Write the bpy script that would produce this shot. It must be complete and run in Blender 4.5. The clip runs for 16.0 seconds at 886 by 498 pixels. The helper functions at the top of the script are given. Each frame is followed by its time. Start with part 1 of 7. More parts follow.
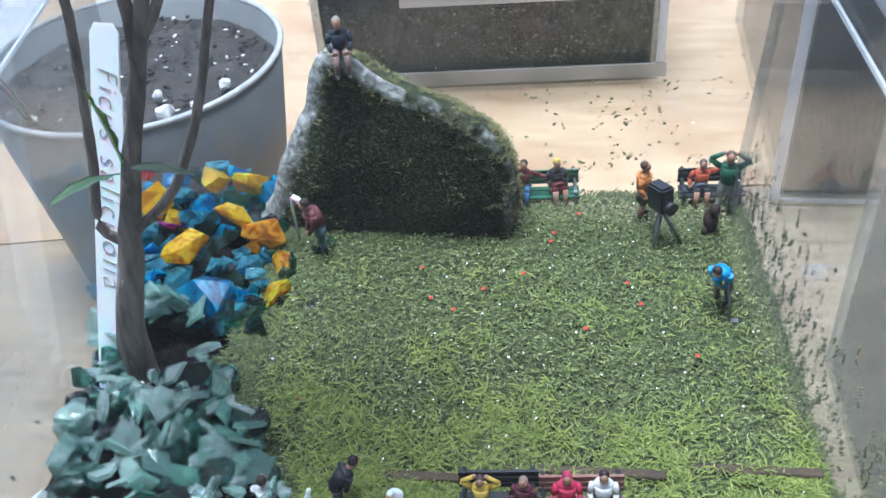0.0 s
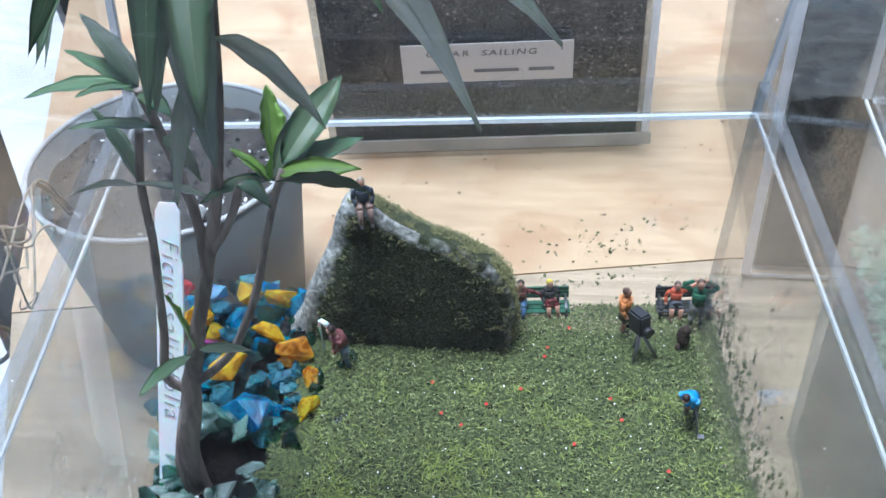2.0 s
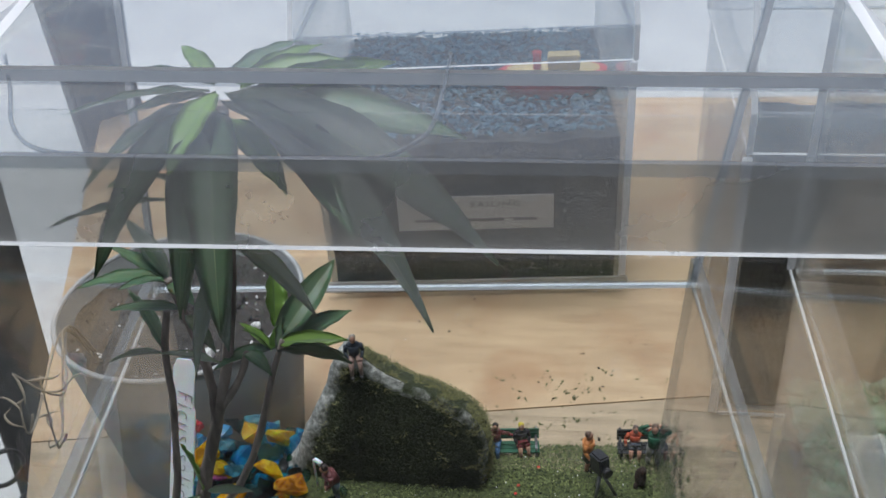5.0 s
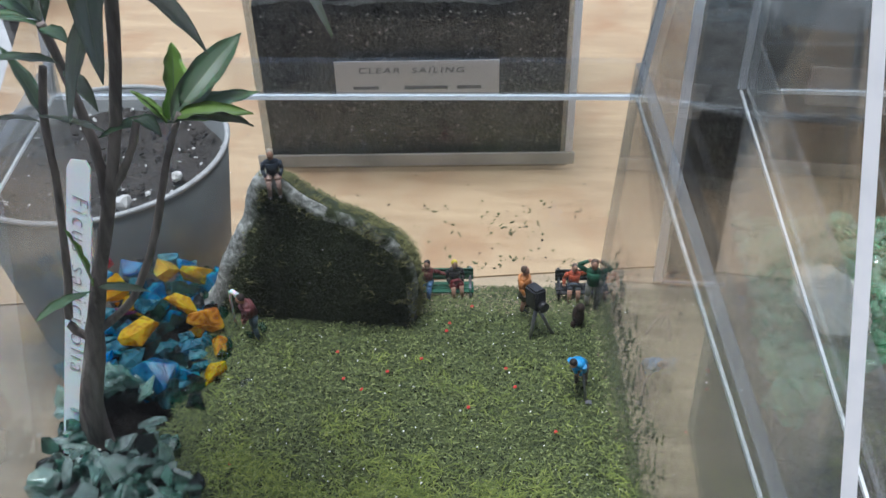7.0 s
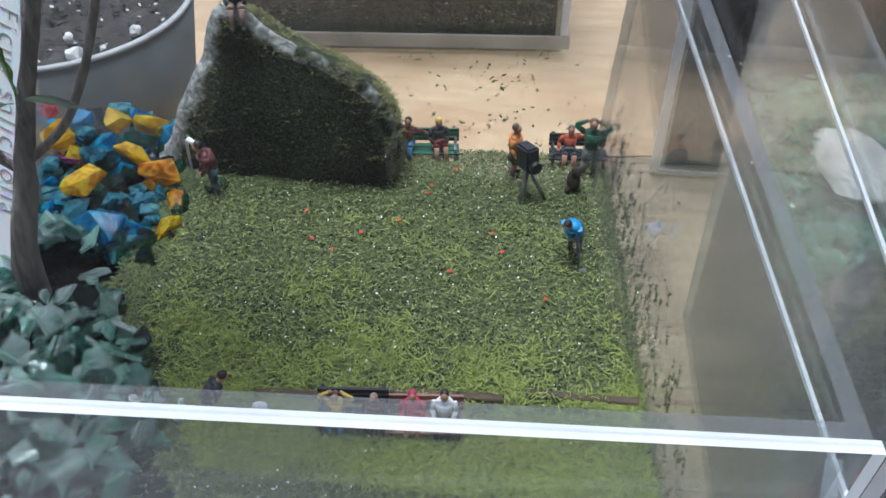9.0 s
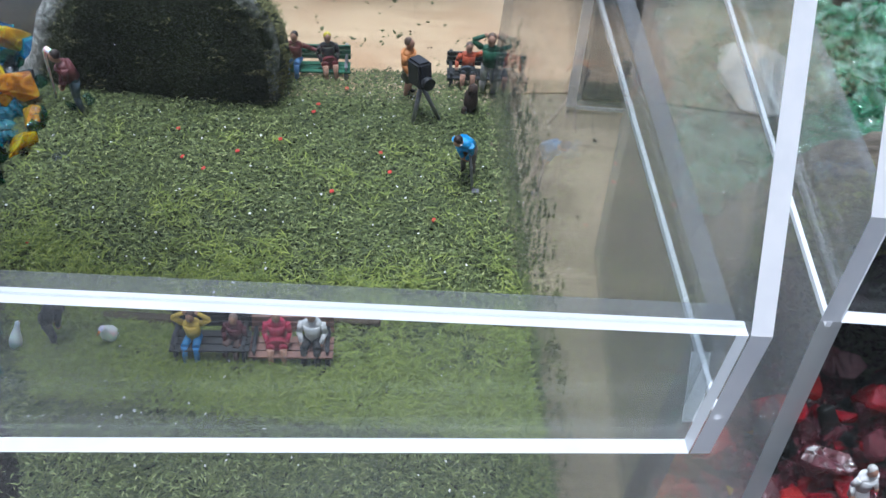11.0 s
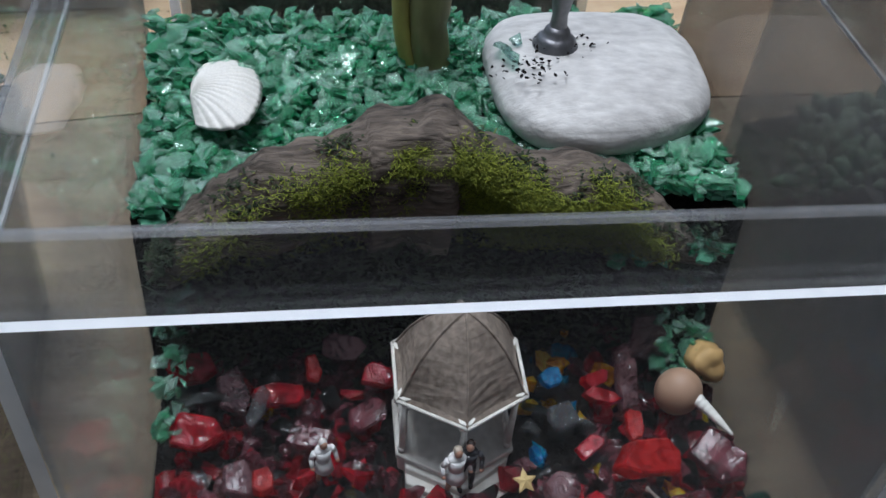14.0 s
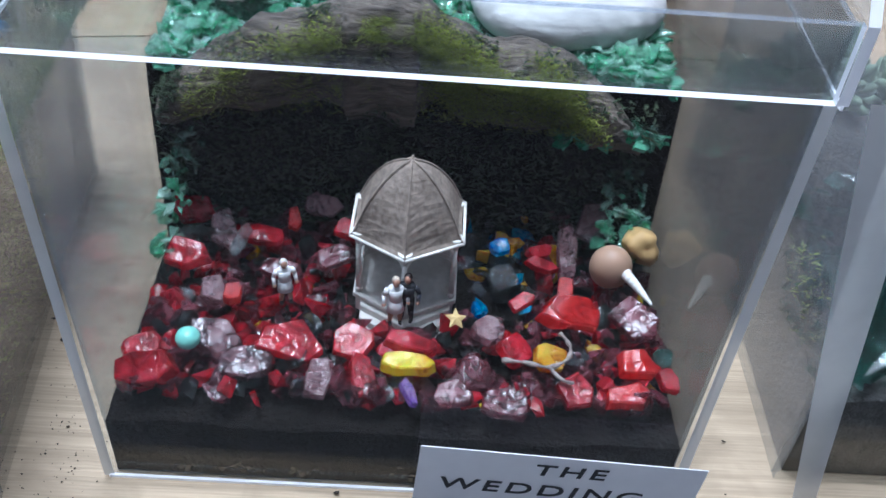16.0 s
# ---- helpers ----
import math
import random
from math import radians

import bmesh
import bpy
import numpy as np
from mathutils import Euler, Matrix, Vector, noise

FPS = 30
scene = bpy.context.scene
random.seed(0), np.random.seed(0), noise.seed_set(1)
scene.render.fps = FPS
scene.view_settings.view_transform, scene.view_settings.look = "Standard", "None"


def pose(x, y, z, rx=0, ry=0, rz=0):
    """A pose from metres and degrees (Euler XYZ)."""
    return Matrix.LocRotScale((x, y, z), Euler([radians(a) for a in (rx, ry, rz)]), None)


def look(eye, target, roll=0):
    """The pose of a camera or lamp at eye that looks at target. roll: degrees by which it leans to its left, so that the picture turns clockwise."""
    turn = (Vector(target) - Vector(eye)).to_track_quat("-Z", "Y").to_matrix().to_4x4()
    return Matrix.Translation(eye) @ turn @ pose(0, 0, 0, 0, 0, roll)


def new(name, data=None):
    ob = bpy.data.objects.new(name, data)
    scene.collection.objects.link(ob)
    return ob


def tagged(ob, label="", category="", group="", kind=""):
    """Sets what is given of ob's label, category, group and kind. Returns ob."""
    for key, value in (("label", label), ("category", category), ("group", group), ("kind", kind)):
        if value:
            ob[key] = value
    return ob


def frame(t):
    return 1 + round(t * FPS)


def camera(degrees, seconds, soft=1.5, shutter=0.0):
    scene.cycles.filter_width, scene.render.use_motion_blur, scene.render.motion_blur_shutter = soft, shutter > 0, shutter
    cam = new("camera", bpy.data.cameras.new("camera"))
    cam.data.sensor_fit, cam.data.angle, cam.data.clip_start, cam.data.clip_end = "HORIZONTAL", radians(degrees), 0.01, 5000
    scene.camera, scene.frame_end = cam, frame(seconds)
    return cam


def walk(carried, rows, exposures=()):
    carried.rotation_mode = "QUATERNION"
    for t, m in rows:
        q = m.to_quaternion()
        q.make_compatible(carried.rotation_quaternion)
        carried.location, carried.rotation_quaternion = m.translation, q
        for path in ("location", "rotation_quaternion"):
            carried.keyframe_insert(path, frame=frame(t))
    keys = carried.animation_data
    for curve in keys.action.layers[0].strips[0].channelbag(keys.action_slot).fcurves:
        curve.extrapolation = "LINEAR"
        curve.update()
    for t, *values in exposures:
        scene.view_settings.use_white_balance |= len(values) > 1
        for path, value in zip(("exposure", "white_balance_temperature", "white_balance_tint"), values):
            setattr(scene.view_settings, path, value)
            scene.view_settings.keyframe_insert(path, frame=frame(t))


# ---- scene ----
# Miniature scenes in clear acrylic display cases on a workbench.
cam = camera(51.0, 16.0)
PATH = [
    (0, (0.041, 0.026, 0.316), (-0.214, 1.551, -0.953), -5.1),
    (0.5, (0.039, 0.021, 0.335), (-0.228, 1.54, -0.939), -4.5),
    (1, (0.036, 0.014, 0.356), (-0.249, 1.502, -0.95), -5.3),
    (1.5, (0.037, 0.019, 0.374), (-0.229, 1.504, -0.938), -5.3),
    (2, (0.039, 0.025, 0.391), (-0.194, 1.516, -0.921), -4.6),
    (2.5, (0.037, 0.027, 0.408), (-0.198, 1.519, -0.903), -4.9),
    (3, (0.034, 0.028, 0.425), (-0.219, 1.525, -0.877), -5.5),
    (3.2, (0.034, 0.025, 0.431), (-0.23, 1.542, -0.845), -5.6),
    (5.3, (0.057, -0.005, 0.436), (-0.184, 1.638, -0.678), -3.7),
    (5.5, (0.056, -0.005, 0.427), (-0.166, 1.635, -0.697), -3.1),
    (6, (0.058, -0.005, 0.41), (-0.15, 1.62, -0.736), -3.3),
    (6.5, (0.061, -0.007, 0.39), (-0.113, 1.599, -0.789), -2.4),
    (7, (0.065, -0.01, 0.376), (-0.089, 1.571, -0.84), -1.5),
    (7.5, (0.066, -0.011, 0.369), (-0.09, 1.55, -0.872), -1.3),
    (8, (0.067, -0.004, 0.355), (-0.079, 1.531, -0.919), -0.8),
    (8.5, (0.064, 0.001, 0.342), (-0.072, 1.524, -0.948), -0.1),
    (8.7, (0.064, 0.001, 0.336), (-0.065, 1.511, -0.969), 0.3),
    (10.8, (0.075, 0.004, 0.305), (0.09, 1.458, -1.069), 4.5),
    (11, (0.085, 0.008, 0.302), (0.095, 1.463, -1.07), 3.9),
    (11.5, (0.113, 0.019, 0.306), (0.168, 1.469, -1.07), 4.2),
    (12, (0.141, 0.024, 0.305), (0.255, 1.474, -1.068), 4.7),
    (12.5, (0.165, 0.019, 0.309), (0.345, 1.471, -1.054), 4.9),
    (13, (0.188, 0.008, 0.31), (0.426, 1.451, -1.054), 5.3),
    (13.5, (0.212, 0.003, 0.324), (0.498, 1.432, -1.046), 6.0),
    (14, (0.217, -0.013, 0.328), (0.514, 1.427, -1.028), 5.7),
    (14.5, (0.222, -0.048, 0.333), (0.508, 1.399, -1.018), 5.1),
    (15, (0.235, -0.07, 0.332), (0.476, 1.394, -1.009), 4.7),
    (15.5, (0.268, -0.077, 0.322), (0.399, 1.409, -1.01), 4.3),
    (16, (0.271, -0.098, 0.319), (0.34, 1.394, -1.011), 4.8),
]
EXPOSURES = [(0.0, 1.15, 5330, 10), (1.5, 1.14, 5420, 10), (2.5, 0.74, 5300, 10), (3.2, 0.58, 5600, 10), (5.3, 0.02, 6200, 10), (6.0, 0.02, 6150, 10), (7.0, 0.40, 5850, 10), (8.5, 0.60, 5800, 10), (11.0, 0.70, 5520, 10), (11.5, 0.46, 5520, 10), (12.0, -0.06, 5650, 10), (12.4, -0.52, 6000, 10), (13.0, -0.40, 6000, 10), (13.5, -0.20, 5950, 10), (14.5, 0.36, 5600, 10), (15.0, 0.78, 5450, 10), (16.0, 0.86, 5200, 10)]
walk(cam, [(t, look(eye, target, roll)) for t, eye, target, roll in PATH], EXPOSURES)

# ---- light ----
world = bpy.data.worlds.new("overcast_sky")
scene.world = world
world.use_nodes = True
wn = world.node_tree.nodes
sky = wn.new("ShaderNodeTexSky")
sky.sky_type, sky.sun_disc = "NISHITA", False
sky.sun_elevation, sky.sun_rotation = radians(81), radians(-40)
sky.air_density, sky.dust_density = 1.0, 4.0
world.node_tree.links.new(sky.outputs[0], wn["Background"].inputs[0])
wn["Background"].inputs[1].default_value = 0.12
sun = new("sun", bpy.data.lights.new("sun", "SUN"))
sun.data.energy, sun.data.angle, sun.data.color = 2.5, radians(26), (0.97, 0.985, 1.0)
sun.matrix_world = look((-0.3, 0.35, 3.0), (0, 0, 0))
scene.cycles.transparent_max_bounces = 40
scene.cycles.max_bounces = 16
scene.cycles.transmission_bounces = 16


# ---- materials ----
def nodes_of(name):
    m = bpy.data.materials.new(name)
    m.use_nodes = True
    n, l = m.node_tree.nodes, m.node_tree.links
    return m, n, l, n["Principled BSDF"]


def rgb(c):
    return (*c, 1.0) if len(c) == 3 else c


def paint(name, a, b=None, scale=300, rough=0.6, metal=0.0, trans=0.0, bump=0.15, fine=6, sub=0.0, island=0.0, ior=1.45, spec=0.5, stretch=(1, 1, 1), random=0.0):
    """Two-scale noise between colours a and b, with fine relief."""
    m, n, l, p = nodes_of(name)
    b = b or [v * 0.7 for v in a]
    co = n.new("ShaderNodeTexCoord")
    mp = n.new("ShaderNodeMapping")
    mp.inputs["Scale"].default_value = stretch
    l.new(co.outputs["Object"], mp.inputs[0])
    big, small = n.new("ShaderNodeTexNoise"), n.new("ShaderNodeTexNoise")
    big.inputs["Scale"].default_value, small.inputs["Scale"].default_value = scale * 0.18, scale
    big.inputs["Detail"].default_value, small.inputs["Detail"].default_value = 3, fine
    for t in (big, small):
        l.new(mp.outputs[0], t.inputs["Vector"])
    add = n.new("ShaderNodeMath")
    add.operation = "MULTIPLY_ADD"
    add.inputs[1].default_value = 0.5
    l.new(big.outputs["Fac"], add.inputs[0])
    half = n.new("ShaderNodeMath")
    half.operation = "MULTIPLY"
    half.inputs[1].default_value = 0.5
    l.new(small.outputs["Fac"], half.inputs[0])
    l.new(half.outputs[0], add.inputs[2])
    last = add.outputs[0]
    if island or random:
        src = n.new("ShaderNodeNewGeometry").outputs["Random Per Island"] if island else n.new("ShaderNodeObjectInfo").outputs["Random"]
        mix = n.new("ShaderNodeMix")
        mix.inputs[0].default_value = island or random
        l.new(last, mix.inputs[2])
        l.new(src, mix.inputs[3])
        last = mix.outputs[0]
    ramp = n.new("ShaderNodeValToRGB")
    lo, hi = (0.0, 1.0) if (island or random) else (0.35, 0.65)
    ramp.color_ramp.elements[0].position, ramp.color_ramp.elements[1].position = lo, hi
    ramp.color_ramp.elements[0].color, ramp.color_ramp.elements[1].color = rgb(a), rgb(b)
    l.new(last, ramp.inputs[0])
    l.new(ramp.outputs[0], p.inputs["Base Color"])
    p.inputs["Roughness"].default_value, p.inputs["Metallic"].default_value = rough, metal
    p.inputs["Transmission Weight"].default_value, p.inputs["IOR"].default_value = trans, ior
    p.inputs["Specular IOR Level"].default_value = spec
    if sub:
        p.inputs["Subsurface Weight"].default_value, p.inputs["Subsurface Scale"].default_value = sub, 0.003
    if bump:
        bp = n.new("ShaderNodeBump")
        bp.inputs["Strength"].default_value, bp.inputs["Distance"].default_value = bump, 0.002
        l.new(small.outputs["Fac"], bp.inputs["Height"])
        l.new(bp.outputs[0], p.inputs["Normal"])
    return m


def acrylic(name, dust=0.02, tint=(0.97, 0.98, 0.98), fog=0.0, film_tint=(0.8, 0.8, 0.78)):
    """Clear sheet: what lies behind, a mirror by the angle, and a coloured film, dust by default."""
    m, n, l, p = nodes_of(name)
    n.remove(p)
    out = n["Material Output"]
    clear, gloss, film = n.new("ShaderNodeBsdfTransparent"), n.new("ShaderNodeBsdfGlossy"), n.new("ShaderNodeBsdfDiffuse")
    clear.inputs[0].default_value, film.inputs[0].default_value = rgb(tint), rgb(film_tint)
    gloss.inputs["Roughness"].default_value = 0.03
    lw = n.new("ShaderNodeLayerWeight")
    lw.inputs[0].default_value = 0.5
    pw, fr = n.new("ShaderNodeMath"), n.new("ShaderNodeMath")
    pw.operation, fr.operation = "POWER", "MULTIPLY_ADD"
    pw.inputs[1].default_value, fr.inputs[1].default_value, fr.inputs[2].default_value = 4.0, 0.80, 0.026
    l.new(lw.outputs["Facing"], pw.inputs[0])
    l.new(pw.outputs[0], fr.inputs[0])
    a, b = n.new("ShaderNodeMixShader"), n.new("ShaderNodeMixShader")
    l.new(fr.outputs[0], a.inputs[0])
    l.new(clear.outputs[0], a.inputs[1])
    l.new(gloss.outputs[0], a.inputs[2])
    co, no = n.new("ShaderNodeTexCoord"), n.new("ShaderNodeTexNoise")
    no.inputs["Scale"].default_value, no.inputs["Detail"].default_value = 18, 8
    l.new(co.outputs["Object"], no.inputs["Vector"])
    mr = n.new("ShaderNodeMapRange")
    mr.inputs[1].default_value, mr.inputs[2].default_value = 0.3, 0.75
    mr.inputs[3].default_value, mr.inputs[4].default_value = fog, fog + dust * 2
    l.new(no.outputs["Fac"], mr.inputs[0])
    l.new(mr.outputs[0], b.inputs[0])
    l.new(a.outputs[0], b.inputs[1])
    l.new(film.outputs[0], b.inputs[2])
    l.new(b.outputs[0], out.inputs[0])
    return m


CLEAR = acrylic("clear_acrylic", 0.0012)
DUSTY = acrylic("dusty_acrylic", 0.03, fog=0.010)
FOGGED = acrylic("fogged_acrylic", 0.12, fog=0.10)
HAZY = acrylic("hazy_acrylic", 0.07, fog=0.09)
RIMTOP = acrylic("dusty_rim_acrylic", 0.12, (0.85, 0.87, 0.88), 0.50, film_tint=(0.88, 0.90, 0.92))
FRONTHAZE = acrylic("misted_acrylic", 0.08, fog=0.03)
WALLGRIME = acrylic("grimy_wall_acrylic", 0.06, fog=0.08, film_tint=(0.25, 0.245, 0.23))
LIDHAZE = acrylic("dusty_lid_acrylic", 0.03, fog=0.02)
LIPHAZE = acrylic("misted_lip_acrylic", 0.08, fog=0.22)


def cut_edge(name, spread=0.28, gloss=0.08):
    """Sawn acrylic edge: scatters the light that falls on it and the light that reaches it through the sheet."""
    m, n, l, p = nodes_of(name)
    n.remove(p)
    near, far, shine = n.new("ShaderNodeBsdfDiffuse"), n.new("ShaderNodeBsdfTranslucent"), n.new("ShaderNodeBsdfGlossy")
    co, no, ramp = n.new("ShaderNodeTexCoord"), n.new("ShaderNodeTexNoise"), n.new("ShaderNodeValToRGB")
    no.inputs["Scale"].default_value, no.inputs["Detail"].default_value = 140, 4
    ramp.color_ramp.elements[0].color, ramp.color_ramp.elements[1].color = (0.93, 0.94, 0.95, 1), (1.0, 1.0, 1.0, 1)
    ramp.color_ramp.elements[0].position, ramp.color_ramp.elements[1].position = 0.30, 0.55
    l.new(co.outputs["Object"], no.inputs["Vector"])
    l.new(no.outputs["Fac"], ramp.inputs[0])
    for q in (near, far):
        l.new(ramp.outputs[0], q.inputs[0])
    shine.inputs["Roughness"].default_value = 0.15
    a, b = n.new("ShaderNodeMixShader"), n.new("ShaderNodeMixShader")
    a.inputs[0].default_value, b.inputs[0].default_value = spread, gloss
    l.new(near.outputs[0], a.inputs[1])
    l.new(far.outputs[0], a.inputs[2])
    l.new(a.outputs[0], b.inputs[1])
    l.new(shine.outputs[0], b.inputs[2])
    l.new(b.outputs[0], n["Material Output"].inputs[0])
    return m


EDGE = cut_edge("frosted_acrylic_edge", 0.20)
CORNER = cut_edge("bright_acrylic_corner", 0.85)
# Dark film painted in for the wall's dark reflections and the shaded bench beyond.
SHADEFILM = acrylic("soil_smeared_acrylic", 0.10, fog=0.42, film_tint=(0.105, 0.097, 0.088))
HAZE = acrylic("dusty_cover_acrylic", 0.014, fog=0.011)
SEAM = acrylic("glued_acrylic_seam", 0.04, (0.66, 0.70, 0.74), 0.07)
PLY = paint("weathered_plywood", (0.54, 0.42, 0.28), (0.33, 0.255, 0.165), 200, 0.7, bump=0.35, stretch=(0.12, 4.5, 1))
TAN = paint("tan_plywood", (0.62, 0.45, 0.27), (0.45, 0.31, 0.18), 70, 0.6, bump=0.15, stretch=(0.3, 2.0, 1))
def stained(m, colour, scale, lo, hi):
    """Patches of an old stain over a painted or wooden surface."""
    n, l = m.node_tree.nodes, m.node_tree.links
    no, mr, mix = n.new("ShaderNodeTexNoise"), n.new("ShaderNodeMapRange"), n.new("ShaderNodeMix")
    no.inputs["Scale"].default_value, no.inputs["Detail"].default_value = scale, 7
    no.inputs["Distortion"].default_value = 0.6
    l.new(n.new("ShaderNodeTexCoord").outputs["Object"], no.inputs["Vector"])
    mr.inputs[1].default_value, mr.inputs[2].default_value, mr.inputs[4].default_value = lo, hi, 0.75
    l.new(no.outputs["Fac"], mr.inputs[0])
    mix.data_type = "RGBA"
    l.new(mr.outputs[0], mix.inputs[0])
    l.new(n["Color Ramp"].outputs[0], mix.inputs[6])
    mix.inputs[7].default_value = rgb(colour)
    l.new(mix.outputs[2], n["Principled BSDF"].inputs["Base Color"])


stained(TAN, (0.40, 0.22, 0.11), 17, 0.50, 0.72)
stained(PLY, (0.25, 0.19, 0.12), 22, 0.50, 0.72)
CONCRETE = paint("pale_concrete", (0.62, 0.62, 0.60), (0.5, 0.5, 0.49), 30, 0.85, bump=0.3)
STEEL = paint("dark_steel", (0.045, 0.045, 0.05), (0.025, 0.025, 0.028), 40, 0.5, metal=0.3, bump=0.1)
PLASTER = paint("plaster_wall", (0.25, 0.245, 0.24), (0.20, 0.196, 0.19), 8, 0.9)
SOIL = paint("potting_soil", (0.013, 0.0105, 0.009), (0.004, 0.0035, 0.003), 420, 0.95, bump=1.0, spec=0.1)
SOILBACK = paint("grey_soil", (0.105, 0.102, 0.093), (0.028, 0.027, 0.025), 420, 0.95, bump=0.8, spec=0.2)
TUFT = paint("yellow_green_tufts", (0.05, 0.085, 0.014), (0.33, 0.385, 0.072), 75, 0.7, bump=0, island=0.6)
STRAW = paint("pale_clippings", (0.10, 0.15, 0.05), (0.38, 0.41, 0.15), 75, 0.7, bump=0, island=0.6)
GRASS = paint("turf_blades", (0.009, 0.020, 0.008), (0.178, 0.215, 0.060), 75, 0.7, bump=0, island=0.78)
MOSS = paint("bright_moss", (0.020, 0.034, 0.006), (0.30, 0.34, 0.035), 80, 0.9, bump=0, island=0.6)
DARKMOSS = paint("dark_moss", (0.012, 0.022, 0.010), (0.035, 0.05, 0.02), 80, 0.95, bump=0, island=0.6)
ROCKMOSS = paint("rock_moss", (0.022, 0.026, 0.016), (0.105, 0.115, 0.062), 80, 0.95, bump=0, island=0.7, spec=0.1)
CROWNMOSS = paint("crest_moss", (0.055, 0.058, 0.022), (0.24, 0.23, 0.10), 80, 0.95, bump=0, island=0.7, spec=0.1)
BARK = paint("grey_bark", (0.38, 0.32, 0.28), (0.13, 0.105, 0.09), 420, 0.9, bump=1.0, stretch=(1, 1, 0.25))
MIDRIB = paint("pale_midrib", (0.15, 0.23, 0.10), (0.11, 0.18, 0.075), 200, 0.5, bump=0.05)
LEAF = paint("leaf_green", (0.045, 0.105, 0.040), (0.115, 0.195, 0.085), 70, 0.42, bump=0.1, sub=0.6, random=0.5, spec=0.5)
YOUNG = paint("young_leaf", (0.22, 0.36, 0.06), (0.14, 0.27, 0.05), 70, 0.4, bump=0.1)
POTSOIL = paint("gritty_pot_soil", (0.075, 0.066, 0.058), (0.022, 0.019, 0.017), 420, 0.95, bump=0.9)
STAKE = paint("white_plastic", (0.90, 0.91, 0.93), (0.84, 0.85, 0.88), 120, 0.45, bump=0.03, sub=0.7)
INK = paint("black_ink", (0.02, 0.02, 0.025), rough=0.7, bump=0)
PAPER = paint("white_paper", (0.82, 0.82, 0.84), (0.76, 0.76, 0.78), 90, 0.8, bump=0.05)
POT = paint("grey_pot_plastic", (0.17, 0.175, 0.17), (0.125, 0.13, 0.125), 60, 0.55, bump=0.05)
RIM = paint("worn_pot_rim", (0.50, 0.50, 0.49), (0.34, 0.34, 0.33), 200, 0.6)
PERLITE = paint("white_perlite", (0.78, 0.77, 0.74), (0.6, 0.59, 0.56), 400, 0.9)
WOODSTRIP = paint("old_wood_strip", (0.12, 0.085, 0.05), (0.05, 0.035, 0.022), 300, 0.85, bump=0.5, stretch=(0.2, 1, 1))
PEWTER = paint("pewter", (0.30, 0.30, 0.31), (0.18, 0.18, 0.19), 300, 0.42, metal=0.8)
RESIN = paint("painted_resin", (0.84, 0.82, 0.76), (0.56, 0.54, 0.48), 350, 0.7, bump=0.25)
ROOFING = paint("grey_brown_roof", (0.35, 0.285, 0.23), (0.14, 0.11, 0.085), 420, 0.85, bump=0.3)
SHELLM = paint("white_shell", (0.82, 0.80, 0.74), (0.68, 0.66, 0.60), 160, 0.5, bump=0.1, stretch=(1, 1, 1))
STONE = paint("pale_stone", (0.66, 0.65, 0.62), (0.42, 0.41, 0.395), 240, 0.8, bump=0.45, stretch=(0.6, 1.25, 1))
BLACK = paint("black_paint", (0.02, 0.02, 0.022), (0.035, 0.035, 0.04), 200, 0.45, bump=0.05)


CRUSHED = {}


def let_through(m, colour, share):
    """Part of the light passes straight on, tinted, as through thin clear glass."""
    n, l = m.node_tree.nodes, m.node_tree.links
    clear, mix = n.new("ShaderNodeBsdfTransparent"), n.new("ShaderNodeMixShader")
    clear.inputs[0].default_value, mix.inputs[0].default_value = rgb(colour), share
    l.new(n["Principled BSDF"].outputs[0], mix.inputs[1])
    l.new(clear.outputs[0], mix.inputs[2])
    l.new(mix.outputs[0], n["Material Output"].inputs[0])
    return m


def glass(name, c, rough=0.10, trans=0.55, share=0.10, crushed=False):
    """Thick tinted glass: clear depth with darker and paler streaks, light scattered inside, a rippled break."""
    m = paint(name, c, c, 200 if crushed else 3.2, rough, trans=min(0.94, trans + 0.28), bump=0.45, ior=1.46, spec=0.5, sub=1.0, fine=2)
    n = m.node_tree.nodes
    p = n["Principled BSDF"]
    ramp = n["Color Ramp"].color_ramp
    ramp.elements[0].color, ramp.elements[0].position = rgb([v ** 1.2 * 0.5 for v in c]), 0.42
    ramp.elements[1].color, ramp.elements[1].position = rgb([min(1.0, 1.35 * v ** 0.8 + 0.02) for v in c]), 0.60
    ramp.elements.new(0.50).color = rgb([v ** 0.9 for v in c])
    for q in n:
        if q.bl_idname == "ShaderNodeTexNoise":
            q.inputs["Distortion"].default_value = 2.2
    p.inputs["Subsurface Scale"].default_value = 0.004
    p.inputs["Subsurface Radius"].default_value = [0.15 + 0.85 * v for v in c]
    let_through(m, [0.25 + 0.75 * v for v in c], share)
    if not crushed:
        CRUSHED[m.name] = glass("crushed_" + name, c, rough, trans, share, True)
    return m


G_TEAL = glass("sea_green_glass", (0.10, 0.34, 0.27), 0.08, 0.70, 0.22)
G_PALE = glass("pale_green_glass", (0.40, 0.62, 0.54), 0.08, 0.75, 0.25)
G_GREEN = glass("bottle_green_glass", (0.015, 0.22, 0.10), 0.08, 0.65, 0.20)
G_SMOKE = glass("smoky_glass", (0.05, 0.065, 0.06), 0.12, 0.60, 0.20)
G_YELLOW = glass("amber_glass", (1.0, 0.58, 0.004), 0.03, 0.20, 0.16)
G_ORANGE = glass("orange_glass", (0.90, 0.40, 0.012), 0.03, 0.22, 0.16)
G_BLUE = glass("blue_glass", (0.01, 0.38, 0.78), 0.03, 0.36, 0.18)
G_CYAN = glass("cyan_glass", (0.13, 0.50, 0.64), 0.03, 0.45, 0.26)
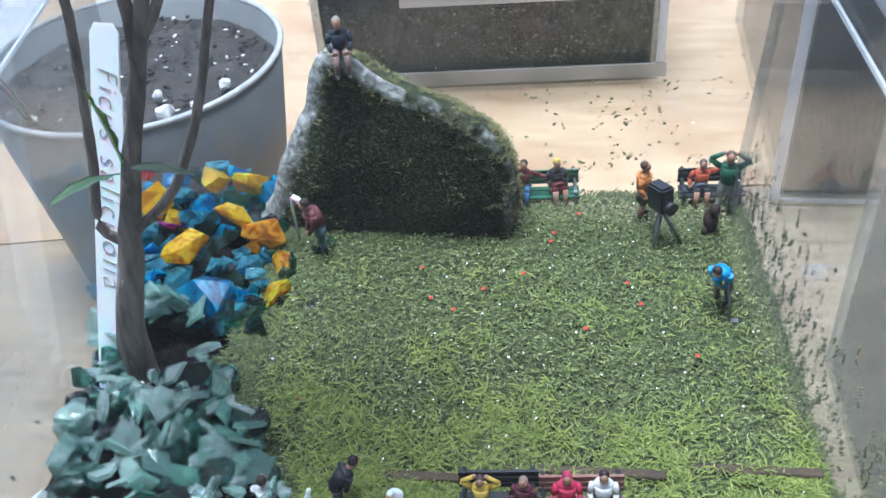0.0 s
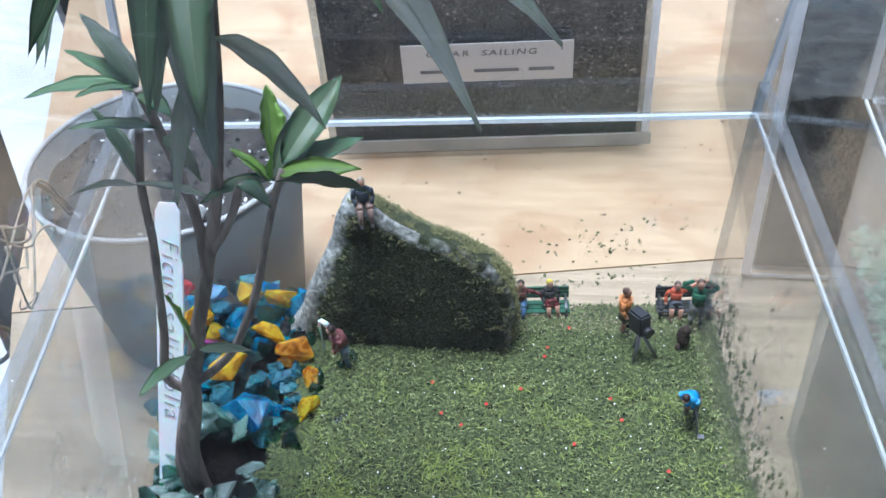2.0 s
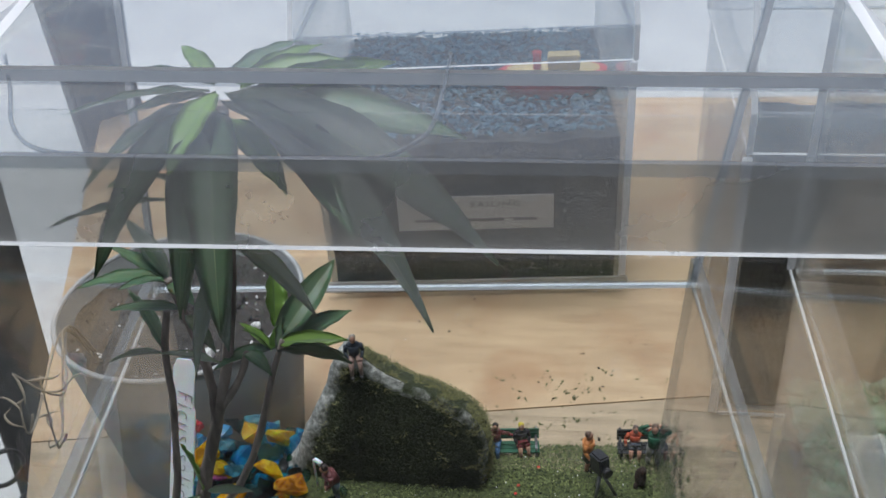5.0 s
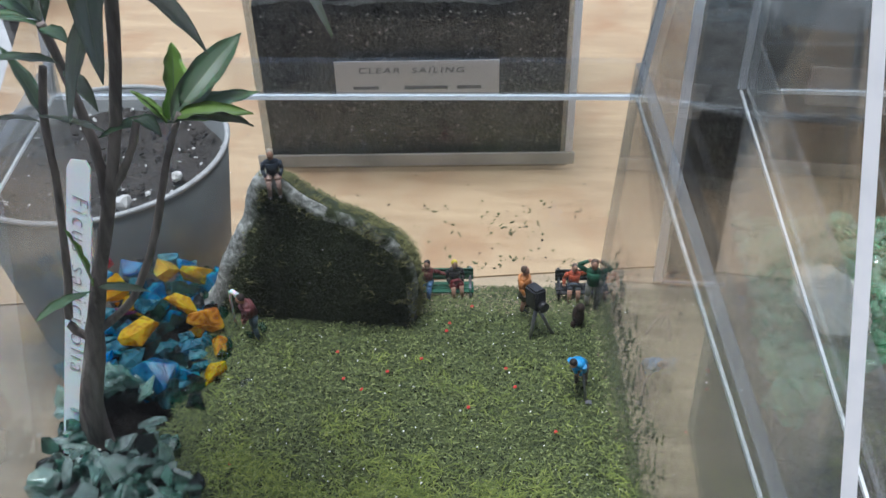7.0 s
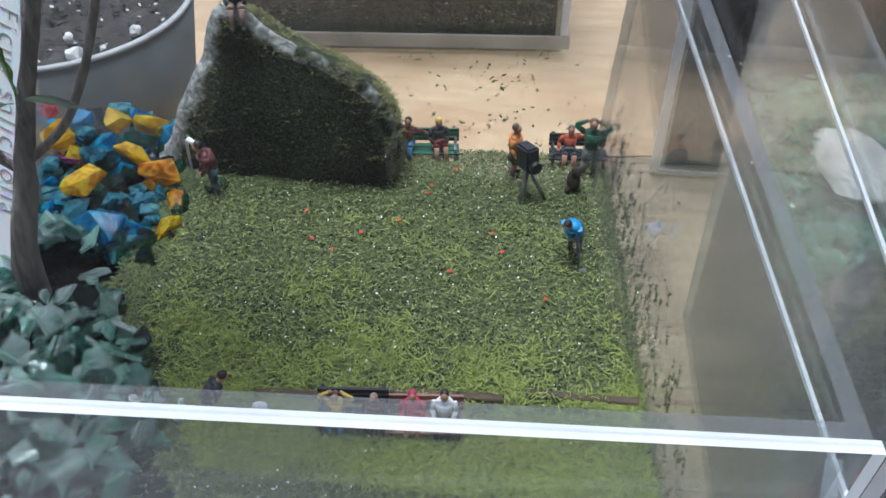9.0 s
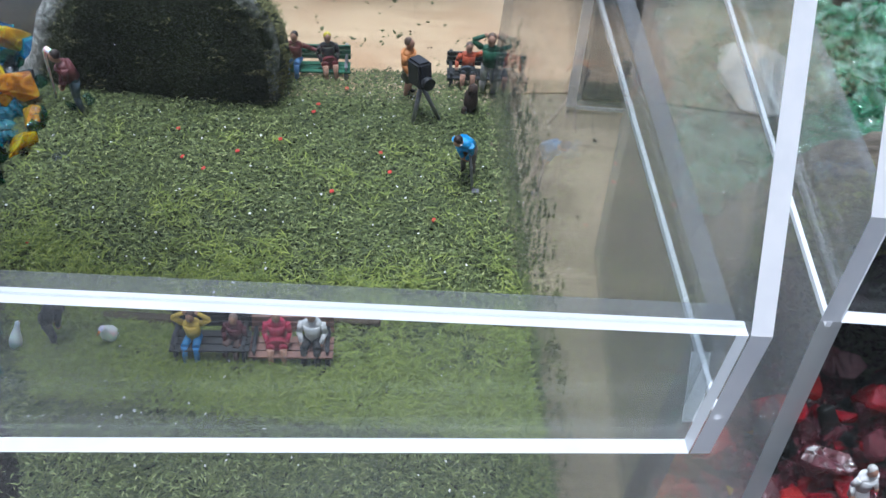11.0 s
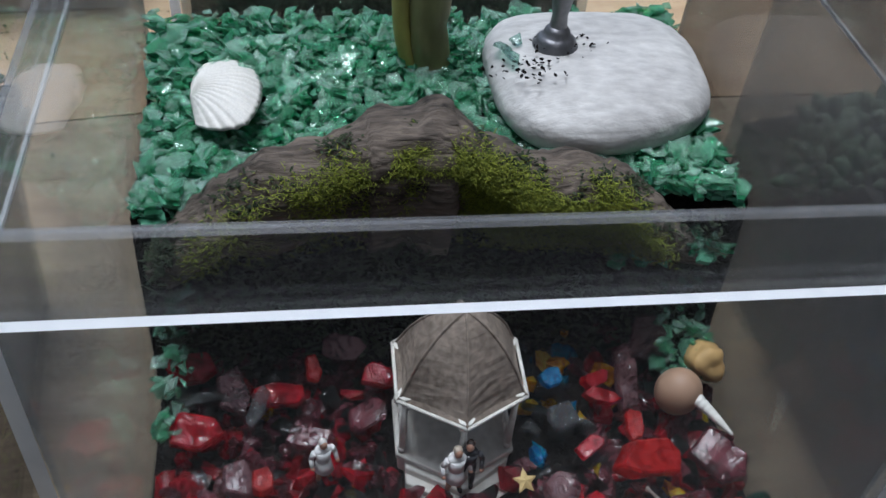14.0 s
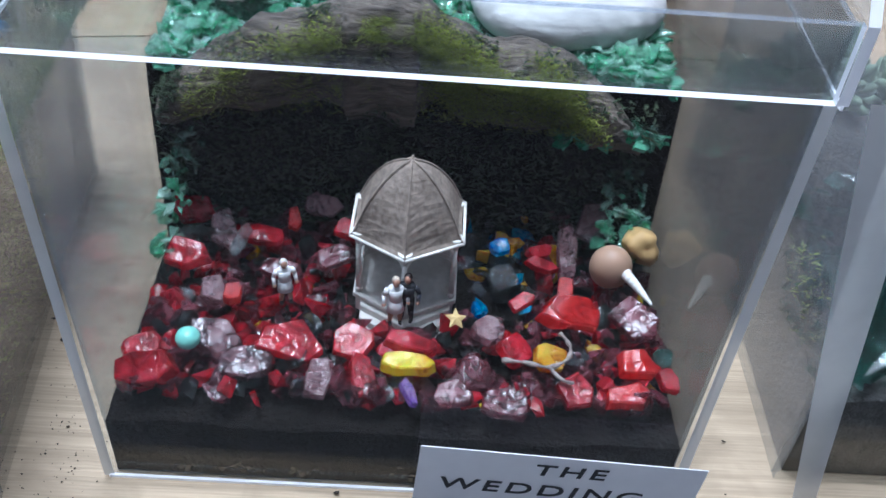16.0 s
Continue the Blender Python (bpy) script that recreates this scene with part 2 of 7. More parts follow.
G_RED = glass("red_glass", (0.66, 0.012, 0.03), 0.10, 0.40)
G_WINE = glass("wine_glass", (0.24, 0.055, 0.075), 0.14, 0.45, 0.12)
G_PLUM = glass("plum_glass", (0.30, 0.15, 0.165), 0.16, 0.45, 0.15)
G_SCARLET = glass("scarlet_glass", (0.90, 0.025, 0.025), 0.08, 0.40)
G_VIOLET = glass("violet_glass", (0.42, 0.25, 0.75), 0.10, 0.50)
G_CLEAR = glass("clear_glass", (0.62, 0.66, 0.68), 0.10, 0.75, 0.25)
G_PINK = glass("magenta_glass", (0.65, 0.05, 0.42), 0.08, 0.50)


def flat(name, c, rough=0.55):
    return paint(name, c, [v * 0.75 for v in c], 900, rough, bump=0.1)


SKIN = flat("skin_paint", (0.50, 0.27, 0.18))
SHOE = flat("shoe_paint", (0.03, 0.025, 0.022))


# ---- mesh helpers ----
def bm_new():
    return bmesh.new()


def mesh_of(name, bm, mats, smooth=False):
    me = bpy.data.meshes.new(name)
    bm.normal_update()
    bm.to_mesh(me)
    bm.free()
    for m in (mats if isinstance(mats, (list, tuple)) else [mats]):
        me.materials.append(m)
    if smooth:
        for f in me.polygons:
            f.use_smooth = True
    return me


def part(name, bm, material, parent=None, label="", smooth=False):
    ob = new(name, mesh_of(name, bm, material, smooth) if isinstance(bm, bmesh.types.BMesh) else bm)
    if parent is not None:
        ob.parent = parent
    return tagged(ob, label)


def thing(name, label, category, group="", kind="", m=None):
    ob = new(name)
    ob.empty_display_size = 0.01
    if m is not None:
        ob.matrix_world = m
    return tagged(ob, label, category, group, kind)


def box(bm, lo, hi, mat_index=0, m=None):
    lo, hi = Vector(lo), Vector(hi)
    r = bmesh.ops.create_cube(bm, size=1.0)
    bmesh.ops.transform(bm, matrix=Matrix.Translation((lo + hi) / 2) @ Matrix.Diagonal((*(hi - lo), 1)), verts=r["verts"])
    if m is not None:
        bmesh.ops.transform(bm, matrix=m, verts=r["verts"])
    for f in {f for v in r["verts"] for f in v.link_faces}:
        f.material_index = mat_index
    return r["verts"]


def ball(bm, c, r, mat_index=0, u=10, v=7, m=None):
    r = (r, r, r) if isinstance(r, (int, float)) else r
    g = bmesh.ops.create_uvsphere(bm, u_segments=u, v_segments=v, radius=1.0)
    mm = Matrix.Translation(c) @ (m or Matrix.Identity(4)) @ Matrix.Diagonal((*r, 1))
    bmesh.ops.transform(bm, matrix=mm, verts=g["verts"])
    for f in {f for q in g["verts"] for f in q.link_faces}:
        f.material_index, f.smooth = mat_index, True


def limb(bm, a, b, ra, rb, mat_index=0, seg=8):
    a, b = Vector(a), Vector(b)
    d = b - a
    g = bmesh.ops.create_cone(bm, cap_ends=True, segments=seg, radius1=ra, radius2=rb, depth=d.length)
    mm = Matrix.Translation((a + b) / 2) @ d.to_track_quat("Z", "Y").to_matrix().to_4x4()
    bmesh.ops.transform(bm, matrix=mm, verts=g["verts"])
    for f in {f for q in g["verts"] for f in q.link_faces}:
        f.material_index, f.smooth = mat_index, len(f.verts) == 4


def tube(bm, pts, radii, seg=10, mat_index=0, wob=0.0):
    """A tapered bent tube through the points."""
    pts = [Vector(p) for p in pts]
    rings = []
    for i, p in enumerate(pts):
        d = (pts[min(i + 1, len(pts) - 1)] - pts[max(i - 1, 0)]).normalized()
        q = d.to_track_quat("Z", "Y")
        ring = []
        for k in range(seg):
            a = 2 * math.pi * k / seg
            w = 1 + wob * noise.noise(p * 260 + Vector((math.cos(a), math.sin(a), 0)) * 1.5)
            ring.append(bm.verts.new(p + q @ Vector((math.cos(a), math.sin(a), 0)) * radii[i] * w))
        rings.append(ring)
    for r0, r1 in zip(rings, rings[1:]):
        for k in range(seg):
            f = bm.faces.new((r0[k], r0[(k + 1) % seg], r1[(k + 1) % seg], r1[k]))
            f.material_index, f.smooth = mat_index, True
    for ring, flip in ((rings[0], True), (rings[-1], False)):
        f = bm.faces.new(list(reversed(ring)) if flip else ring)
        f.material_index = mat_index


def spline(pts, n):
    """n points along a smooth line through pts."""
    pts = [Vector(p) for p in pts]
    out = []
    for i in range(n):
        s = i / (n - 1) * (len(pts) - 1)
        k = min(int(s), len(pts) - 2)
        t = s - k
        p0, p1, p2, p3 = pts[max(k - 1, 0)], pts[k], pts[k + 1], pts[min(k + 2, len(pts) - 1)]
        out.append(0.5 * (2 * p1 + (p2 - p0) * t + (2 * p0 - 5 * p1 + 4 * p2 - p3) * t * t + (3 * p1 - p0 - 3 * p2 + p3) * t ** 3))
    return out


def lettering(name, text, size, material, parent, m, thick=0.0001, spacing=1.0, lean=0.0, thin=0.0):
    cu = bpy.data.curves.new(name, "FONT")
    cu.body, cu.size, cu.extrude, cu.align_x, cu.align_y = text, size, thick, "CENTER", "CENTER"
    cu.space_character, cu.shear, cu.offset = spacing, lean, -thin
    tmp = new("tmp_text", cu)
    me = bpy.data.meshes.new_from_object(tmp.evaluated_get(bpy.context.evaluated_depsgraph_get()))
    bpy.data.objects.remove(tmp)
    me.materials.clear()
    me.materials.append(material)
    ob = new(name, me)
    ob.parent = parent
    ob.matrix_local = m
    return ob


# ---- the large structure ----
def slab(name, pts, z0, z1, material, label, category):
    bm = bm_new()
    top = [bm.verts.new((x, y, z1)) for x, y in pts]
    low = [bm.verts.new((x, y, z0)) for x, y in pts]
    bm.faces.new(top)
    bm.faces.new(list(reversed(low)))
    for i in range(len(pts)):
        j = (i + 1) % len(pts)
        bm.faces.new((low[i], low[j], top[j], top[i]))
    bmesh.ops.recalc_face_normals(bm, faces=bm.faces)
    return tagged(part(name, bm, material), label, category, kind="structure")


slab("floor", [(-20, -20), (20, -20), (20, 20), (-20, 20)], -0.9, -0.78, CONCRETE, "pale sunlit concrete floor below the workbench", "floor")
# South wall and ceiling are unseen, added to keep case fronts and reflections dark.
slab("wall_south", [(-4, -0.47), (4, -0.47), (4, -0.35), (-4, -0.35)], -0.78, 2.4, PLASTER, "unseen plain plaster wall behind the camera, added to darken fronts and reflections", "wall")
slab("wall_east", [(1.75, -0.35), (1.85, -0.35), (1.85, 3.0), (1.75, 3.0)], -0.78, 2.4, PLASTER, "plain plaster wall at the end of the bench", "wall")
slab("ceiling", [(-4, -0.47), (4, -0.47), (4, -0.16), (-4, -0.16)], 2.4, 2.5, PLASTER, "unseen plain roof behind the camera, added to keep light off the fronts", "ceiling")
slab("workbench_board", [(-0.145, 0.064), (0.138, 0.080), (0.150, 0.104), (1.3, 0.104), (1.3, 0.480), (0.15, 0.466), (-0.292, 0.400)], -0.025, 0.0, PLY, "weathered grey-beige plywood bench top with specks of soil", "bench top")
slab("workbench_board", [(-0.2921, 0.4002), (0.15, 0.4662), (1.3, 0.4802), (1.3, 0.93), (-0.47, 0.93)], -0.025, 0.001, TAN, "tan plywood bench top strewn with crumbs of soil", "bench top")


for x, y in ((-0.18, 0.16), (1.22, 0.17), (-0.36, 0.86), (1.22, 0.86)):
    slab("workbench_leg", [(x - 0.03, y - 0.03), (x + 0.03, y - 0.03), (x + 0.03, y + 0.03), (x - 0.03, y + 0.03)], -0.78, -0.0255, PLY, "plain wooden leg under the bench top", "bench leg")


# ---- acrylic display cases ----
def pane(name, lo, hi, parent, material=CLEAR, edge=EDGE, axis=None):
    """A sheet between two corners: clear faces, frosted cut edges."""
    bm = bm_new()
    box(bm, lo, hi)
    d = [h - l for l, h in zip(lo, hi)]
    axis = d.index(min(d)) if axis is None else axis
    bm.normal_update()
    for f in bm.faces:
        f.material_index = 0 if abs(f.normal[axis]) > 0.5 else 1
    ob = part(name, bm, [material, edge], parent)
    ob.visible_shadow = False
    return ob


def profile_pane(name, prof, x0, x1, parent, material=CLEAR):
    bm = bm_new()
    a = [bm.verts.new((x0, y, z)) for y, z in prof]
    b = [bm.verts.new((x1, y, z)) for y, z in prof]
    bm.faces.new(list(reversed(a)))
    bm.faces.new(b)
    for i in range(len(prof)):
        j = (i + 1) % len(prof)
        bm.faces.new((a[i], a[j], b[j], b[i])).material_index = 1
    bmesh.ops.recalc_face_normals(bm, faces=bm.faces)
    ob = part(name, bm, [material, EDGE], parent)
    ob.visible_shadow = False
    return ob


def display_case(m, label, w, yf, yb, zl, zr, zt, slope_end, lid_front, back=CLEAR, rise=0.0, drop=0.0, glazed=False, tt=0.0038, taper=0.0):
    """Open-topped tray of clear sheets with a sloped-front cover over it. w: half the width; rise: how far the rims climb to the back; tt: the tray's thickness; taper: how far the tray narrows to its foot."""
    t = 0.0036
    case = thing("display_case", label, "display case", "display cases", m=m)
    pane("tray_wall", (-w + t, yf + t, 0.0), (w - t, yf + t + tt, zr - 0.002), case, FRONTHAZE if glazed else CLEAR, SEAM)
    pane("tray_wall", (-w + t, yb - t - tt, 0.0), (w - t, yb - t, zr - 0.002), case, back, CLEAR if glazed else SEAM)
    for s in (-1, 1):
        x0, x1 = sorted((s * (w - t), s * (w - t - tt)))
        pane("tray_wall", (x0, yf + t + tt, 0.0), (x1, yb - t - tt, zr - 0.002), case, (FOGGED if s < 0 else WALLGRIME) if glazed else DUSTY, SEAM)
        x0, x1 = sorted((s * w, s * (w - t + 0.0003)))
        prof = [(yb, zl), (yf + 0.012, zl), (yf + 0.006, zl - drop), (yf, zl - drop), (yf, zr), (slope_end, zt - 0.004), (yb, zt - 0.004)]
        side = profile_pane("cover_side", prof, x0, x1, case)
        side.data.materials.append(CLEAR)
        for f in side.data.polygons:
            if f.normal.z < -0.9:
                f.material_index = 2
        pane("edge_bead", (min(x0, x1) + 0.0012, yf, zl - 0.0013), (max(x0, x1) - 0.0012, yb, zl - 0.0001), case, EDGE, EDGE)
    lip = pane("front_lip", (-w + t, yf, zl - drop), (w - t, yf + 0.0027, zr), case, DUSTY if glazed else CLEAR)
    lip.data.materials.append(RIMTOP if glazed else SEAM)
    for f in lip.data.polygons:
        if f.normal.z > 0.9:
            f.material_index = 2
    pane("cover_back", (-w + t, yb - t + 0.0003, zl + 0.0015), (w - t, yb, zt - 0.004), case, edge=SEAM)
    pane("edge_bead", (-w + t, yb - 0.0028, zl - 0.0002), (w - t, yb - 0.0012, zl + 0.0014), case, EDGE, EDGE)
    pane("cover_top", (-w, slope_end + 0.004, zt - 0.0038), (w, yb, zt), case, LIDHAZE if glazed else CLEAR)
    pane("lid", (-w, lid_front, zt - 0.0038), (w, slope_end + 0.002, zt), case, LIDHAZE if glazed else CLEAR, SEAM)
    lip = pane("lid_lip", (-w, lid_front - 0.0017, zt - 0.021), (w, lid_front - 0.0002, zt), case, LIPHAZE if glazed else HAZY)
    if glazed:
        lip.data.materials.append(SEAM)
        for f in lip.data.polygons:
            if f.normal.z > 0.9:
                f.material_index = 2
    if glazed:
        run, up = slope_end - yf - 0.006, zt - 0.008 - zr
        profile_pane("cover_front", [(yf + 0.001, zr + 0.0005), (slope_end - 0.001, zt - 0.006), (slope_end + 0.001, zt - 0.007), (yf + 0.003, zr - 0.0005)], -w + t, w - t, case, HAZE).data.materials[1] = CLEAR
    if rise:
        for ob in case.children:
            if ob.name.startswith(("lid", "cover_top")):
                continue
            for v in ob.data.vertices:
                v.co.z += rise * v.co.y * v.co.z / 0.2
    if taper:
        for ob in case.children:
            if ob.name.startswith("tray_wall"):
                for v in ob.data.vertices:
                    v.co.x -= math.copysign(taper, v.co.x) * max(0.0, 1 - v.co.z / zl)
    if glazed:
        for ob in case.children:
            for v in ob.data.vertices:
                low = min(1.0, max(0.0, (zt - v.co.z) / 0.12))
                v.co.x += 0.055 * max(0.0, v.co.z - 0.2) - 0.0035 * low * v.co.y / 0.11
                if v.co.y < yf + 0.013 and v.co.z < zl - 0.012:
                    v.co.z += 0.006 * (v.co.x / w - 1) * min(1.0, v.co.z / 0.15)
                v.co.z += 0.004 * low * v.co.x / w * min(1.0, v.co.z / 0.15) * min(1.0, max(0.0, (v.co.y + 0.12) / 0.20))
    return case


M1 = Matrix.Translation((-0.0036, 0.21, 0.0)) @ Euler((0, radians(2.9), radians(4.0))).to_matrix().to_4x4()
M2 = pose(0.2695, 0.2235, 0.0, 0, 0, -0.5)
M3 = pose(-0.018, 0.685, 0.001, 0, 0, 4.0)
M4 = pose(0.272, 0.560, 0.001, 0, 0, -1.5)
M5 = pose(0.540, 0.2335, 0.0, 0, 0, -1.0)
display_case(M1, "clear acrylic display case with sloped front over a miniature park", 0.1148, -0.1205, 0.0965, 0.199, 0.2185, 0.352, -0.022, -0.060, DUSTY, 0.07, 0.0113, True)
wedding_case = display_case(M2, "clear acrylic display case over a miniature wedding garden", 0.1180, -0.1075, 0.1115, 0.1921, 0.2162, 0.350, -0.012, -0.050, CLEAR, 0.04, tt=0.0018, taper=0.0032)
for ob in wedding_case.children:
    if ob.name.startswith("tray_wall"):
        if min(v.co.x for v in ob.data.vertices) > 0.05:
            ob.data.materials[0] = SHADEFILM
        if max(v.co.x for v in ob.data.vertices) < -0.05:
            ob.data.materials[0] = HAZY
        if max(v.co.y for v in ob.data.vertices) < -0.09:
            for v in ob.data.vertices:
                v.co.y -= 0.0048 * (1 - v.co.z / 0.20)
pane("base_bead", (-0.1112, -0.1104, 0.0004), (0.1112, -0.1092, 0.0018), wedding_case, EDGE, EDGE)
display_case(M3, "clear acrylic display case over a miniature lake with a boat", 0.1155, -0.1115, 0.1115, 0.189, 0.213, 0.350, -0.012, -0.050)
display_case(M4, "clear acrylic display case half full of dark soil", 0.1155, -0.1115, 0.1115, 0.189, 0.213, 0.350, -0.012, -0.050)
far_case = display_case(M5, "clear acrylic display case with green glass over dark soil", 0.1155, -0.1115, 0.1115, 0.189, 0.213, 0.350, -0.012, -0.050)
for ob in far_case.children:
    if ob.name.startswith("tray_wall") and max(v.co.x for v in ob.data.vertices) < -0.05:
        ob.data.materials[0] = HAZY


def lumpy_block(name, x0, x1, y0, y1, top, material, m, label, category, nx=40, ny=36, amp=0.004, freq=40):
    """A bed of soil: a box whose top is an uneven height field top(x, y)."""
    bm = bm_new()
    grid = []
    for j in range(ny + 1):
        row = []
        for i in range(nx + 1):
            x, y = x0 + (x1 - x0) * i / nx, y0 + (y1 - y0) * j / ny
            h = top(x, y) + amp * noise.noise((x * freq, y * freq, 1.7)) + amp * 0.5 * noise.noise((x * freq * 3, y * freq * 3, 5.1))
            row.append(bm.verts.new((x, y, h)))
        grid.append(row)
    for j in range(ny):
        for i in range(nx):
            bm.faces.new((grid[j][i], grid[j][i + 1], grid[j + 1][i + 1], grid[j + 1][i])).smooth = True
    rim = grid[0] + [r[-1] for r in grid[1:]] + list(reversed(grid[-1][:-1])) + [r[0] for r in reversed(grid[1:-1])]
    low = [bm.verts.new((v.co.x, v.co.y, 0.0005)) for v in rim]
    for k in range(len(rim)):
        q = (k + 1) % len(rim)
        bm.faces.new((low[k], low[q], rim[q], rim[k]))
    bmesh.ops.recalc_face_normals(bm, faces=bm.faces)
    ob = part(name, bm, material)
    ob.matrix_world = m
    return tagged(ob, label, category)


def ground1(x, y):
    return 0.1035 - 0.05 * (x - 0.03)


lumpy_block("soil_bed", -0.1056, 0.1056, -0.1175, 0.0935, lambda x, y: 0.0985 + (0.004 if x < -0.075 else 0), SOIL, M1, "dark potting soil filling the tray of the park", "soil")


# ---- turf ----
def blades(name, spots, material, label, category, length=(0.002, 0.005), width=0.0006, lie=1.0, curl=0.3):
    """Many small blades at (x, y, z); lie 0 stands upright, 1 lies flat."""
    rng = np.random.default_rng(len(spots))
    n = len(spots)
    a = rng.uniform(0, 2 * np.pi, n)
    up = np.clip(rng.normal(0.35, 0.3, n), 0.02, 1.2) * (1.3 - lie)
    L = rng.uniform(*length, n)
    d = np.stack([np.cos(a), np.sin(a), up], 1)
    d /= np.linalg.norm(d, axis=1)[:, None]
    s = np.stack([-np.sin(a), np.cos(a), rng.normal(0, curl, n)], 1) * width * rng.uniform(0.6, 1.3, n)[:, None]
    p = np.asarray(spots)
    mid, tip = p + d * (L * 0.55)[:, None], p + d * L[:, None]
    tip[:, 2] -= L * 0.12
    v = np.stack([p - s * 0.7, p + s * 0.7, mid + s, mid - s, tip], 1).reshape(-1, 3)
    base = np.arange(n) * 5
    quads = np.stack([base, base + 1, base + 2, base + 3], 1)
    tris = np.stack([base + 3, base + 2, base + 4], 1)
    me = bpy.data.meshes.new(name)
    me.from_pydata(v.tolist(), [], quads.tolist() + tris.tolist())
    me.materials.append(material)
    return tagged(new(name, me), label, category, kind="stuff")


def left_edge(y):
    return -0.064 + max(0.0, 0.215 - y) * 0.6


def wall_x(y):
    return 0.118 - 0.055 * (y - 0.2)


def back_y(x):
    return 0.3165 + 0.095 * (x - 0.05)


rng = np.random.default_rng(4)
spots = []
while len(spots) < 200000:
    x, y = rng.uniform(-0.07, 0.132), rng.uniform(0.099, 0.326)
    if left_edge(y) + 0.006 * noise.noise((x * 90, y * 90, 0)) < x < wall_x(y) - 0.0035 and y < back_y(x):
        spots.append((x, y, ground1(x, y) + 0.001 + 0.0012 * noise.noise((x * 70, y * 70, 3)) + rng.uniform(-0.0008, 0.001)))
blades("turf", spots, GRASS, "short green miniature turf with lighter tufts", "grass", (0.0010, 0.0025), 0.00019, 0.72)
tufts = []
while len(tufts) < 26000:
    x, y = rng.uniform(-0.06, 0.115), rng.uniform(0.150, 0.27)
    near = max(0.0, (0.226 - y) / 0.08)
    if left_edge(y) + 0.01 < x < wall_x(y) - 0.006 and 0.65 * noise.noise((x * 42, y * 42, 8)) + 0.5 * noise.noise((x * 130, y * 130, 2)) + rng.normal(0, 0.42) > 1.02 - 1.3 * near:
        tufts.append((x, y, ground1(x, y) + 0.0018 + rng.uniform(0, 0.0012)))
blades("turf_tufts", tufts, TUFT, "yellow-green grassy tufts standing out of the turf", "grass", (0.0016, 0.0046), 0.00018, 0.45)
blades("turf_clippings", [(x, y, ground1(x, y) + 0.0028) for x, y in zip(rng.uniform(-0.05, 0.108, 8000), rng.uniform(0.115, 0.312, 8000))], STRAW, "pale grass clippings lying on the turf", "grass", (0.0009, 0.0019), 0.00017, 1.0)
# red petals and dark crumbs strewn on the turf
def flecks(name, spots, size, material, label, category, m=None, group=""):
    """Small irregular flakes at (x, y, z), each with thickness."""
    n = len(spots)
    g = np.random.default_rng(n + int(size * 1e5))
    bm = bm_new()
    bmesh.ops.create_icosphere(bm, subdivisions=1, radius=0.5)
    ico = np.array([v.co[:] for v in bm.verts])
    tri = np.array([[v.index for v in f.verts] for f in bm.faces])
    bm.free()
    v = ico[None] * g.uniform(0.6, 1.2, (n, len(ico), 1)) * (size * g.uniform(0.5, 1.3, n))[:, None, None]
    v[:, :, 2] *= 0.35
    v[:, :, 1] *= g.uniform(0.4, 1, n)[:, None]
    for i, j, spread in ((1, 2, 0.6), (0, 2, 0.6), (0, 1, 3.15)):
        a = g.uniform(-spread, spread, n)[:, None]
        p, q = v[:, :, i].copy(), v[:, :, j].copy()
        v[:, :, i], v[:, :, j] = p * np.cos(a) - q * np.sin(a), p * np.sin(a) + q * np.cos(a)
    v += np.asarray(spots, float)[:, None, :]
    me = bpy.data.meshes.new(name)
    me.from_pydata(v.reshape(-1, 3).tolist(), [], (tri[None] + (np.arange(n) * len(ico))[:, None, None]).reshape(-1, 3).tolist())
    me.materials.append(material)
    ob = new(name, me)
    if m is not None:
        ob.matrix_world = m
    return tagged(ob, label, category, group, "stuff")


RED = flat("red_petal", (0.62, 0.05, 0.03))
CRUMB = paint("dark_crumb", (0.06, 0.045, 0.03), (0.025, 0.02, 0.015), 300, 0.9)
MOSSBIT = paint("green_crumb", (0.26, 0.25, 0.12), (0.07, 0.075, 0.03), 300, 0.9, island=0.5)
for x, y in ((0.038, 0.289), (0.028, 0.266), (0.063, 0.264), (0.067, 0.254), (-0.007, 0.266), (0.015, 0.257), (0.047, 0.301), (0.083, 0.232),
             (0.049, 0.241), (-0.036, 0.204), (0.037, 0.284), (0.006, 0.246), (-0.002, 0.251)):
    bm = bm_new()
    vs = bmesh.ops.create_icosphere(bm, subdivisions=1, radius=0.0009)["verts"]
    for v in vs:
        v.co.z *= 0.4
        v.co *= 1 + 0.4 * noise.noise(v.co * 2000)
    ob = part("red_petal", bm, RED)
    ob.location = (x, y, ground1(x, y) + 0.0026)
    tagged(ob, "tiny red petal lying on the green turf", "petal", "red petals on the turf")
rng = np.random.default_rng(9)
flecks("table_crumbs", [(rng.uniform(-0.2, 0.42), rng.uniform(0.1, 0.85), 0.0012) for _ in range(420)], 0.0026, CRUMB, "dark soil crumbs scattered over the plywood", "crumbs")
flecks("gap_crumbs", [(0.134 + 0.02 * (0.25 - y) + rng.normal(0, 0.010), y, 0.0006) for y in rng.uniform(0.10, 0.46, 620)], 0.0009, CRUMB, "fine dark crumbs along the bare plywood strip", "crumbs")
sp = []
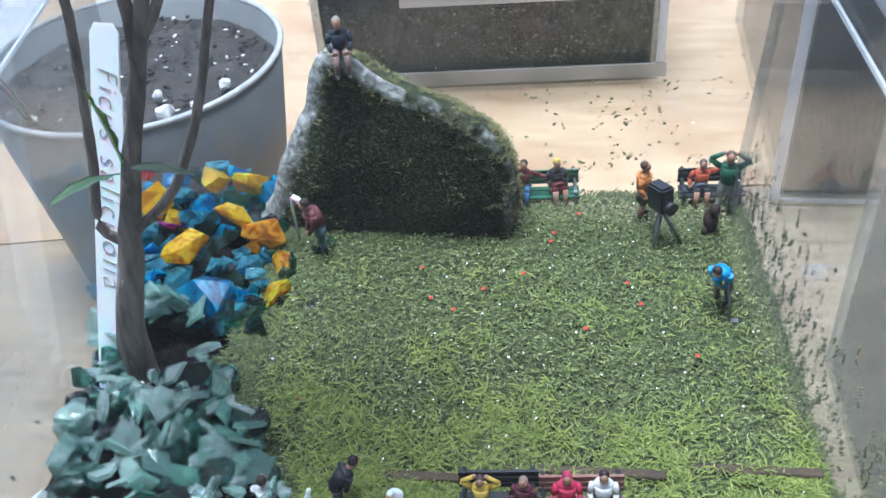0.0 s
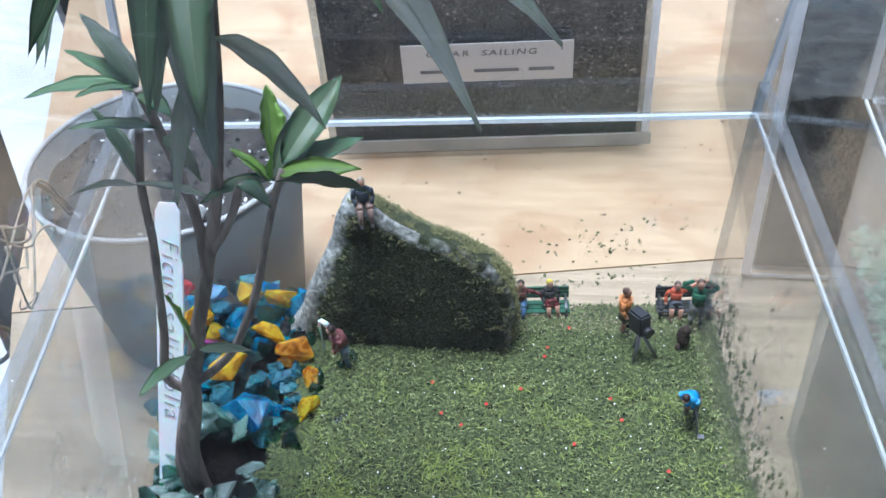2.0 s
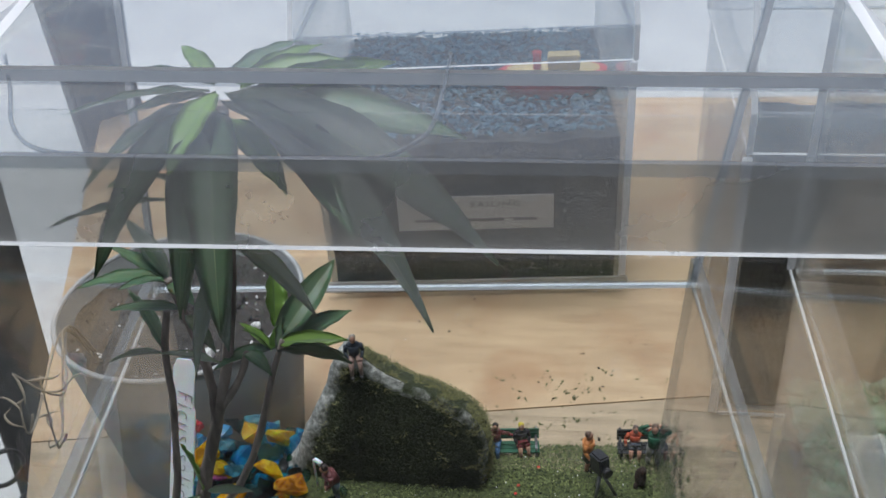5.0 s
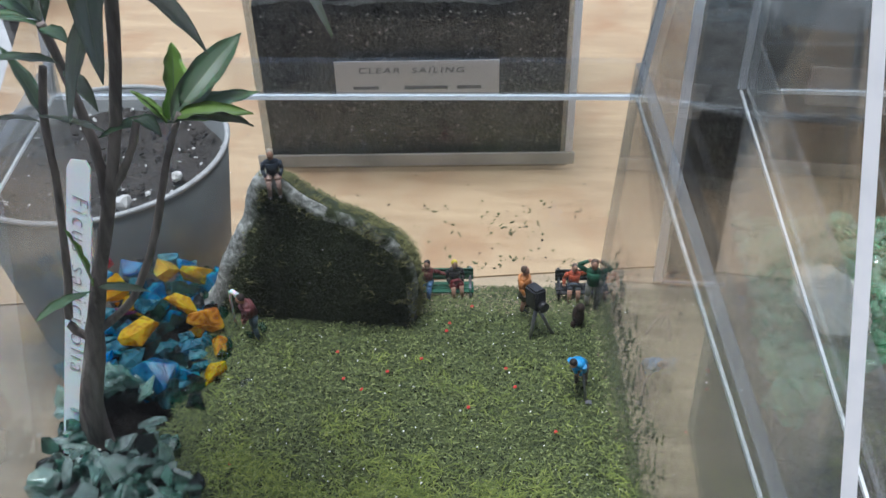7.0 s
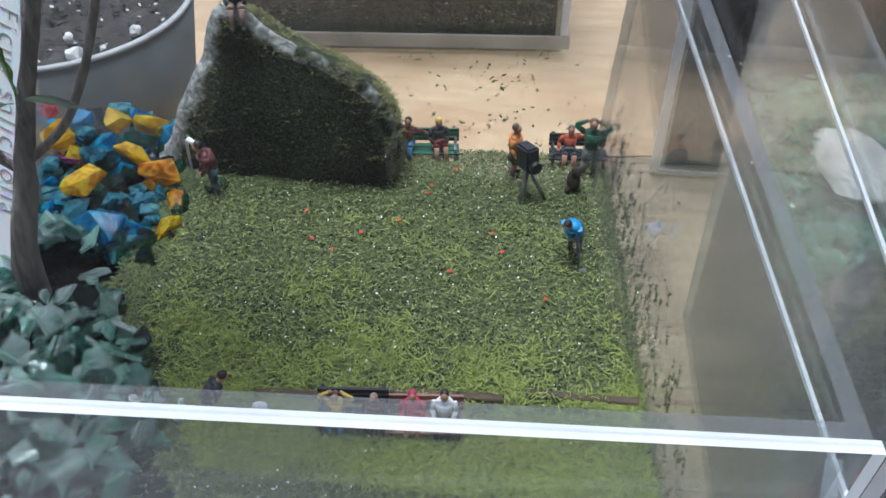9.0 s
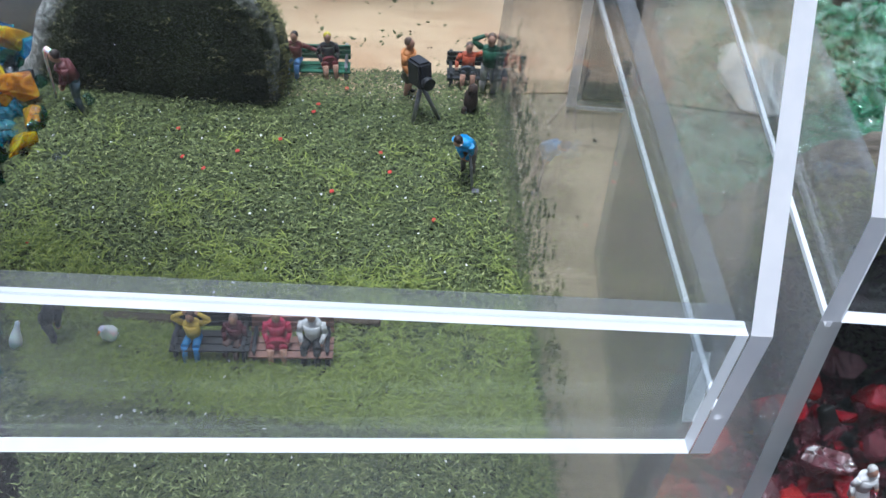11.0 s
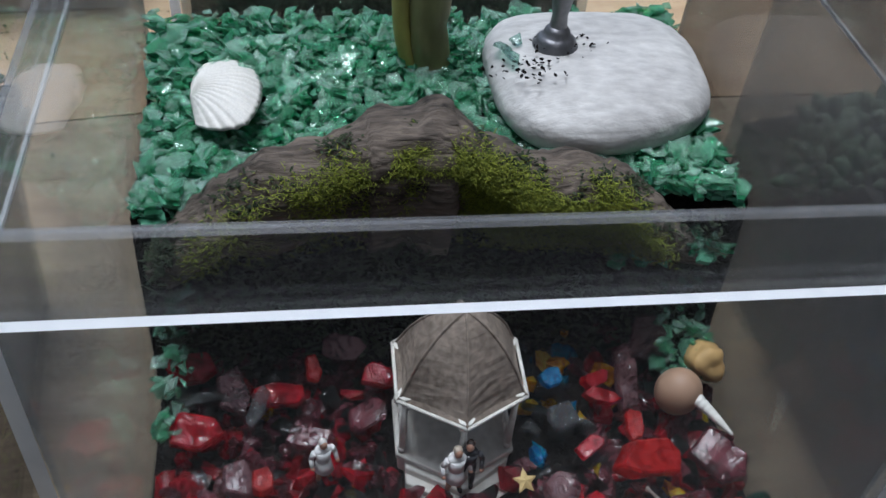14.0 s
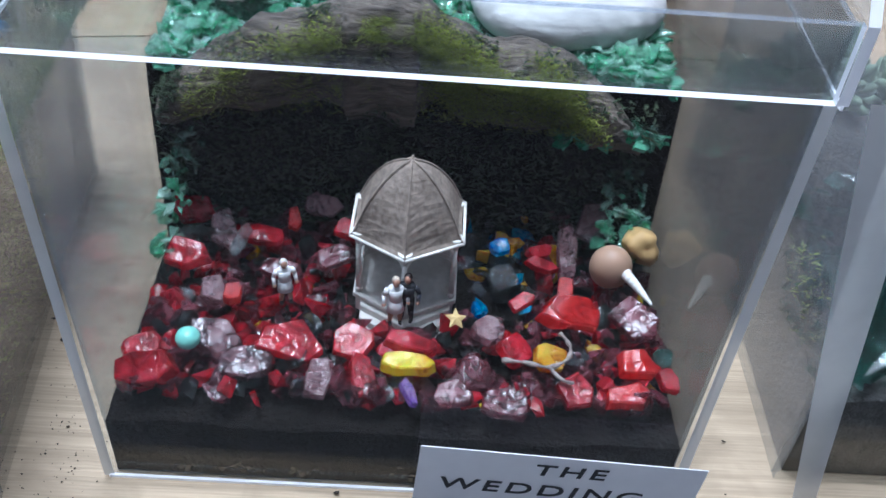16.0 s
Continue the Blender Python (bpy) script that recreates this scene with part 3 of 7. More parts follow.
for _ in range(70):
    x = -0.05 + 0.160 * rng.uniform() ** 0.8
    p, d = np.array((x, back_y(x) + 0.0015, ground1(x, 0.31) + abs(rng.normal(0, 0.024)))), np.array((rng.normal(0, 0.0007), 0.0, rng.normal(0, 0.0008)))
    sp += [tuple(p + d * k + np.array((rng.normal(0, 0.0003), 0, rng.normal(0, 0.0003)))) for k in range(rng.integers(1, 6))]
for _ in range(330):
    y = 0.135 + 0.185 * rng.uniform() ** 0.8
    z, step = ground1(0.11, y) + abs(rng.normal(0, 0.017)) - 0.002, rng.normal(0, 0.00025)
    sp += [(wall_x(y) - 0.0022, y + step * k + rng.normal(0, 0.0003), z + 0.0007 * k) for k in range(rng.integers(1, 10))]
flecks("stuck_crumbs", sp, 0.0012, MOSSBIT, "bits of moss and soil stuck to the clear walls", "crumbs")
drops = acrylic("water_drop", 0.10, (0.85, 0.87, 0.9), 0.08)
flecks("water_drops", [(x, back_y(x) + 0.0006, z) for x, z in zip(rng.uniform(-0.10, 0.105, 300), 0.15 + 0.13 * rng.uniform(0, 1, 300) ** 0.7)], 0.0010, drops, "fine drops of condensation on the back wall", "water drops")
sp = []
for _ in range(26):
    x0 = rng.uniform(0.02, 0.11)
    z0 = ground1(x0, 0.31) + rng.uniform(0.0, 0.05)
    for k in range(rng.integers(3, 7)):
        sp.append((x0 + rng.normal(0, 0.002), back_y(x0) + 0.0015, z0 + rng.normal(0, 0.003)))
flecks("pale_flecks", [(x, y, ground1(x, y) + 0.003) for x, y in zip(rng.uniform(-0.05, 0.11, 220), rng.uniform(0.12, 0.31, 220))], 0.0009, PERLITE, "tiny pale flecks of dust on the turf", "flecks")
flecks("moss_threads", sp, 0.0019, MOSSBIT, "threads of moss clinging to the back wall", "crumbs")

# wooden strip across the turf and the lower strip in front
for x0, x1 in ((-0.040, 0.022), (0.0225, 0.070), (0.0705, 0.112)):
    bm = bm_new()
    box(bm, (x0, 0.1835 + 0.095 * (x0 - 0.02), ground1(x0, 0) - 0.002), (x1, 0.1865 + 0.095 * (x0 - 0.02), ground1(x1, 0) + 0.0042))
    bmesh.ops.bevel(bm, geom=bm.edges[:], offset=0.0004, segments=1, affect="EDGES")
    tagged(part("wooden_strip", bm, WOODSTRIP), "dark weathered wooden strip set across the turf", "edging", "edging strips")


# ---- the mossy boulder ----
def boulder():
    """A wedge of stone: an upright front face, a broken shoulder round it, a top that falls away to the back. Returns the mesh and how mossy each point is."""
    outline = [(-0.083, -0.004), (-0.077, 0.005), (-0.066, 0.020), (-0.056, 0.041), (-0.048, 0.059), (-0.0435, 0.0715), (-0.037, 0.0755), (-0.029, 0.0740), (-0.021, 0.0680), (-0.012, 0.0625),
               (0.000, 0.0580), (0.009, 0.0530), (0.016, 0.0475), (0.0215, 0.0390), (0.0245, 0.0260), (0.0235, 0.0110), (0.0250, -0.004)]
    pts = spline([(x, 0, z) for x, z in outline], 121)
    n = len(pts)
    bm = bm_new()
    cols, mossy = [], []
    for i, o in enumerate(pts):
        d = (pts[min(i + 1, n - 1)] - pts[max(i - 1, 0)]).normalized()
        inward = Vector((d.z, 0, -d.x))
        u = i / (n - 1)
        steep = max(0.0, min(1.0, (d.z - 0.25) / 0.5))
        c = 0.0055 + 0.0055 * steep + 0.0020 * noise.noise((u * 9, 2.0, 0)) + (0.002 if 0.36 < u < 0.5 else 0.0)
        c *= min(1.0, 0.35 + 6 * u, 0.35 + 7 * (1 - u))
        q = o + inward * c
        ends = max(0.0, abs(q.x + 0.024) - 0.030)
        front = 0.2845 + 0.13 * ends
        rows = []
        for k in range(40):
            z = -0.004 + (q.z + 0.004) * k / 39
            bulge = 0.0016 * math.sin(math.pi * min(1.0, max(0.0, z / 0.06)))
            rows.append(((q.x, front + 0.13 * max(0.0, z) - bulge, z), 1.0))
        yf = front + 0.13 * max(0.0, q.z)
        for k in range(1, 9):
            a = k / 8
            p = q.lerp(o, math.sin(a * math.pi / 2) ** 0.9)
            rows.append(((p.x, yf + (0.0035 + 0.0045 * steep) * a ** 1.4, p.z), max(0.0, 1.0 - 1.5 * a) if u < 0.30 else (max(0.05, 1.0 - 1.8 * a) if u < 0.56 else 0.55)))
        yc = yf + 0.0035 + 0.0045 * steep
        depth = 0.019 * min(1.0, 0.4 + 5 * u, 0.4 + 4 * (1 - u))
        for k in range(1, 17):
            a = k / 16
            rows.append(((o.x + 0.002 * a * steep, yc + depth * a, o.z - (0.007 * a + 0.012 * max(0.0, a - 0.5) ** 1.5) * (1 - 0.6 * steep)), 0.75 if u > 0.36 else 0.12))
        top = rows[-1][0]
        for k in range(1, 15):
            a = k / 14
            rows.append(((top[0] * (1 - 0.02 * a), top[1] + 0.006 * math.sin(a * 1.57), top[2] + (-0.004 - top[2]) * a), 0.2))
        col = []
        for k, (p, w) in enumerate(rows):
            p = Vector((p[0], p[1], p[2] + 0.098))
            rough = 0.0009 if k < 34 else 0.0021
            d3 = rough * noise.fractal(p * 55, 1.0, 2.0, 4) + 0.0006 * noise.noise(p * 260)
            crag = 0.0022 * abs(noise.noise(p * 120)) if (u > 0.72 and k > 36) else 0.0
            out = Vector((0, -1, 0)) if k < 40 else (Vector((-0.5 * steep, -0.4, 0.8)) if k < 64 else Vector((0, 1, 0)))
            col.append(bm.verts.new(p + out.normalized() * (d3 - crag)))
            mossy.append(w)
        cols.append(col)
    for a, b in zip(cols, cols[1:]):
        for k in range(len(a) - 1):
            bm.faces.new((a[k], b[k], b[k + 1], a[k + 1])).smooth = True
    bm.faces.new(cols[0])
    bm.faces.new(list(reversed(cols[-1])))
    bmesh.ops.recalc_face_normals(bm, faces=bm.faces)
    return bm, mossy


def rock_material():
    """Grey stone, veiled by moss where it has taken hold."""
    m, n, l, p = nodes_of("mossy_rock")
    co, hold = n.new("ShaderNodeTexCoord"), n.new("ShaderNodeAttribute")
    hold.attribute_name = "moss_cover"
    a, b, c = (n.new("ShaderNodeTexNoise") for _ in range(3))
    a.inputs["Scale"].default_value, b.inputs["Scale"].default_value, c.inputs["Scale"].default_value = 150, 420, 1500
    for t in (a, b, c):
        t.inputs["Detail"].default_value = 6
        l.new(co.outputs["Object"], t.inputs["Vector"])
    stone, moss, mix = n.new("ShaderNodeValToRGB"), n.new("ShaderNodeValToRGB"), n.new("ShaderNodeMix")
    mix.data_type = "RGBA"
    stone.color_ramp.elements[0].color, stone.color_ramp.elements[1].color = (0.19, 0.195, 0.175, 1), (0.50, 0.50, 0.46, 1)
    stone.color_ramp.elements[0].position, stone.color_ramp.elements[1].position = 0.34, 0.66
    moss.color_ramp.elements[0].color, moss.color_ramp.elements[1].color = (0.022, 0.027, 0.014, 1), (0.075, 0.088, 0.040, 1)
    moss.color_ramp.elements[0].position, moss.color_ramp.elements[1].position = 0.35, 0.72
    l.new(b.outputs["Fac"], stone.inputs[0])
    l.new(c.outputs["Fac"], moss.inputs[0])
    add, fac = n.new("ShaderNodeMath"), n.new("ShaderNodeMapRange")
    add.operation, add.inputs[1].default_value = "MULTIPLY_ADD", 1.1
    l.new(a.outputs["Fac"], add.inputs[0])
    l.new(hold.outputs["Fac"], add.inputs[2])
    fac.inputs[1].default_value, fac.inputs[2].default_value = 0.82, 1.18
    l.new(add.outputs[0], fac.inputs[0])
    l.new(fac.outputs[0], mix.inputs[0])
    l.new(stone.outputs[0], mix.inputs[6])
    l.new(moss.outputs[0], mix.inputs[7])
    l.new(mix.outputs[2], p.inputs["Base Color"])
    p.inputs["Roughness"].default_value = 0.92
    p.inputs["Specular IOR Level"].default_value = 0.2
    bp = n.new("ShaderNodeBump")
    bp.inputs["Strength"].default_value, bp.inputs["Distance"].default_value = 0.8, 0.002
    l.new(b.outputs["Fac"], bp.inputs["Height"])
    l.new(bp.outputs[0], p.inputs["Normal"])
    return m


rock_bm, cover = boulder()
rock_bm.normal_update()
fuzz, crown = [], []
for v, w in zip(rock_bm.verts, cover):
    if v.co.z < 0.1015:
        continue
    keep = w + 0.55 * noise.noise(v.co * 130) + 0.3 * noise.noise(v.co * 420)
    if w > 0.9 and keep > 0.70:
        fuzz += [v.co + v.normal * 0.0002 + Vector((rng.normal(0, 0.0008), 0, rng.normal(0, 0.0009))) for _ in range(4)]
    elif w > 0.3 and keep > 0.62:
        crown += [v.co + v.normal * 0.0002 + Vector((rng.normal(0, 0.0007), rng.normal(0, 0.0007), 0)) for _ in range(5)]
blades("boulder_moss", fuzz, ROCKMOSS, "fine dark moss covering the face of the boulder", "moss", (0.0004, 0.0012), 0.00018, 0.55)
blades("boulder_moss", crown, CROWNMOSS, "olive-brown moss along the crest of the boulder", "moss", (0.0007, 0.0020), 0.00020, 0.5)
rock = tagged(part("boulder", rock_bm, rock_material()), "large grey boulder with dark moss over its front face", "rock")
rock.data.attributes.new("moss_cover", "FLOAT", "POINT").data.foreach_set("value", cover)


# ---- coloured glass ----
def chunk_mesh(name, seed, material, flatness=0.55, smooth=False, pts=14):
    """A broken lump of glass about 1 across."""
    rr = random.Random(seed)
    bm = bm_new()
    for _ in range(pts):
        v = Vector((rr.gauss(0, 1), rr.gauss(0, 1), rr.gauss(0, 1))).normalized() * rr.uniform(0.34, 0.54)
        v.z *= flatness
        bm.verts.new(v)
    r = bmesh.ops.convex_hull(bm, input=bm.verts)
    loose = [g for g in r["geom_interior"] if isinstance(g, bmesh.types.BMVert)]
    bmesh.ops.delete(bm, geom=loose, context="VERTS")
    bmesh.ops.dissolve_limit(bm, angle_limit=0.22, verts=bm.verts, edges=bm.edges)
    bmesh.ops.bevel(bm, geom=bm.edges[:], offset=0.012, segments=1, affect="EDGES")
    return mesh_of(name, bm, material, smooth)


CHUNKS = {}


def chunk(material, label, group, loc, size, tilt=0.5, flatness=0.55, rr=random.Random(77), name="glass_lump"):
    key = (material.name, rr.randrange(5), flatness)
    if key not in CHUNKS:
        CHUNKS[key] = chunk_mesh(name, sum(map(ord, key[0])) * 7 + key[1], material, flatness)
    ob = new(name, CHUNKS[key])
    ob.matrix_world = Matrix.Translation(loc) @ Euler((rr.gauss(0, tilt), rr.gauss(0, tilt), rr.uniform(0, 6.3))).to_matrix().to_4x4() @ Matrix.Diagonal((size * rr.uniform(0.8, 1.2), size * rr.uniform(0.75, 1.1), size, 1))
    return tagged(ob, label, "glass lump", group)


def rubble(name, items, label, m=None):
    """Smaller broken glass, joined: items are (material, place, size)."""
    r3 = random.Random(len(items))
    mats = sorted({it[0] for it in items}, key=lambda q: q.name)
    shapes = []
    for k in range(8):
        bm = bm_new()
        for _ in range(11):
            v = Vector((r3.gauss(0, 1), r3.gauss(0, 1), r3.gauss(0, 1))).normalized() * r3.uniform(0.4, 0.52)
            bm.verts.new((v.x, v.y, v.z * 0.6))
        r = bmesh.ops.convex_hull(bm, input=bm.verts)
        bmesh.ops.delete(bm, geom=[q for q in r["geom_interior"] if isinstance(q, bmesh.types.BMVert)], context="VERTS")
        bm.verts.index_update()
        shapes.append(([v.co.copy() for v in bm.verts], [[v.index for v in f.verts] for f in bm.faces]))
        bm.free()
    verts, faces, idx = [], [], []
    mats = [CRUSHED[q.name] for q in mats]
    for mt, p, size in items:
        mt = CRUSHED[mt.name]
        vs, fs = r3.choice(shapes)
        q = Euler((r3.gauss(0, 0.7), r3.gauss(0, 0.7), r3.uniform(0, 6.3))).to_matrix() @ Matrix.Diagonal((size * r3.uniform(0.8, 1.3), size * r3.uniform(0.6, 1.0), size))
        b = len(verts)
        verts += [tuple(Vector(p) + q @ v) for v in vs]
        faces += [[b + i for i in f] for f in fs]
        idx += [mats.index(mt)] * len(fs)
    me = bpy.data.meshes.new(name)
    me.from_pydata(verts, [], faces)
    for mt in mats:
        me.materials.append(mt)
    me.polygons.foreach_set("material_index", idx)
    me.update()
    return tagged(new(name, me), label, "glass rubble", kind="stuff")


def shards(name, spots, size, material, label, category, tilt=0.8, thin=1.0):
    """Splinters of broken glass: uneven angular outlines, thick, with a broken ridge across the top."""
    r2 = random.Random(5)
    verts, faces = [], []
    for p in spots:
        q = Euler((r2.gauss(0, tilt), r2.gauss(0, tilt), r2.uniform(0, 6.3))).to_matrix()
        n = r2.choice((3, 4, 4, 5, 5, 6))
        s = size * r2.uniform(0.5, 1.35)
        e = r2.uniform(0.45, 0.95)
        ring = []
        for k in range(n):
            a, r = 2 * math.pi * (k + r2.uniform(-0.28, 0.28)) / n, s * 0.5 * r2.uniform(0.62, 1.15)
            ring.append(Vector((math.cos(a) * r, math.sin(a) * r * e, s * r2.uniform(-0.05, 0.05))))
        b = len(verts)
        th = thin * size * r2.uniform(0.045, 0.10)
        peak = Vector((r2.uniform(-0.12, 0.12) * s, r2.uniform(-0.12, 0.12) * s, th * r2.uniform(1.1, 2.0)))
        verts += [tuple(Vector(p) + q @ (v * 0.92 + Vector((0, 0, th)))) for v in ring] + [tuple(Vector(p) + q @ (v - Vector((0, 0, th)))) for v in ring] + [tuple(Vector(p) + q @ peak)]
        faces += [[b + k, b + (k + 1) % n, b + 2 * n] for k in range(n)]
        faces.append(list(range(b + 2 * n - 1, b + n - 1, -1)))
        faces += [[b + k, b + n + k, b + n + (k + 1) % n, b + (k + 1) % n] for k in range(n)]
    me = bpy.data.meshes.new(name)
    me.from_pydata(verts, [], faces)
    me.materials.append(material)
    me.update()
    return tagged(new(name, me), label, category, kind="stuff")


GRP = "coloured glass lumps beside the tree"
Y, B, C = "bright amber glass lump in a heap beside the boulder", "deep blue glass lump in a heap beside the boulder", "turquoise glass lump in a heap beside the boulder"
for x, y, z, s in ((-0.092, 0.305, 0.117, 0.015), (-0.077, 0.303, 0.117, 0.017), (-0.108, 0.286, 0.120, 0.016), (-0.077, 0.279, 0.117, 0.017),
                   (-0.089, 0.262, 0.119, 0.018), (-0.056, 0.249, 0.110, 0.015), (-0.101, 0.284, 0.114, 0.011)):
    chunk(G_YELLOW, Y, GRP, (x, y, z), s * 1.0, 0.6, 0.8)
chunk(G_ORANGE, "orange-brown glass lump beside the boulder", GRP, (-0.064, 0.272, 0.116), 0.017, 0.6, 0.8)
chunk(G_ORANGE, "olive-brown glass lump beside the boulder", GRP, (-0.055, 0.264, 0.110), 0.012, 0.6, 0.8)
for x, y, z, s in ((-0.077, 0.242, 0.112, 0.020), (-0.108, 0.305, 0.115, 0.014), (-0.092, 0.292, 0.110, 0.018), (-0.118, 0.298, 0.112, 0.014), (-0.083, 0.308, 0.116, 0.013), (-0.075, 0.290, 0.108, 0.016)):
    chunk(G_BLUE, B, GRP, (x, y, z + 0.001), s * 1.1, 0.5, 0.7)
for x, y, z, s in ((-0.093, 0.281, 0.118, 0.014), (-0.087, 0.248, 0.112, 0.012), (-0.076, 0.258, 0.112, 0.014), (-0.092, 0.312, 0.118, 0.014), (-0.101, 0.296, 0.116, 0.013), (-0.068, 0.262, 0.109, 0.015), (-0.070, 0.235, 0.107, 0.014), (-0.100, 0.258, 0.113, 0.013)):
    chunk(G_CYAN, C, GRP, (x, y, z), s, 0.5, 0.7)
chunk(G_RED, "small red glass lump among blue glass", GRP, (-0.119, 0.304, 0.120), 0.010, 0.4, 0.8)
chunk(G_PINK, "long magenta glass splinter among blue glass", GRP, (-0.098, 0.273, 0.120), 0.011, 0.3, 0.5)
chunk(G_CLEAR, "clear frosted glass crumb on the turf", GRP, (-0.040, 0.245, 0.1085), 0.009, 0.4, 0.7)
for x, y, s in ((-0.053, 0.258, 0.010), (-0.044, 0.272, 0.007), (-0.061, 0.240, 0.012), (-0.055, 0.232, 0.010), (-0.041, 0.277, 0.006)):
    chunk(G_GREEN if s > 0.0095 else G_PALE, "small green glass lump at the edge of the turf", GRP, (x, y, ground1(x, y) + 0.003), s, 0.4, 0.6)
def heap_left(y):
    return -0.109 + 0.187 * (0.24 - y)


rr = random.Random(5)
for _ in range(14):
    x, y = rr.uniform(-0.114, -0.060), rr.uniform(0.238, 0.312)
    mt, lb = rr.choices([(G_CYAN, C), (G_BLUE, B), (G_YELLOW, Y), (G_TEAL, "teal glass lump in a heap beside the boulder")], (4, 2, 1, 5))[0]
    chunk(mt, lb, GRP, (x, y, ground1(x, y) + rr.uniform(0.0, 0.005)), rr.uniform(0.010, 0.016), 0.6, 0.6, rr)
small = []
while len(small) < 190:
    x, y = rr.uniform(-0.108, -0.048), rr.uniform(0.234, 0.316)
    if x > -0.052 - 0.35 * max(0.0, y - 0.262):
        continue
    small.append((rr.choices([G_CYAN, G_BLUE, G_SMOKE, G_TEAL, G_ORANGE, G_GREEN], (3, 2, 5, 5, 0.5, 3))[0], (x, y, ground1(x, y) + rr.uniform(-0.001, 0.004)), rr.uniform(0.007, 0.013)))
rubble("coloured_glass_rubble", small, "smaller blue, amber and teal glass rubble in the heap")
rr = random.Random(21)
GG = "green glass heap under the tree"
count, small = 0, []
while count < 520:
    x, y = rr.uniform(-0.121, -0.030), rr.uniform(0.118, 0.240)
    if x > left_edge(y) + 0.006 or x < heap_left(y) or (y > 0.215 and x > -0.075) or (x + 0.082) ** 2 + (y - 0.218) ** 2 < 0.014 ** 2:
        continue
    mt, lb = rr.choices([(G_TEAL, "sea-green glass lump in a heap under the tree"), (G_PALE, "pale green frosted glass lump in a heap under the tree"),
                         (G_GREEN, "bottle-green glass lump in a heap under the tree"), (G_SMOKE, "smoky dark glass lump in a heap under the tree")], (5, 6, 3, 4))[0]
    if count % 9 == 0:
        chunk(mt, lb, GG, (x, y, ground1(x, y) + rr.uniform(0.005, 0.0095)), rr.uniform(0.0075, 0.0120), 0.6, 0.42, rr)
    else:
        small.append((mt, (x, y, ground1(x, y) + rr.uniform(0.000, 0.007)), rr.uniform(0.006, 0.0105)))
    count += 1
rubble("green_glass_rubble", small[::3], "smaller green glass rubble in the heap under the tree")
FROST = paint("frosted_mint_glass", (0.06, 0.38, 0.25), (0.92, 1.0, 0.96), 120, 0.05, trans=0.70, bump=0.15, island=0.75, spec=0.8)
GREYGREEN = paint("grey_green_glass", (0.13, 0.32, 0.27), (0.92, 1.0, 0.96), 120, 0.05, trans=0.74, bump=0.15, island=0.75, spec=0.8)
let_through(FROST, (0.60, 0.90, 0.78), 0.16)
let_through(GREYGREEN, (0.74, 0.88, 0.83), 0.20)
shards("green_glass_shards", [(x, y, z + 0.003) for mt, (x, y, z), q in small[1::3]], 0.0106, FROST, "flat mint-green splinters of frosted glass on the heap", "glass chips", 0.65)
shards("green_glass_shards", [(x, y, z + 0.003) for mt, (x, y, z), q in small[2::3]], 0.0112, GREYGREEN, "flat grey-green splinters of frosted glass on the heap", "glass chips", 0.55)
rng = np.random.default_rng(12)
flecks("perlite", [(rng.uniform(-0.115, -0.07), rng.uniform(0.2, 0.24), 0.1125) for _ in range(9)], 0.0022, PERLITE, "white grains of perlite on the dark soil", "perlite")


# ---- young tree and its label stake ----
def leaf_mesh(name, length, width, droop, material, twist=0.0):
    """A lance-shaped leaf along +y, with a folded midrib and thickness."""
    bm = bm_new()
    n = 12
    rows = []
    for i in range(n + 1):
        t = i / n
        w = width * 0.5 * (math.sin(math.pi * t ** 0.8) ** 0.85) if 0 < i < n else 0.0002
        y = length * t * (1 - 0.12 * droop * t)
        z = -droop * length * t * t * 0.55
        row = []
        for k, s in enumerate((-1, -0.5, -0.035, 0.035, 0.5, 1)):
            row.append(bm.verts.new((s * w, y, z + abs(s) * w * 0.28 + 0.0006 * math.sin(t * 21 + s * 2) * abs(s))))
        rows.append(row)
    for r0, r1 in zip(rows, rows[1:]):
        for k in range(5):
            f = bm.faces.new((r0[k], r0[k + 1], r1[k + 1], r1[k]))
            f.smooth, f.material_index = True, int(k == 2)
    bmesh.ops.solidify(bm, geom=bm.faces[:], thickness=0.00025)
    return mesh_of(name, bm, [material, MIDRIB], True)


LEAVES = [leaf_mesh("leaf", 0.06, 0.0125, d, LEAF) for d in (0.3, 0.8, 1.3)] + [leaf_mesh("leaf", 0.045, 0.012, 0.4, YOUNG), leaf_mesh("leaf", 0.028, 0.013, 0.1, YOUNG)]


def leaf(parent, base, tip, kind, roll=0.0, wide=1.0):
    base, tip = Vector(base), Vector(tip)
    d = tip - base
    ob = new("leaf", LEAVES[kind])
    ob.parent = parent
    droop = (0.3, 0.8, 1.3, 0.4, 0.1)[kind]
    length = (0.06, 0.06, 0.06, 0.045, 0.028)[kind]
    lift = droop * 0.5
    y = (d.normalized() + Vector((0, 0, lift * math.hypot(d.x, d.y) / max(d.length, 1e-6)))).normalized()
    x = y.cross(Vector((0, 0, 1)))
    x = x.normalized() if x.length > 0.05 else Vector((1, 0, 0))
    z = x.cross(y)
    s = d.length / length
    r = Matrix((x, y, z)).transposed().to_4x4()
    ob.matrix_world = Matrix.Translation(base) @ r @ pose(0, 0, 0, 0, roll, 0) @ Matrix.Diagonal((s * wide, s, s, 1))
    return ob


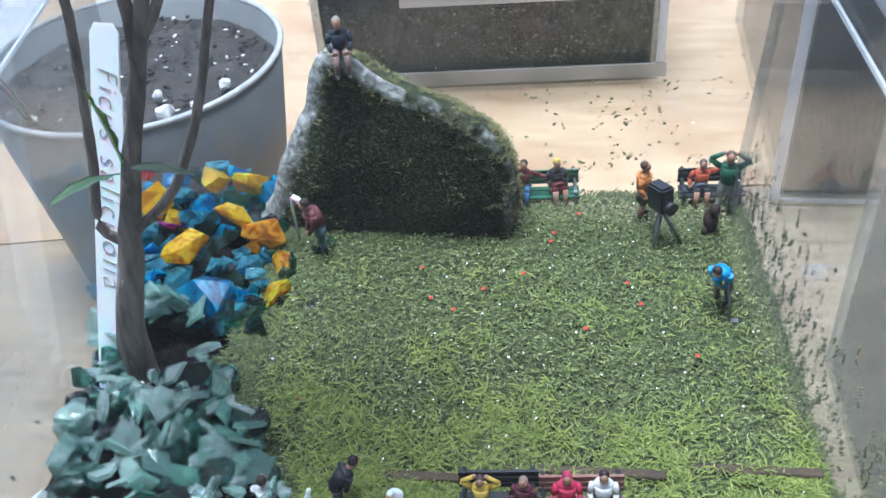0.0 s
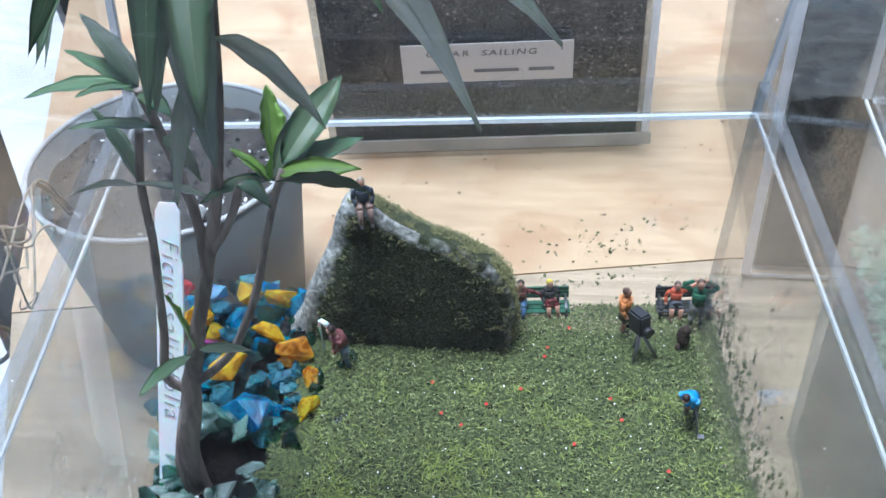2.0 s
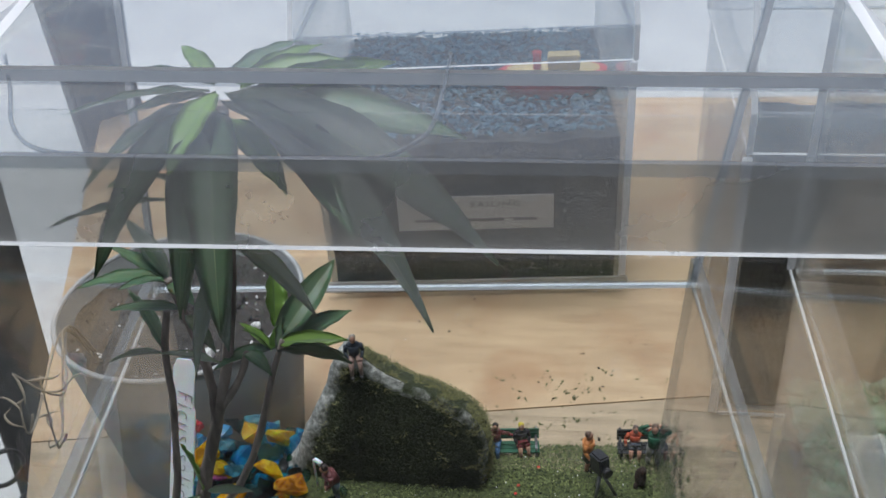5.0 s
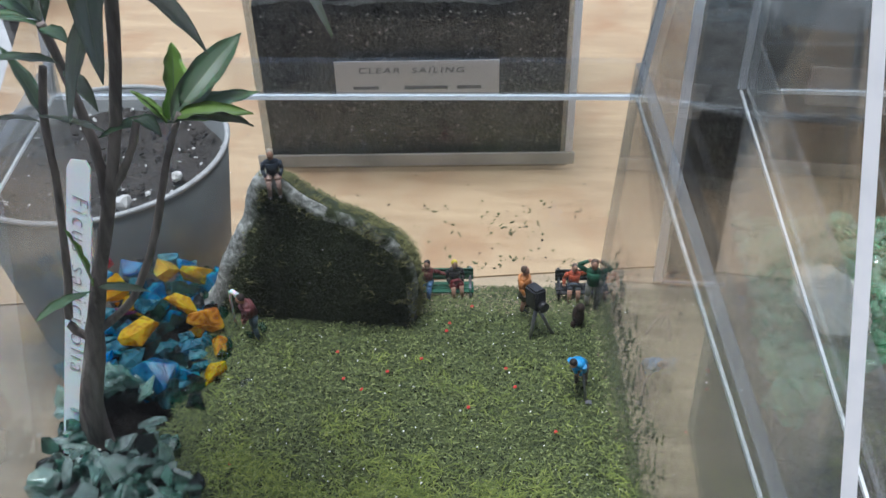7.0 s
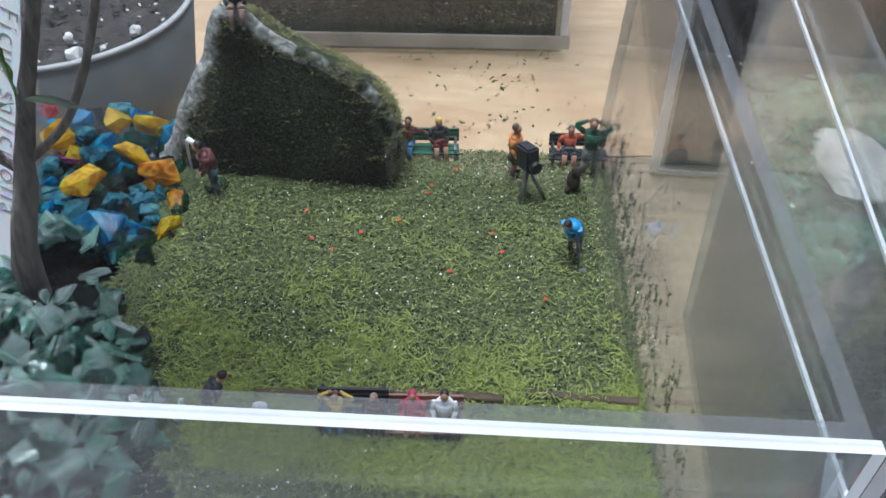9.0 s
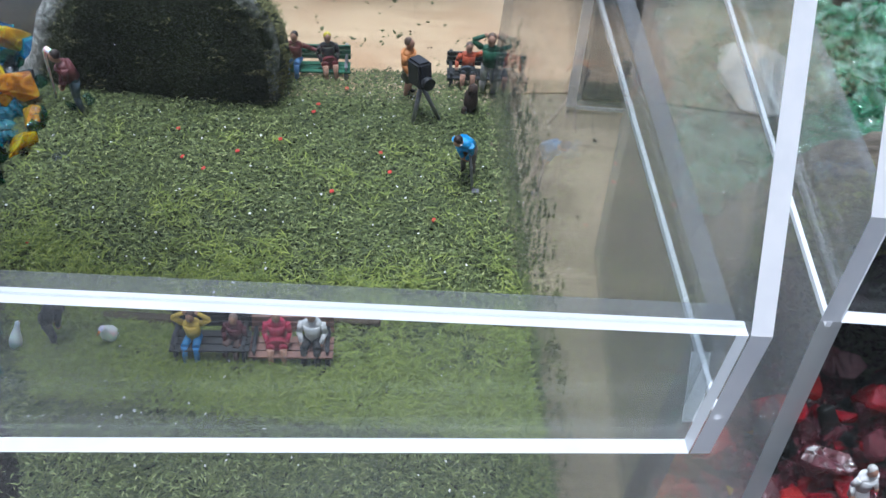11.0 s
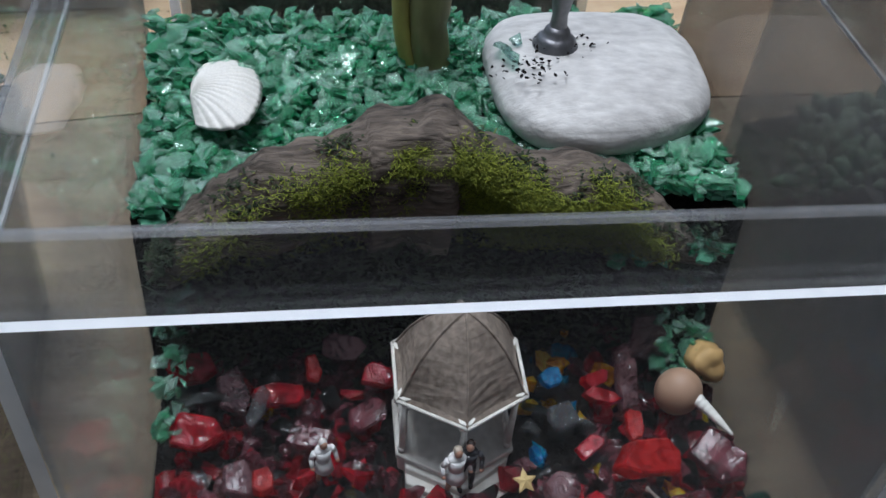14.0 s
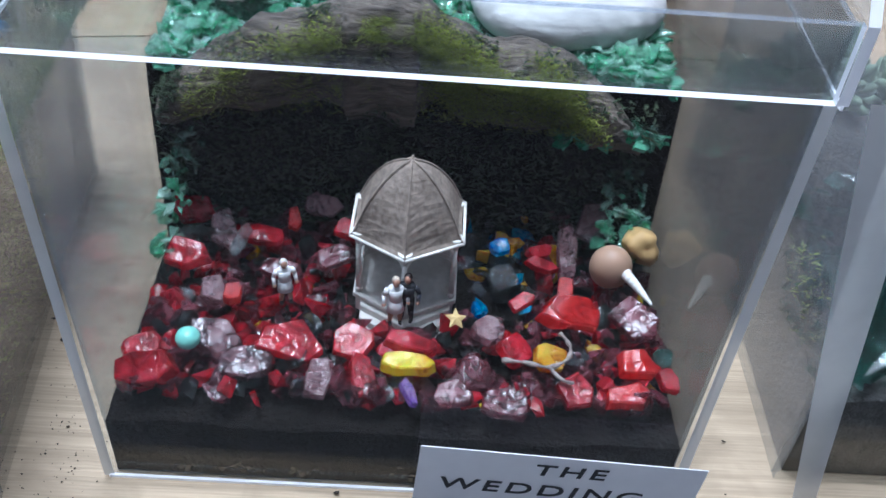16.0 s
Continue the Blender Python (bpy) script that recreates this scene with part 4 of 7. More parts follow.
tree = thing("young_tree", "young fig tree with slim dark stems and narrow drooping green leaves", "tree")
STEMS = [
    [(-0.090, 0.2135, 0.100), (-0.088, 0.2135, 0.124), (-0.081, 0.215, 0.150), (-0.077, 0.215, 0.165), (-0.068, 0.215, 0.192), (-0.058, 0.215, 0.220), (-0.049, 0.215, 0.250), (-0.042, 0.215, 0.285), (-0.034, 0.213, 0.334)],
    [(-0.078, 0.215, 0.158), (-0.085, 0.2145, 0.166), (-0.081, 0.215, 0.185), (-0.077, 0.215, 0.206), (-0.0735, 0.215, 0.226), (-0.0715, 0.215, 0.245), (-0.067, 0.215, 0.262)],
    [(-0.077, 0.215, 0.162), (-0.063, 0.2155, 0.175), (-0.054, 0.216, 0.190), (-0.047, 0.216, 0.206), (-0.0405, 0.217, 0.226), (-0.0375, 0.221, 0.236), (-0.0350, 0.225, 0.243)],
    [(-0.060, 0.215, 0.216), (-0.059, 0.2155, 0.232), (-0.060, 0.216, 0.246), (-0.0615, 0.2145, 0.264), (-0.0625, 0.2125, 0.276)],
    [(-0.0735, 0.2145, 0.172), (-0.0700, 0.209, 0.184), (-0.0650, 0.2025, 0.194)],
    [(-0.0570, 0.215, 0.221), (-0.0515, 0.2145, 0.229), (-0.0465, 0.214, 0.238), (-0.0430, 0.213, 0.247)],
]
for pts, r0, r1 in zip(STEMS, (0.0070, 0.0015, 0.0014, 0.0017, 0.0008, 0.0014), (0.0018, 0.0011, 0.0010, 0.0012, 0.0005, 0.0011)):
    sp = spline(pts, 26)
    bm = bm_new()
    base = r0
    tube(bm, sp, [max(r1, base * (1 - 0.9 * (i / 25) ** 0.45)) if r0 > 0.004 else base + (r1 - base) * i / 25 for i in range(26)], 12, wob=0.25)
    part("stem", bm, BARK, tree)
# (base, tip, kind, roll)
BROAD = [
    ((-0.0370, 0.223, 0.240), (-0.0255, 0.253, 0.252), 0, 20), ((-0.0360, 0.225, 0.241), (-0.0155, 0.247, 0.239), 0, 10), ((-0.0365, 0.222, 0.241), (-0.0060, 0.2076, 0.251), 0, -15),
    ((-0.0375, 0.224, 0.240), (-0.0530, 0.209, 0.246), 1, 0), ((-0.0530, 0.2135, 0.242), (-0.0690, 0.208, 0.252), 0, 10), ((-0.0350, 0.226, 0.244), (-0.0200, 0.254, 0.256), 0, 25),
    ((-0.0625, 0.2125, 0.275), (-0.0850, 0.2022, 0.2833), 1, 0), ((-0.0605, 0.2135, 0.264), (-0.0820, 0.2079, 0.268), 0, 5), ((-0.0625, 0.213, 0.276), (-0.0775, 0.227, 0.291), 0, 20),
    ((-0.0630, 0.213, 0.275), (-0.0830, 0.222, 0.283), 0, 15), ((-0.0705, 0.2145, 0.244), (-0.0785, 0.222, 0.267), 0, 40), ((-0.0620, 0.212, 0.275), (-0.0490, 0.199, 0.277), 0, 0),
    ((-0.0715, 0.2145, 0.244), (-0.0850, 0.206, 0.252), 1, 10), ((-0.0600, 0.213, 0.262), (-0.0480, 0.203, 0.256), 1, 0), ((-0.0630, 0.212, 0.277), (-0.0700, 0.197, 0.284), 0, 0),
    ((-0.0660, 0.2015, 0.192), (-0.0735, 0.180, 0.199), 0, 10), ((-0.0640, 0.2025, 0.193), (-0.0500, 0.209, 0.187), 0, 0), ((-0.0430, 0.213, 0.247), (-0.0310, 0.200, 0.252), 1, 0),
]
FRESH = [
    ((-0.0365, 0.224, 0.242), (-0.0125, 0.2242, 0.2425), 3, 25), ((-0.0430, 0.240, 0.236), (-0.0454, 0.258, 0.250), 4, 60), ((-0.0650, 0.2018, 0.194), (-0.0690, 0.2052, 0.2140), 4, 70),
    ((-0.0380, 0.221, 0.241), (-0.0430, 0.219, 0.255), 3, 20), ((-0.0370, 0.222, 0.242), (-0.0360, 0.218, 0.256), 3, 60), ((-0.0380, 0.222, 0.241), (-0.0470, 0.224, 0.252), 3, 0),
]
CROWN = [
    ((-0.034, 0.209, 0.334), (-0.0190, 0.1480, 0.3110), 1, 0), ((-0.032, 0.211, 0.338), (0.0396, 0.1803, 0.3068), 1, 10), ((-0.033, 0.210, 0.336), (0.0247, 0.1753, 0.3032), 2, -5),
    ((-0.035, 0.209, 0.335), (-0.0347, 0.1638, 0.3090), 2, 0), ((-0.036, 0.210, 0.335), (-0.0493, 0.1552, 0.3207), 1, 0), ((-0.040, 0.213, 0.290), (-0.0114, 0.1955, 0.2782), 1, 0),
    ((-0.036, 0.206, 0.326), (-0.0330, 0.1700, 0.2820), 1, 0), ((-0.037, 0.203, 0.318), (-0.0400, 0.1720, 0.2970), 1, 0), ((-0.040, 0.202, 0.330), (-0.0600, 0.1700, 0.3100), 1, 0),
    ((-0.038, 0.206, 0.322), (-0.0670, 0.1990, 0.3160), 0, 0), ((-0.050, 0.203, 0.310), (-0.0800, 0.1900, 0.3100), 0, 10), ((-0.020, 0.207, 0.328), (0.0090, 0.1720, 0.3190), 1, 0),
    ((-0.034, 0.211, 0.338), (-0.036, 0.176, 0.333), 3, 0), ((-0.041, 0.212, 0.285), (-0.0480, 0.186, 0.266), 2, 0), ((-0.036, 0.212, 0.336), (-0.067, 0.185, 0.307), 2, 0),
]
UPPER = [
    ((-0.030, 0.214, 0.336), (0.032, 0.204, 0.326), 0, 25), ((-0.028, 0.216, 0.334), (0.007, 0.226, 0.334), 3, 25), ((-0.030, 0.216, 0.338), (0.000, 0.222, 0.342), 3, 20),
    ((-0.036, 0.213, 0.334), (-0.068, 0.190, 0.322), 1, 0), ((-0.037, 0.214, 0.337), (-0.072, 0.200, 0.338), 0, 10),
    ((-0.037, 0.214, 0.336), (-0.062, 0.210, 0.332), 0, -10), ((-0.036, 0.216, 0.338), (-0.067, 0.222, 0.340), 0, 0), ((-0.033, 0.216, 0.338), (-0.020, 0.250, 0.338), 0, 0),
    ((-0.034, 0.215, 0.325), (-0.058, 0.240, 0.318), 1, 0), ((-0.032, 0.212, 0.330), (-0.012, 0.190, 0.320), 3, 0),
    ((-0.028, 0.216, 0.332), (0.005, 0.214, 0.344), 3, 30), ((-0.027, 0.218, 0.330), (0.012, 0.230, 0.337), 3, 30), ((-0.030, 0.217, 0.336), (-0.010, 0.236, 0.342), 3, 10),
    ((-0.036, 0.216, 0.338), (-0.050, 0.232, 0.344), 3, 0), ((-0.039, 0.215, 0.300), (-0.066, 0.226, 0.306), 0, 0),
]
for group, wide in ((BROAD, 1.4), (FRESH, 1.1), (CROWN, 0.95), (UPPER, 1.05)):
    for b, t, k, r in group:
        leaf(tree, b, t, k, r, wide)

stake = thing("plant_label", "white plastic plant label stuck upright in the soil", "label")
bm = bm_new()
prof = [(-0.0046, 0.0), (0.0046, 0.0), (0.0046, 0.094), (0.0038, 0.096), (0.0038, 0.112), (0.0020, 0.115), (-0.0032, 0.115), (-0.0046, 0.112)]
fr = [bm.verts.new((x, -0.0005, z)) for x, z in prof]
bk = [bm.verts.new((x, 0.0005, z)) for x, z in prof]
bm.faces.new(fr)
bm.faces.new(list(reversed(bk)))
for i in range(len(prof)):
    j = (i + 1) % len(prof)
    bm.faces.new((fr[j], fr[i], bk[i], bk[j]))
part("blade", bm, STAKE, stake)
lettering("writing", "Ficus salicifolia", 0.0086, paint("pencil", (0.34, 0.34, 0.37), rough=0.8, bump=0), stake, pose(0.0002, -0.0007, 0.0705, 90, 0, 0) @ pose(0, 0, 0, 0, 0, -90), 0.0001, 1.22, 0.35, 0.00020)
stake_up = Vector((0.0064, 0.0416, 0.0822)).normalized()
stake_side = Vector((1, 0.07, 0)) - stake_up * stake_up.dot(Vector((1, 0.07, 0)))
stake_side.normalize()
stake.matrix_world = Matrix.Translation((-0.0960, 0.2045, 0.103)) @ Matrix((stake_side, stake_up.cross(stake_side), stake_up)).transposed().to_4x4()


# ---- painted miniature figures: one plain mesh each ----
def figure(label, loc, heading, kind="stand", top=(0.3, 0.3, 0.3), low=(0.1, 0.1, 0.12), hair=(0.035, 0.022, 0.018), h=0.0255, arms=None, group="miniature figures in the park", skirt=False, bend=0.0):
    """A small doll of rounded limbs; heading turns it from facing -y. Heights are shares of h."""
    h *= 0.86 if kind == "sit" else 1.0
    mats = [SKIN, flat("top_paint", top), flat("trouser_paint", low), flat("hair_paint", hair), SHOE]
    bm = bm_new()
    hip = 0.50 if kind == "stand" else 0.30
    for s in (-1, 1):
        if kind == "stand":
            limb(bm, (s * 0.06, 0.02, hip), (s * 0.075, -0.01, 0.27), 0.068, 0.052, 2)
            limb(bm, (s * 0.075, -0.01, 0.27), (s * 0.085, 0.02, 0.03), 0.052, 0.036, 0 if skirt else 2)
            ball(bm, (s * 0.088, -0.025, 0.022), (0.036, 0.07, 0.03), 4)
        else:
            limb(bm, (s * 0.06, 0.03, hip), (s * 0.085, -0.22, hip + 0.02), 0.07, 0.055, 2)
            limb(bm, (s * 0.085, -0.22, hip + 0.02), (s * 0.09, -0.27, 0.03), 0.05, 0.035, 0 if skirt else 2)
            ball(bm, (s * 0.09, -0.31, 0.025), (0.036, 0.07, 0.03), 4)
    if skirt:
        limb(bm, (0, 0, hip + 0.02), (0, -0.02 if kind == "stand" else -0.16, hip - 0.16 if kind == "stand" else hip), 0.10, 0.15, 2, 12)
    up = Matrix.Rotation(bend, 4, "X")
    o = Vector((0, 0.02, hip))

    def at(x, y, z):
        return o + up @ Vector((x, y, z))

    ball(bm, at(0, 0, 0.02), (0.115, 0.085, 0.09), 2, m=up)
    limb(bm, at(0, 0, 0.02), at(0, -0.005, 0.28), 0.105, 0.125, 1, 12)
    ball(bm, at(0, -0.005, 0.27), (0.145, 0.085, 0.075), 1, m=up)
    limb(bm, at(0, -0.005, 0.30), at(0, -0.015, 0.38), 0.042, 0.04, 0)
    ball(bm, at(0, -0.025, 0.43), (0.062, 0.072, 0.085), 0, m=up)
    ball(bm, at(0, 0.0, 0.455), (0.069, 0.074, 0.075), 3, m=up)
    arms = arms or (((0.19, 0.01, 0.14), (0.20, -0.08, 0.0)), ((-0.19, 0.01, 0.14), (-0.20, -0.08, 0.0)))
    for (elbow, hand), s in zip(arms, (1, -1)):
        limb(bm, at(s * 0.135, 0, 0.275), at(*elbow), 0.048, 0.04, 1)
        limb(bm, at(*elbow), at(*hand), 0.039, 0.03, 1)
        ball(bm, at(*hand), 0.036, 0)
    bmesh.ops.transform(bm, matrix=Matrix.Scale(h, 4), verts=bm.verts)
    ob = part("figurine", bm, mats)
    ob.matrix_world = Matrix.Translation(loc) @ Matrix.Rotation(radians(heading), 4, "Z")
    return tagged(ob, label, "figurine", group)


def bench(label, x, y, z, heading, w, wood, iron):
    b = thing("park_bench", label, "bench", "miniature park benches")
    for i in range(3):
        bm = bm_new()
        box(bm, (-w / 2, -0.0075 + 0.0026 * i, 0.0068), (w / 2, -0.0053 + 0.0026 * i, 0.0076))
        part("seat_slat", bm, wood, b)
    for i in range(3):
        bm = bm_new()
        box(bm, (-w / 2, 0.0008 + 0.0004 * i, 0.0086 + 0.0025 * i), (w / 2, 0.0016 + 0.0004 * i, 0.0107 + 0.0025 * i))
        part("back_slat", bm, wood, b)
    for s in (-1, 1):
        bm = bm_new()
        x0 = s * (w / 2 - 0.0015)
        tube(bm, [(x0, -0.0072, 0), (x0, -0.0066, 0.0066), (x0, 0.0005, 0.0066), (x0, 0.0030, 0.0160)], [0.0007] * 4, 6)
        tube(bm, [(x0, 0.0025, 0), (x0, 0.0006, 0.0066)], [0.0007] * 2, 6)
        tube(bm, [(x0, -0.0066, 0.0066), (x0, -0.0068, 0.0098), (x0, 0.0012, 0.0104)], [0.0006] * 3, 6)
        part("end_frame", bm, iron, b)
    b.matrix_world = Matrix.Translation((x, y, z)) @ Matrix.Rotation(radians(heading), 4, "Z") @ Matrix.Diagonal((1, 1, 0.74, 1))
    return b


def gz(x, y):
    return ground1(x, y) + 0.0012


GREENWOOD = flat("green_bench_paint", (0.02, 0.13, 0.07))
BROWNWOOD = flat("brown_bench_wood", (0.30, 0.15, 0.11))
bench("dark green miniature park bench on the turf", 0.0340, 0.3155, gz(0.036, 0) - 0.0030, 4, 0.0255, GREENWOOD, PEWTER)
bench("black miniature park bench beside the clear wall", 0.0955, 0.3195, gz(0.096, 0) - 0.0012, 4, 0.0235, BLACK, BLACK)
bench("black miniature park bench at the front edge", 0.0255, 0.1735, gz(0.0255, 0), 4, 0.021, BLACK, BLACK)
bench("brown wooden miniature park bench at the front edge", 0.0468, 0.1748, gz(0.0475, 0) - 0.001, 4, 0.0225, BROWNWOOD, BLACK)
SIT = ((0.17, -0.04, 0.14), (0.12, -0.15, 0.02)), ((-0.17, -0.04, 0.14), (-0.12, -0.15, 0.02))
WIDE = ((0.26, 0.06, 0.2), (0.40, 0.06, 0.16)), ((-0.2, 0.0, 0.12), (-0.24, -0.1, 0.0))
HEADHOLD = ((0.27, 0.0, 0.38), (0.09, 0.04, 0.46)), ((-0.27, 0.0, 0.38), (-0.09, 0.04, 0.46))
RAISED = ((0.27, 0.0, 0.34), (0.36, -0.02, 0.50)), ((-0.2, -0.02, 0.15), (-0.2, -0.12, 0.05))
DOWN = ((0.12, -0.08, 0.12), (0.03, -0.2, -0.02)), ((-0.12, -0.08, 0.12), (-0.03, -0.2, -0.02))
figure("seated miniature figure in a dark red jacket on the green bench", (0.0262, 0.3125, gz(0.0275, 0) - 0.0020), -8, "sit", (0.16, 0.03, 0.03), (0.10, 0.22, 0.42), arms=WIDE)
figure("seated miniature figure with yellow hair on the green bench", (0.0385, 0.3135, gz(0.0395, 0) - 0.0015), 18, "sit", (0.02, 0.015, 0.02), (0.20, 0.02, 0.03), (0.75, 0.60, 0.05), arms=SIT, skirt=True)
figure("seated miniature figure in an orange top raising an arm", (0.0920, 0.3165, gz(0.091, 0) - 0.0010), 0, "sit", (0.55, 0.10, 0.04), (0.10, 0.11, 0.13), (0.16, 0.11, 0.09), arms=RAISED, skirt=True)
figure("standing miniature figure in a green sweater and grey trousers", (0.0998, 0.3085, gz(0.1035, 0)), -6, "stand", (0.03, 0.13, 0.07), (0.42, 0.40, 0.36), (0.16, 0.10, 0.07), arms=HEADHOLD, h=0.026)
figure("standing miniature figure in an orange top beside a tripod", (0.0700, 0.3035, gz(0.069, 0)), 75, "stand", (0.62, 0.24, 0.07), (0.11, 0.10, 0.06), (0.16, 0.10, 0.07), skirt=True, h=0.0235)
figure("bent miniature figure in a bright blue top with a club", (0.0932, 0.2590, gz(0.0905, 0)), -32, "stand", (0.03, 0.32, 0.66), (0.125, 0.105, 0.08), arms=DOWN, bend=0.85, h=0.0235)
figure("miniature figure in a dark red shirt working beside the boulder", (-0.0435, 0.2735, gz(-0.0465, 0) - 0.001), -60, "stand", (0.16, 0.05, 0.05), (0.09, 0.13, 0.15), arms=DOWN, bend=0.35, h=0.025)
figure("miniature climber in a dark top on the crest of the boulder", (-0.0320, 0.2950, 0.1690), 15, "sit", (0.025, 0.035, 0.05), (0.30, 0.20, 0.16), (0.40, 0.35, 0.27), arms=SIT, h=0.026)
figure("miniature figure in a white shirt at the front edge", (-0.0365, 0.1685, gz(-0.037, 0) - 0.0060), 180, "sit", (0.75, 0.74, 0.72), (0.30, 0.28, 0.27), arms=SIT, h=0.024)
figure("miniature figure in a dark coat at the front edge", (-0.0170, 0.1690, gz(-0.0175, 0) - 0.002), 125, "stand", (0.025, 0.025, 0.03), (0.04, 0.04, 0.045), bend=0.75, arms=DOWN, h=0.0205)
figure("miniature figure in a yellow jacket on the black bench", (0.0210, 0.1705, gz(0.021, 0)), 0, "sit", (0.72, 0.50, 0.08), (0.06, 0.25, 0.52), (0.10, 0.06, 0.05), arms=HEADHOLD, h=0.0212)
figure("miniature figure in a dark red shirt on the black bench", (0.0320, 0.1715, gz(0.032, 0)), -10, "sit", (0.12, 0.03, 0.04), (0.13, 0.08, 0.07), (0.35, 0.24, 0.19), arms=SIT, h=0.0205)
figure("miniature figure in a red dress on the brown bench", (0.0432, 0.1725, gz(0.043, 0)), 6, "sit", (0.55, 0.03, 0.09), (0.50, 0.03, 0.08), (0.50, 0.04, 0.10), arms=SIT, skirt=True, h=0.0232)
figure("seated miniature figure in a white shirt and black trousers", (0.0525, 0.1735, gz(0.052, 0)), 0, "sit", (0.78, 0.77, 0.75), (0.03, 0.03, 0.03), arms=SIT, h=0.0238)


def tripod(x, y):
    z = gz(x, y)
    t = thing("miniature_camera", "black miniature film camera on a grey tripod", "camera")
    for a in (200, 320, 80):
        bm = bm_new()
        limb(bm, (0, 0, 0.0140), (0.0062 * math.cos(radians(a)), 0.0062 * math.sin(radians(a)), 0), 0.0009, 0.0007, 0, 6)
        part("leg", bm, PEWTER, t, "grey leg")
    bm = bm_new()
    box(bm, (-0.0028, -0.0038, 0.0135), (0.0028, 0.0046, 0.0235))
    bmesh.ops.bevel(bm, geom=bm.edges[:], offset=0.0008, segments=2, affect="EDGES")
    part("body", bm, BLACK, t)
    bm = bm_new()
    limb(bm, (0, -0.003, 0.0165), (0, -0.0060, 0.0160), 0.0020, 0.0024, 0, 14)
    part("lens_hood", bm, BLACK, t)
    t.matrix_world = Matrix.Translation((x, y, z)) @ Euler((radians(-8), 0, radians(35))).to_matrix().to_4x4()


tripod(0.0762, 0.2885)
bm = bm_new()
ball(bm, (0, 0, 0.005), (0.0028, 0.004, 0.005))
ball(bm, (0.0005, -0.0015, 0.0105), (0.0020, 0.0022, 0.0024))
ball(bm, (-0.0022, -0.003, 0.002), (0.0012, 0.0015, 0.002))
ob = part("camera_bag", bm, paint("dark_brown_cloth", (0.05, 0.03, 0.02), (0.02, 0.014, 0.01), 700, 0.8))
ob.location = (0.0935, 0.2965, gz(0.0935, 0))
tagged(ob, "small dark brown bag standing on the turf", "bag")
bm = bm_new()
tube(bm, [(0, 0, 0), (-0.0008, 0.0022, 0.006), (-0.0016, 0.0046, 0.012)], [0.00050] * 3, 6)
box(bm, (-0.0002, -0.0022, -0.0003), (0.0022, -0.0002, 0.0008))
ob = part("golf_club", bm, PEWTER)
ob.location = (0.0952, 0.2505, gz(0.0925, 0))
tagged(ob, "thin silvery miniature club held to the turf", "club")
lamp = thing("miniature_lamp_post", "small white miniature lamp post beside the boulder", "lamp post")
bm = bm_new()
tube(bm, [(0, 0, 0), (0, 0, 0.016), (0.0003, 0, 0.0195), (0.002, -0.001, 0.0205)], [0.0006] * 4, 8)
part("post", bm, STAKE, lamp)
bm = bm_new()
limb(bm, (0.001, -0.0005, 0.0206), (0.0042, -0.002, 0.0190), 0.0009, 0.0013, 0, 10)
part("lamp_head", bm, STAKE, lamp)
lamp.location = (-0.0535, 0.2790, gz(-0.0565, 0) - 0.001)


def white_bird(x, y, heading, tall, wide, lean, label):
    """An upright bird: a plump tapered body, a small head and a short beak."""
    bm = bm_new()
    tube(bm, spline([(0, 0.0005, 0), (0, 0.0010, 0.25 * tall), (0, 0.0004, 0.5 * tall), (0, -0.0004, 0.72 * tall), (0, -0.0008, 0.86 * tall)], 14),
         [wide * r for r in (0.30, 0.66, 0.88, 0.98, 1.0, 0.98, 0.92, 0.82, 0.68, 0.55, 0.46, 0.42, 0.40, 0.34)], 12, wob=0.06)
    ball(bm, (0, -0.0010, 0.88 * tall), (0.42 * wide, 0.50 * wide, 0.11 * tall))
    limb(bm, (0, -0.0010 - 0.4 * wide, 0.88 * tall), (0, -0.0010 - 0.95 * wide, 0.84 * tall), 0.16 * wide, 0.05 * wide, 1, 6)
    limb(bm, (0, 0.6 * wide, 0.34 * tall), (0, 1.25 * wide, 0.16 * tall), 0.40 * wide, 0.08 * wide, 0, 8)
    for f in bm.faces:
        f.smooth = True
    ob = part("bird_ornament", bm, [STAKE, flat("orange_beak", (0.7, 0.22, 0.03))])
    ob.matrix_world = Matrix.Translation((x, y, gz(x, y))) @ Matrix.Rotation(radians(heading), 4, "Z") @ Matrix.Rotation(radians(lean), 4, "Y")
    tagged(ob, label, "ornament", "white bird ornaments")


white_bird(-0.0500, 0.1640, 40, 0.0105, 0.0034, -24, "plump white miniature bird ornament on green glass")
white_bird(-0.0252, 0.1665, 170, 0.0088, 0.0017, -8, "slim white miniature bird ornament standing on the turf")
white_bird(-0.0025, 0.1705, -20, 0.0072, 0.0024, 0, "small white miniature bird ornament with an orange beak")


# ---- grey pot behind the park ----
def lathe(bm, prof, seg=48, mat_index=0):
    rings = []
    for r, z in prof:
        rings.append([bm.verts.new((r * math.cos(2 * math.pi * k / seg), r * math.sin(2 * math.pi * k / seg), z)) for k in range(seg)])
    for a, b in zip(rings, rings[1:]):
        for k in range(seg):
            f = bm.faces.new((a[k], a[(k + 1) % seg], b[(k + 1) % seg], b[k]))
            f.smooth, f.material_index = True, mat_index


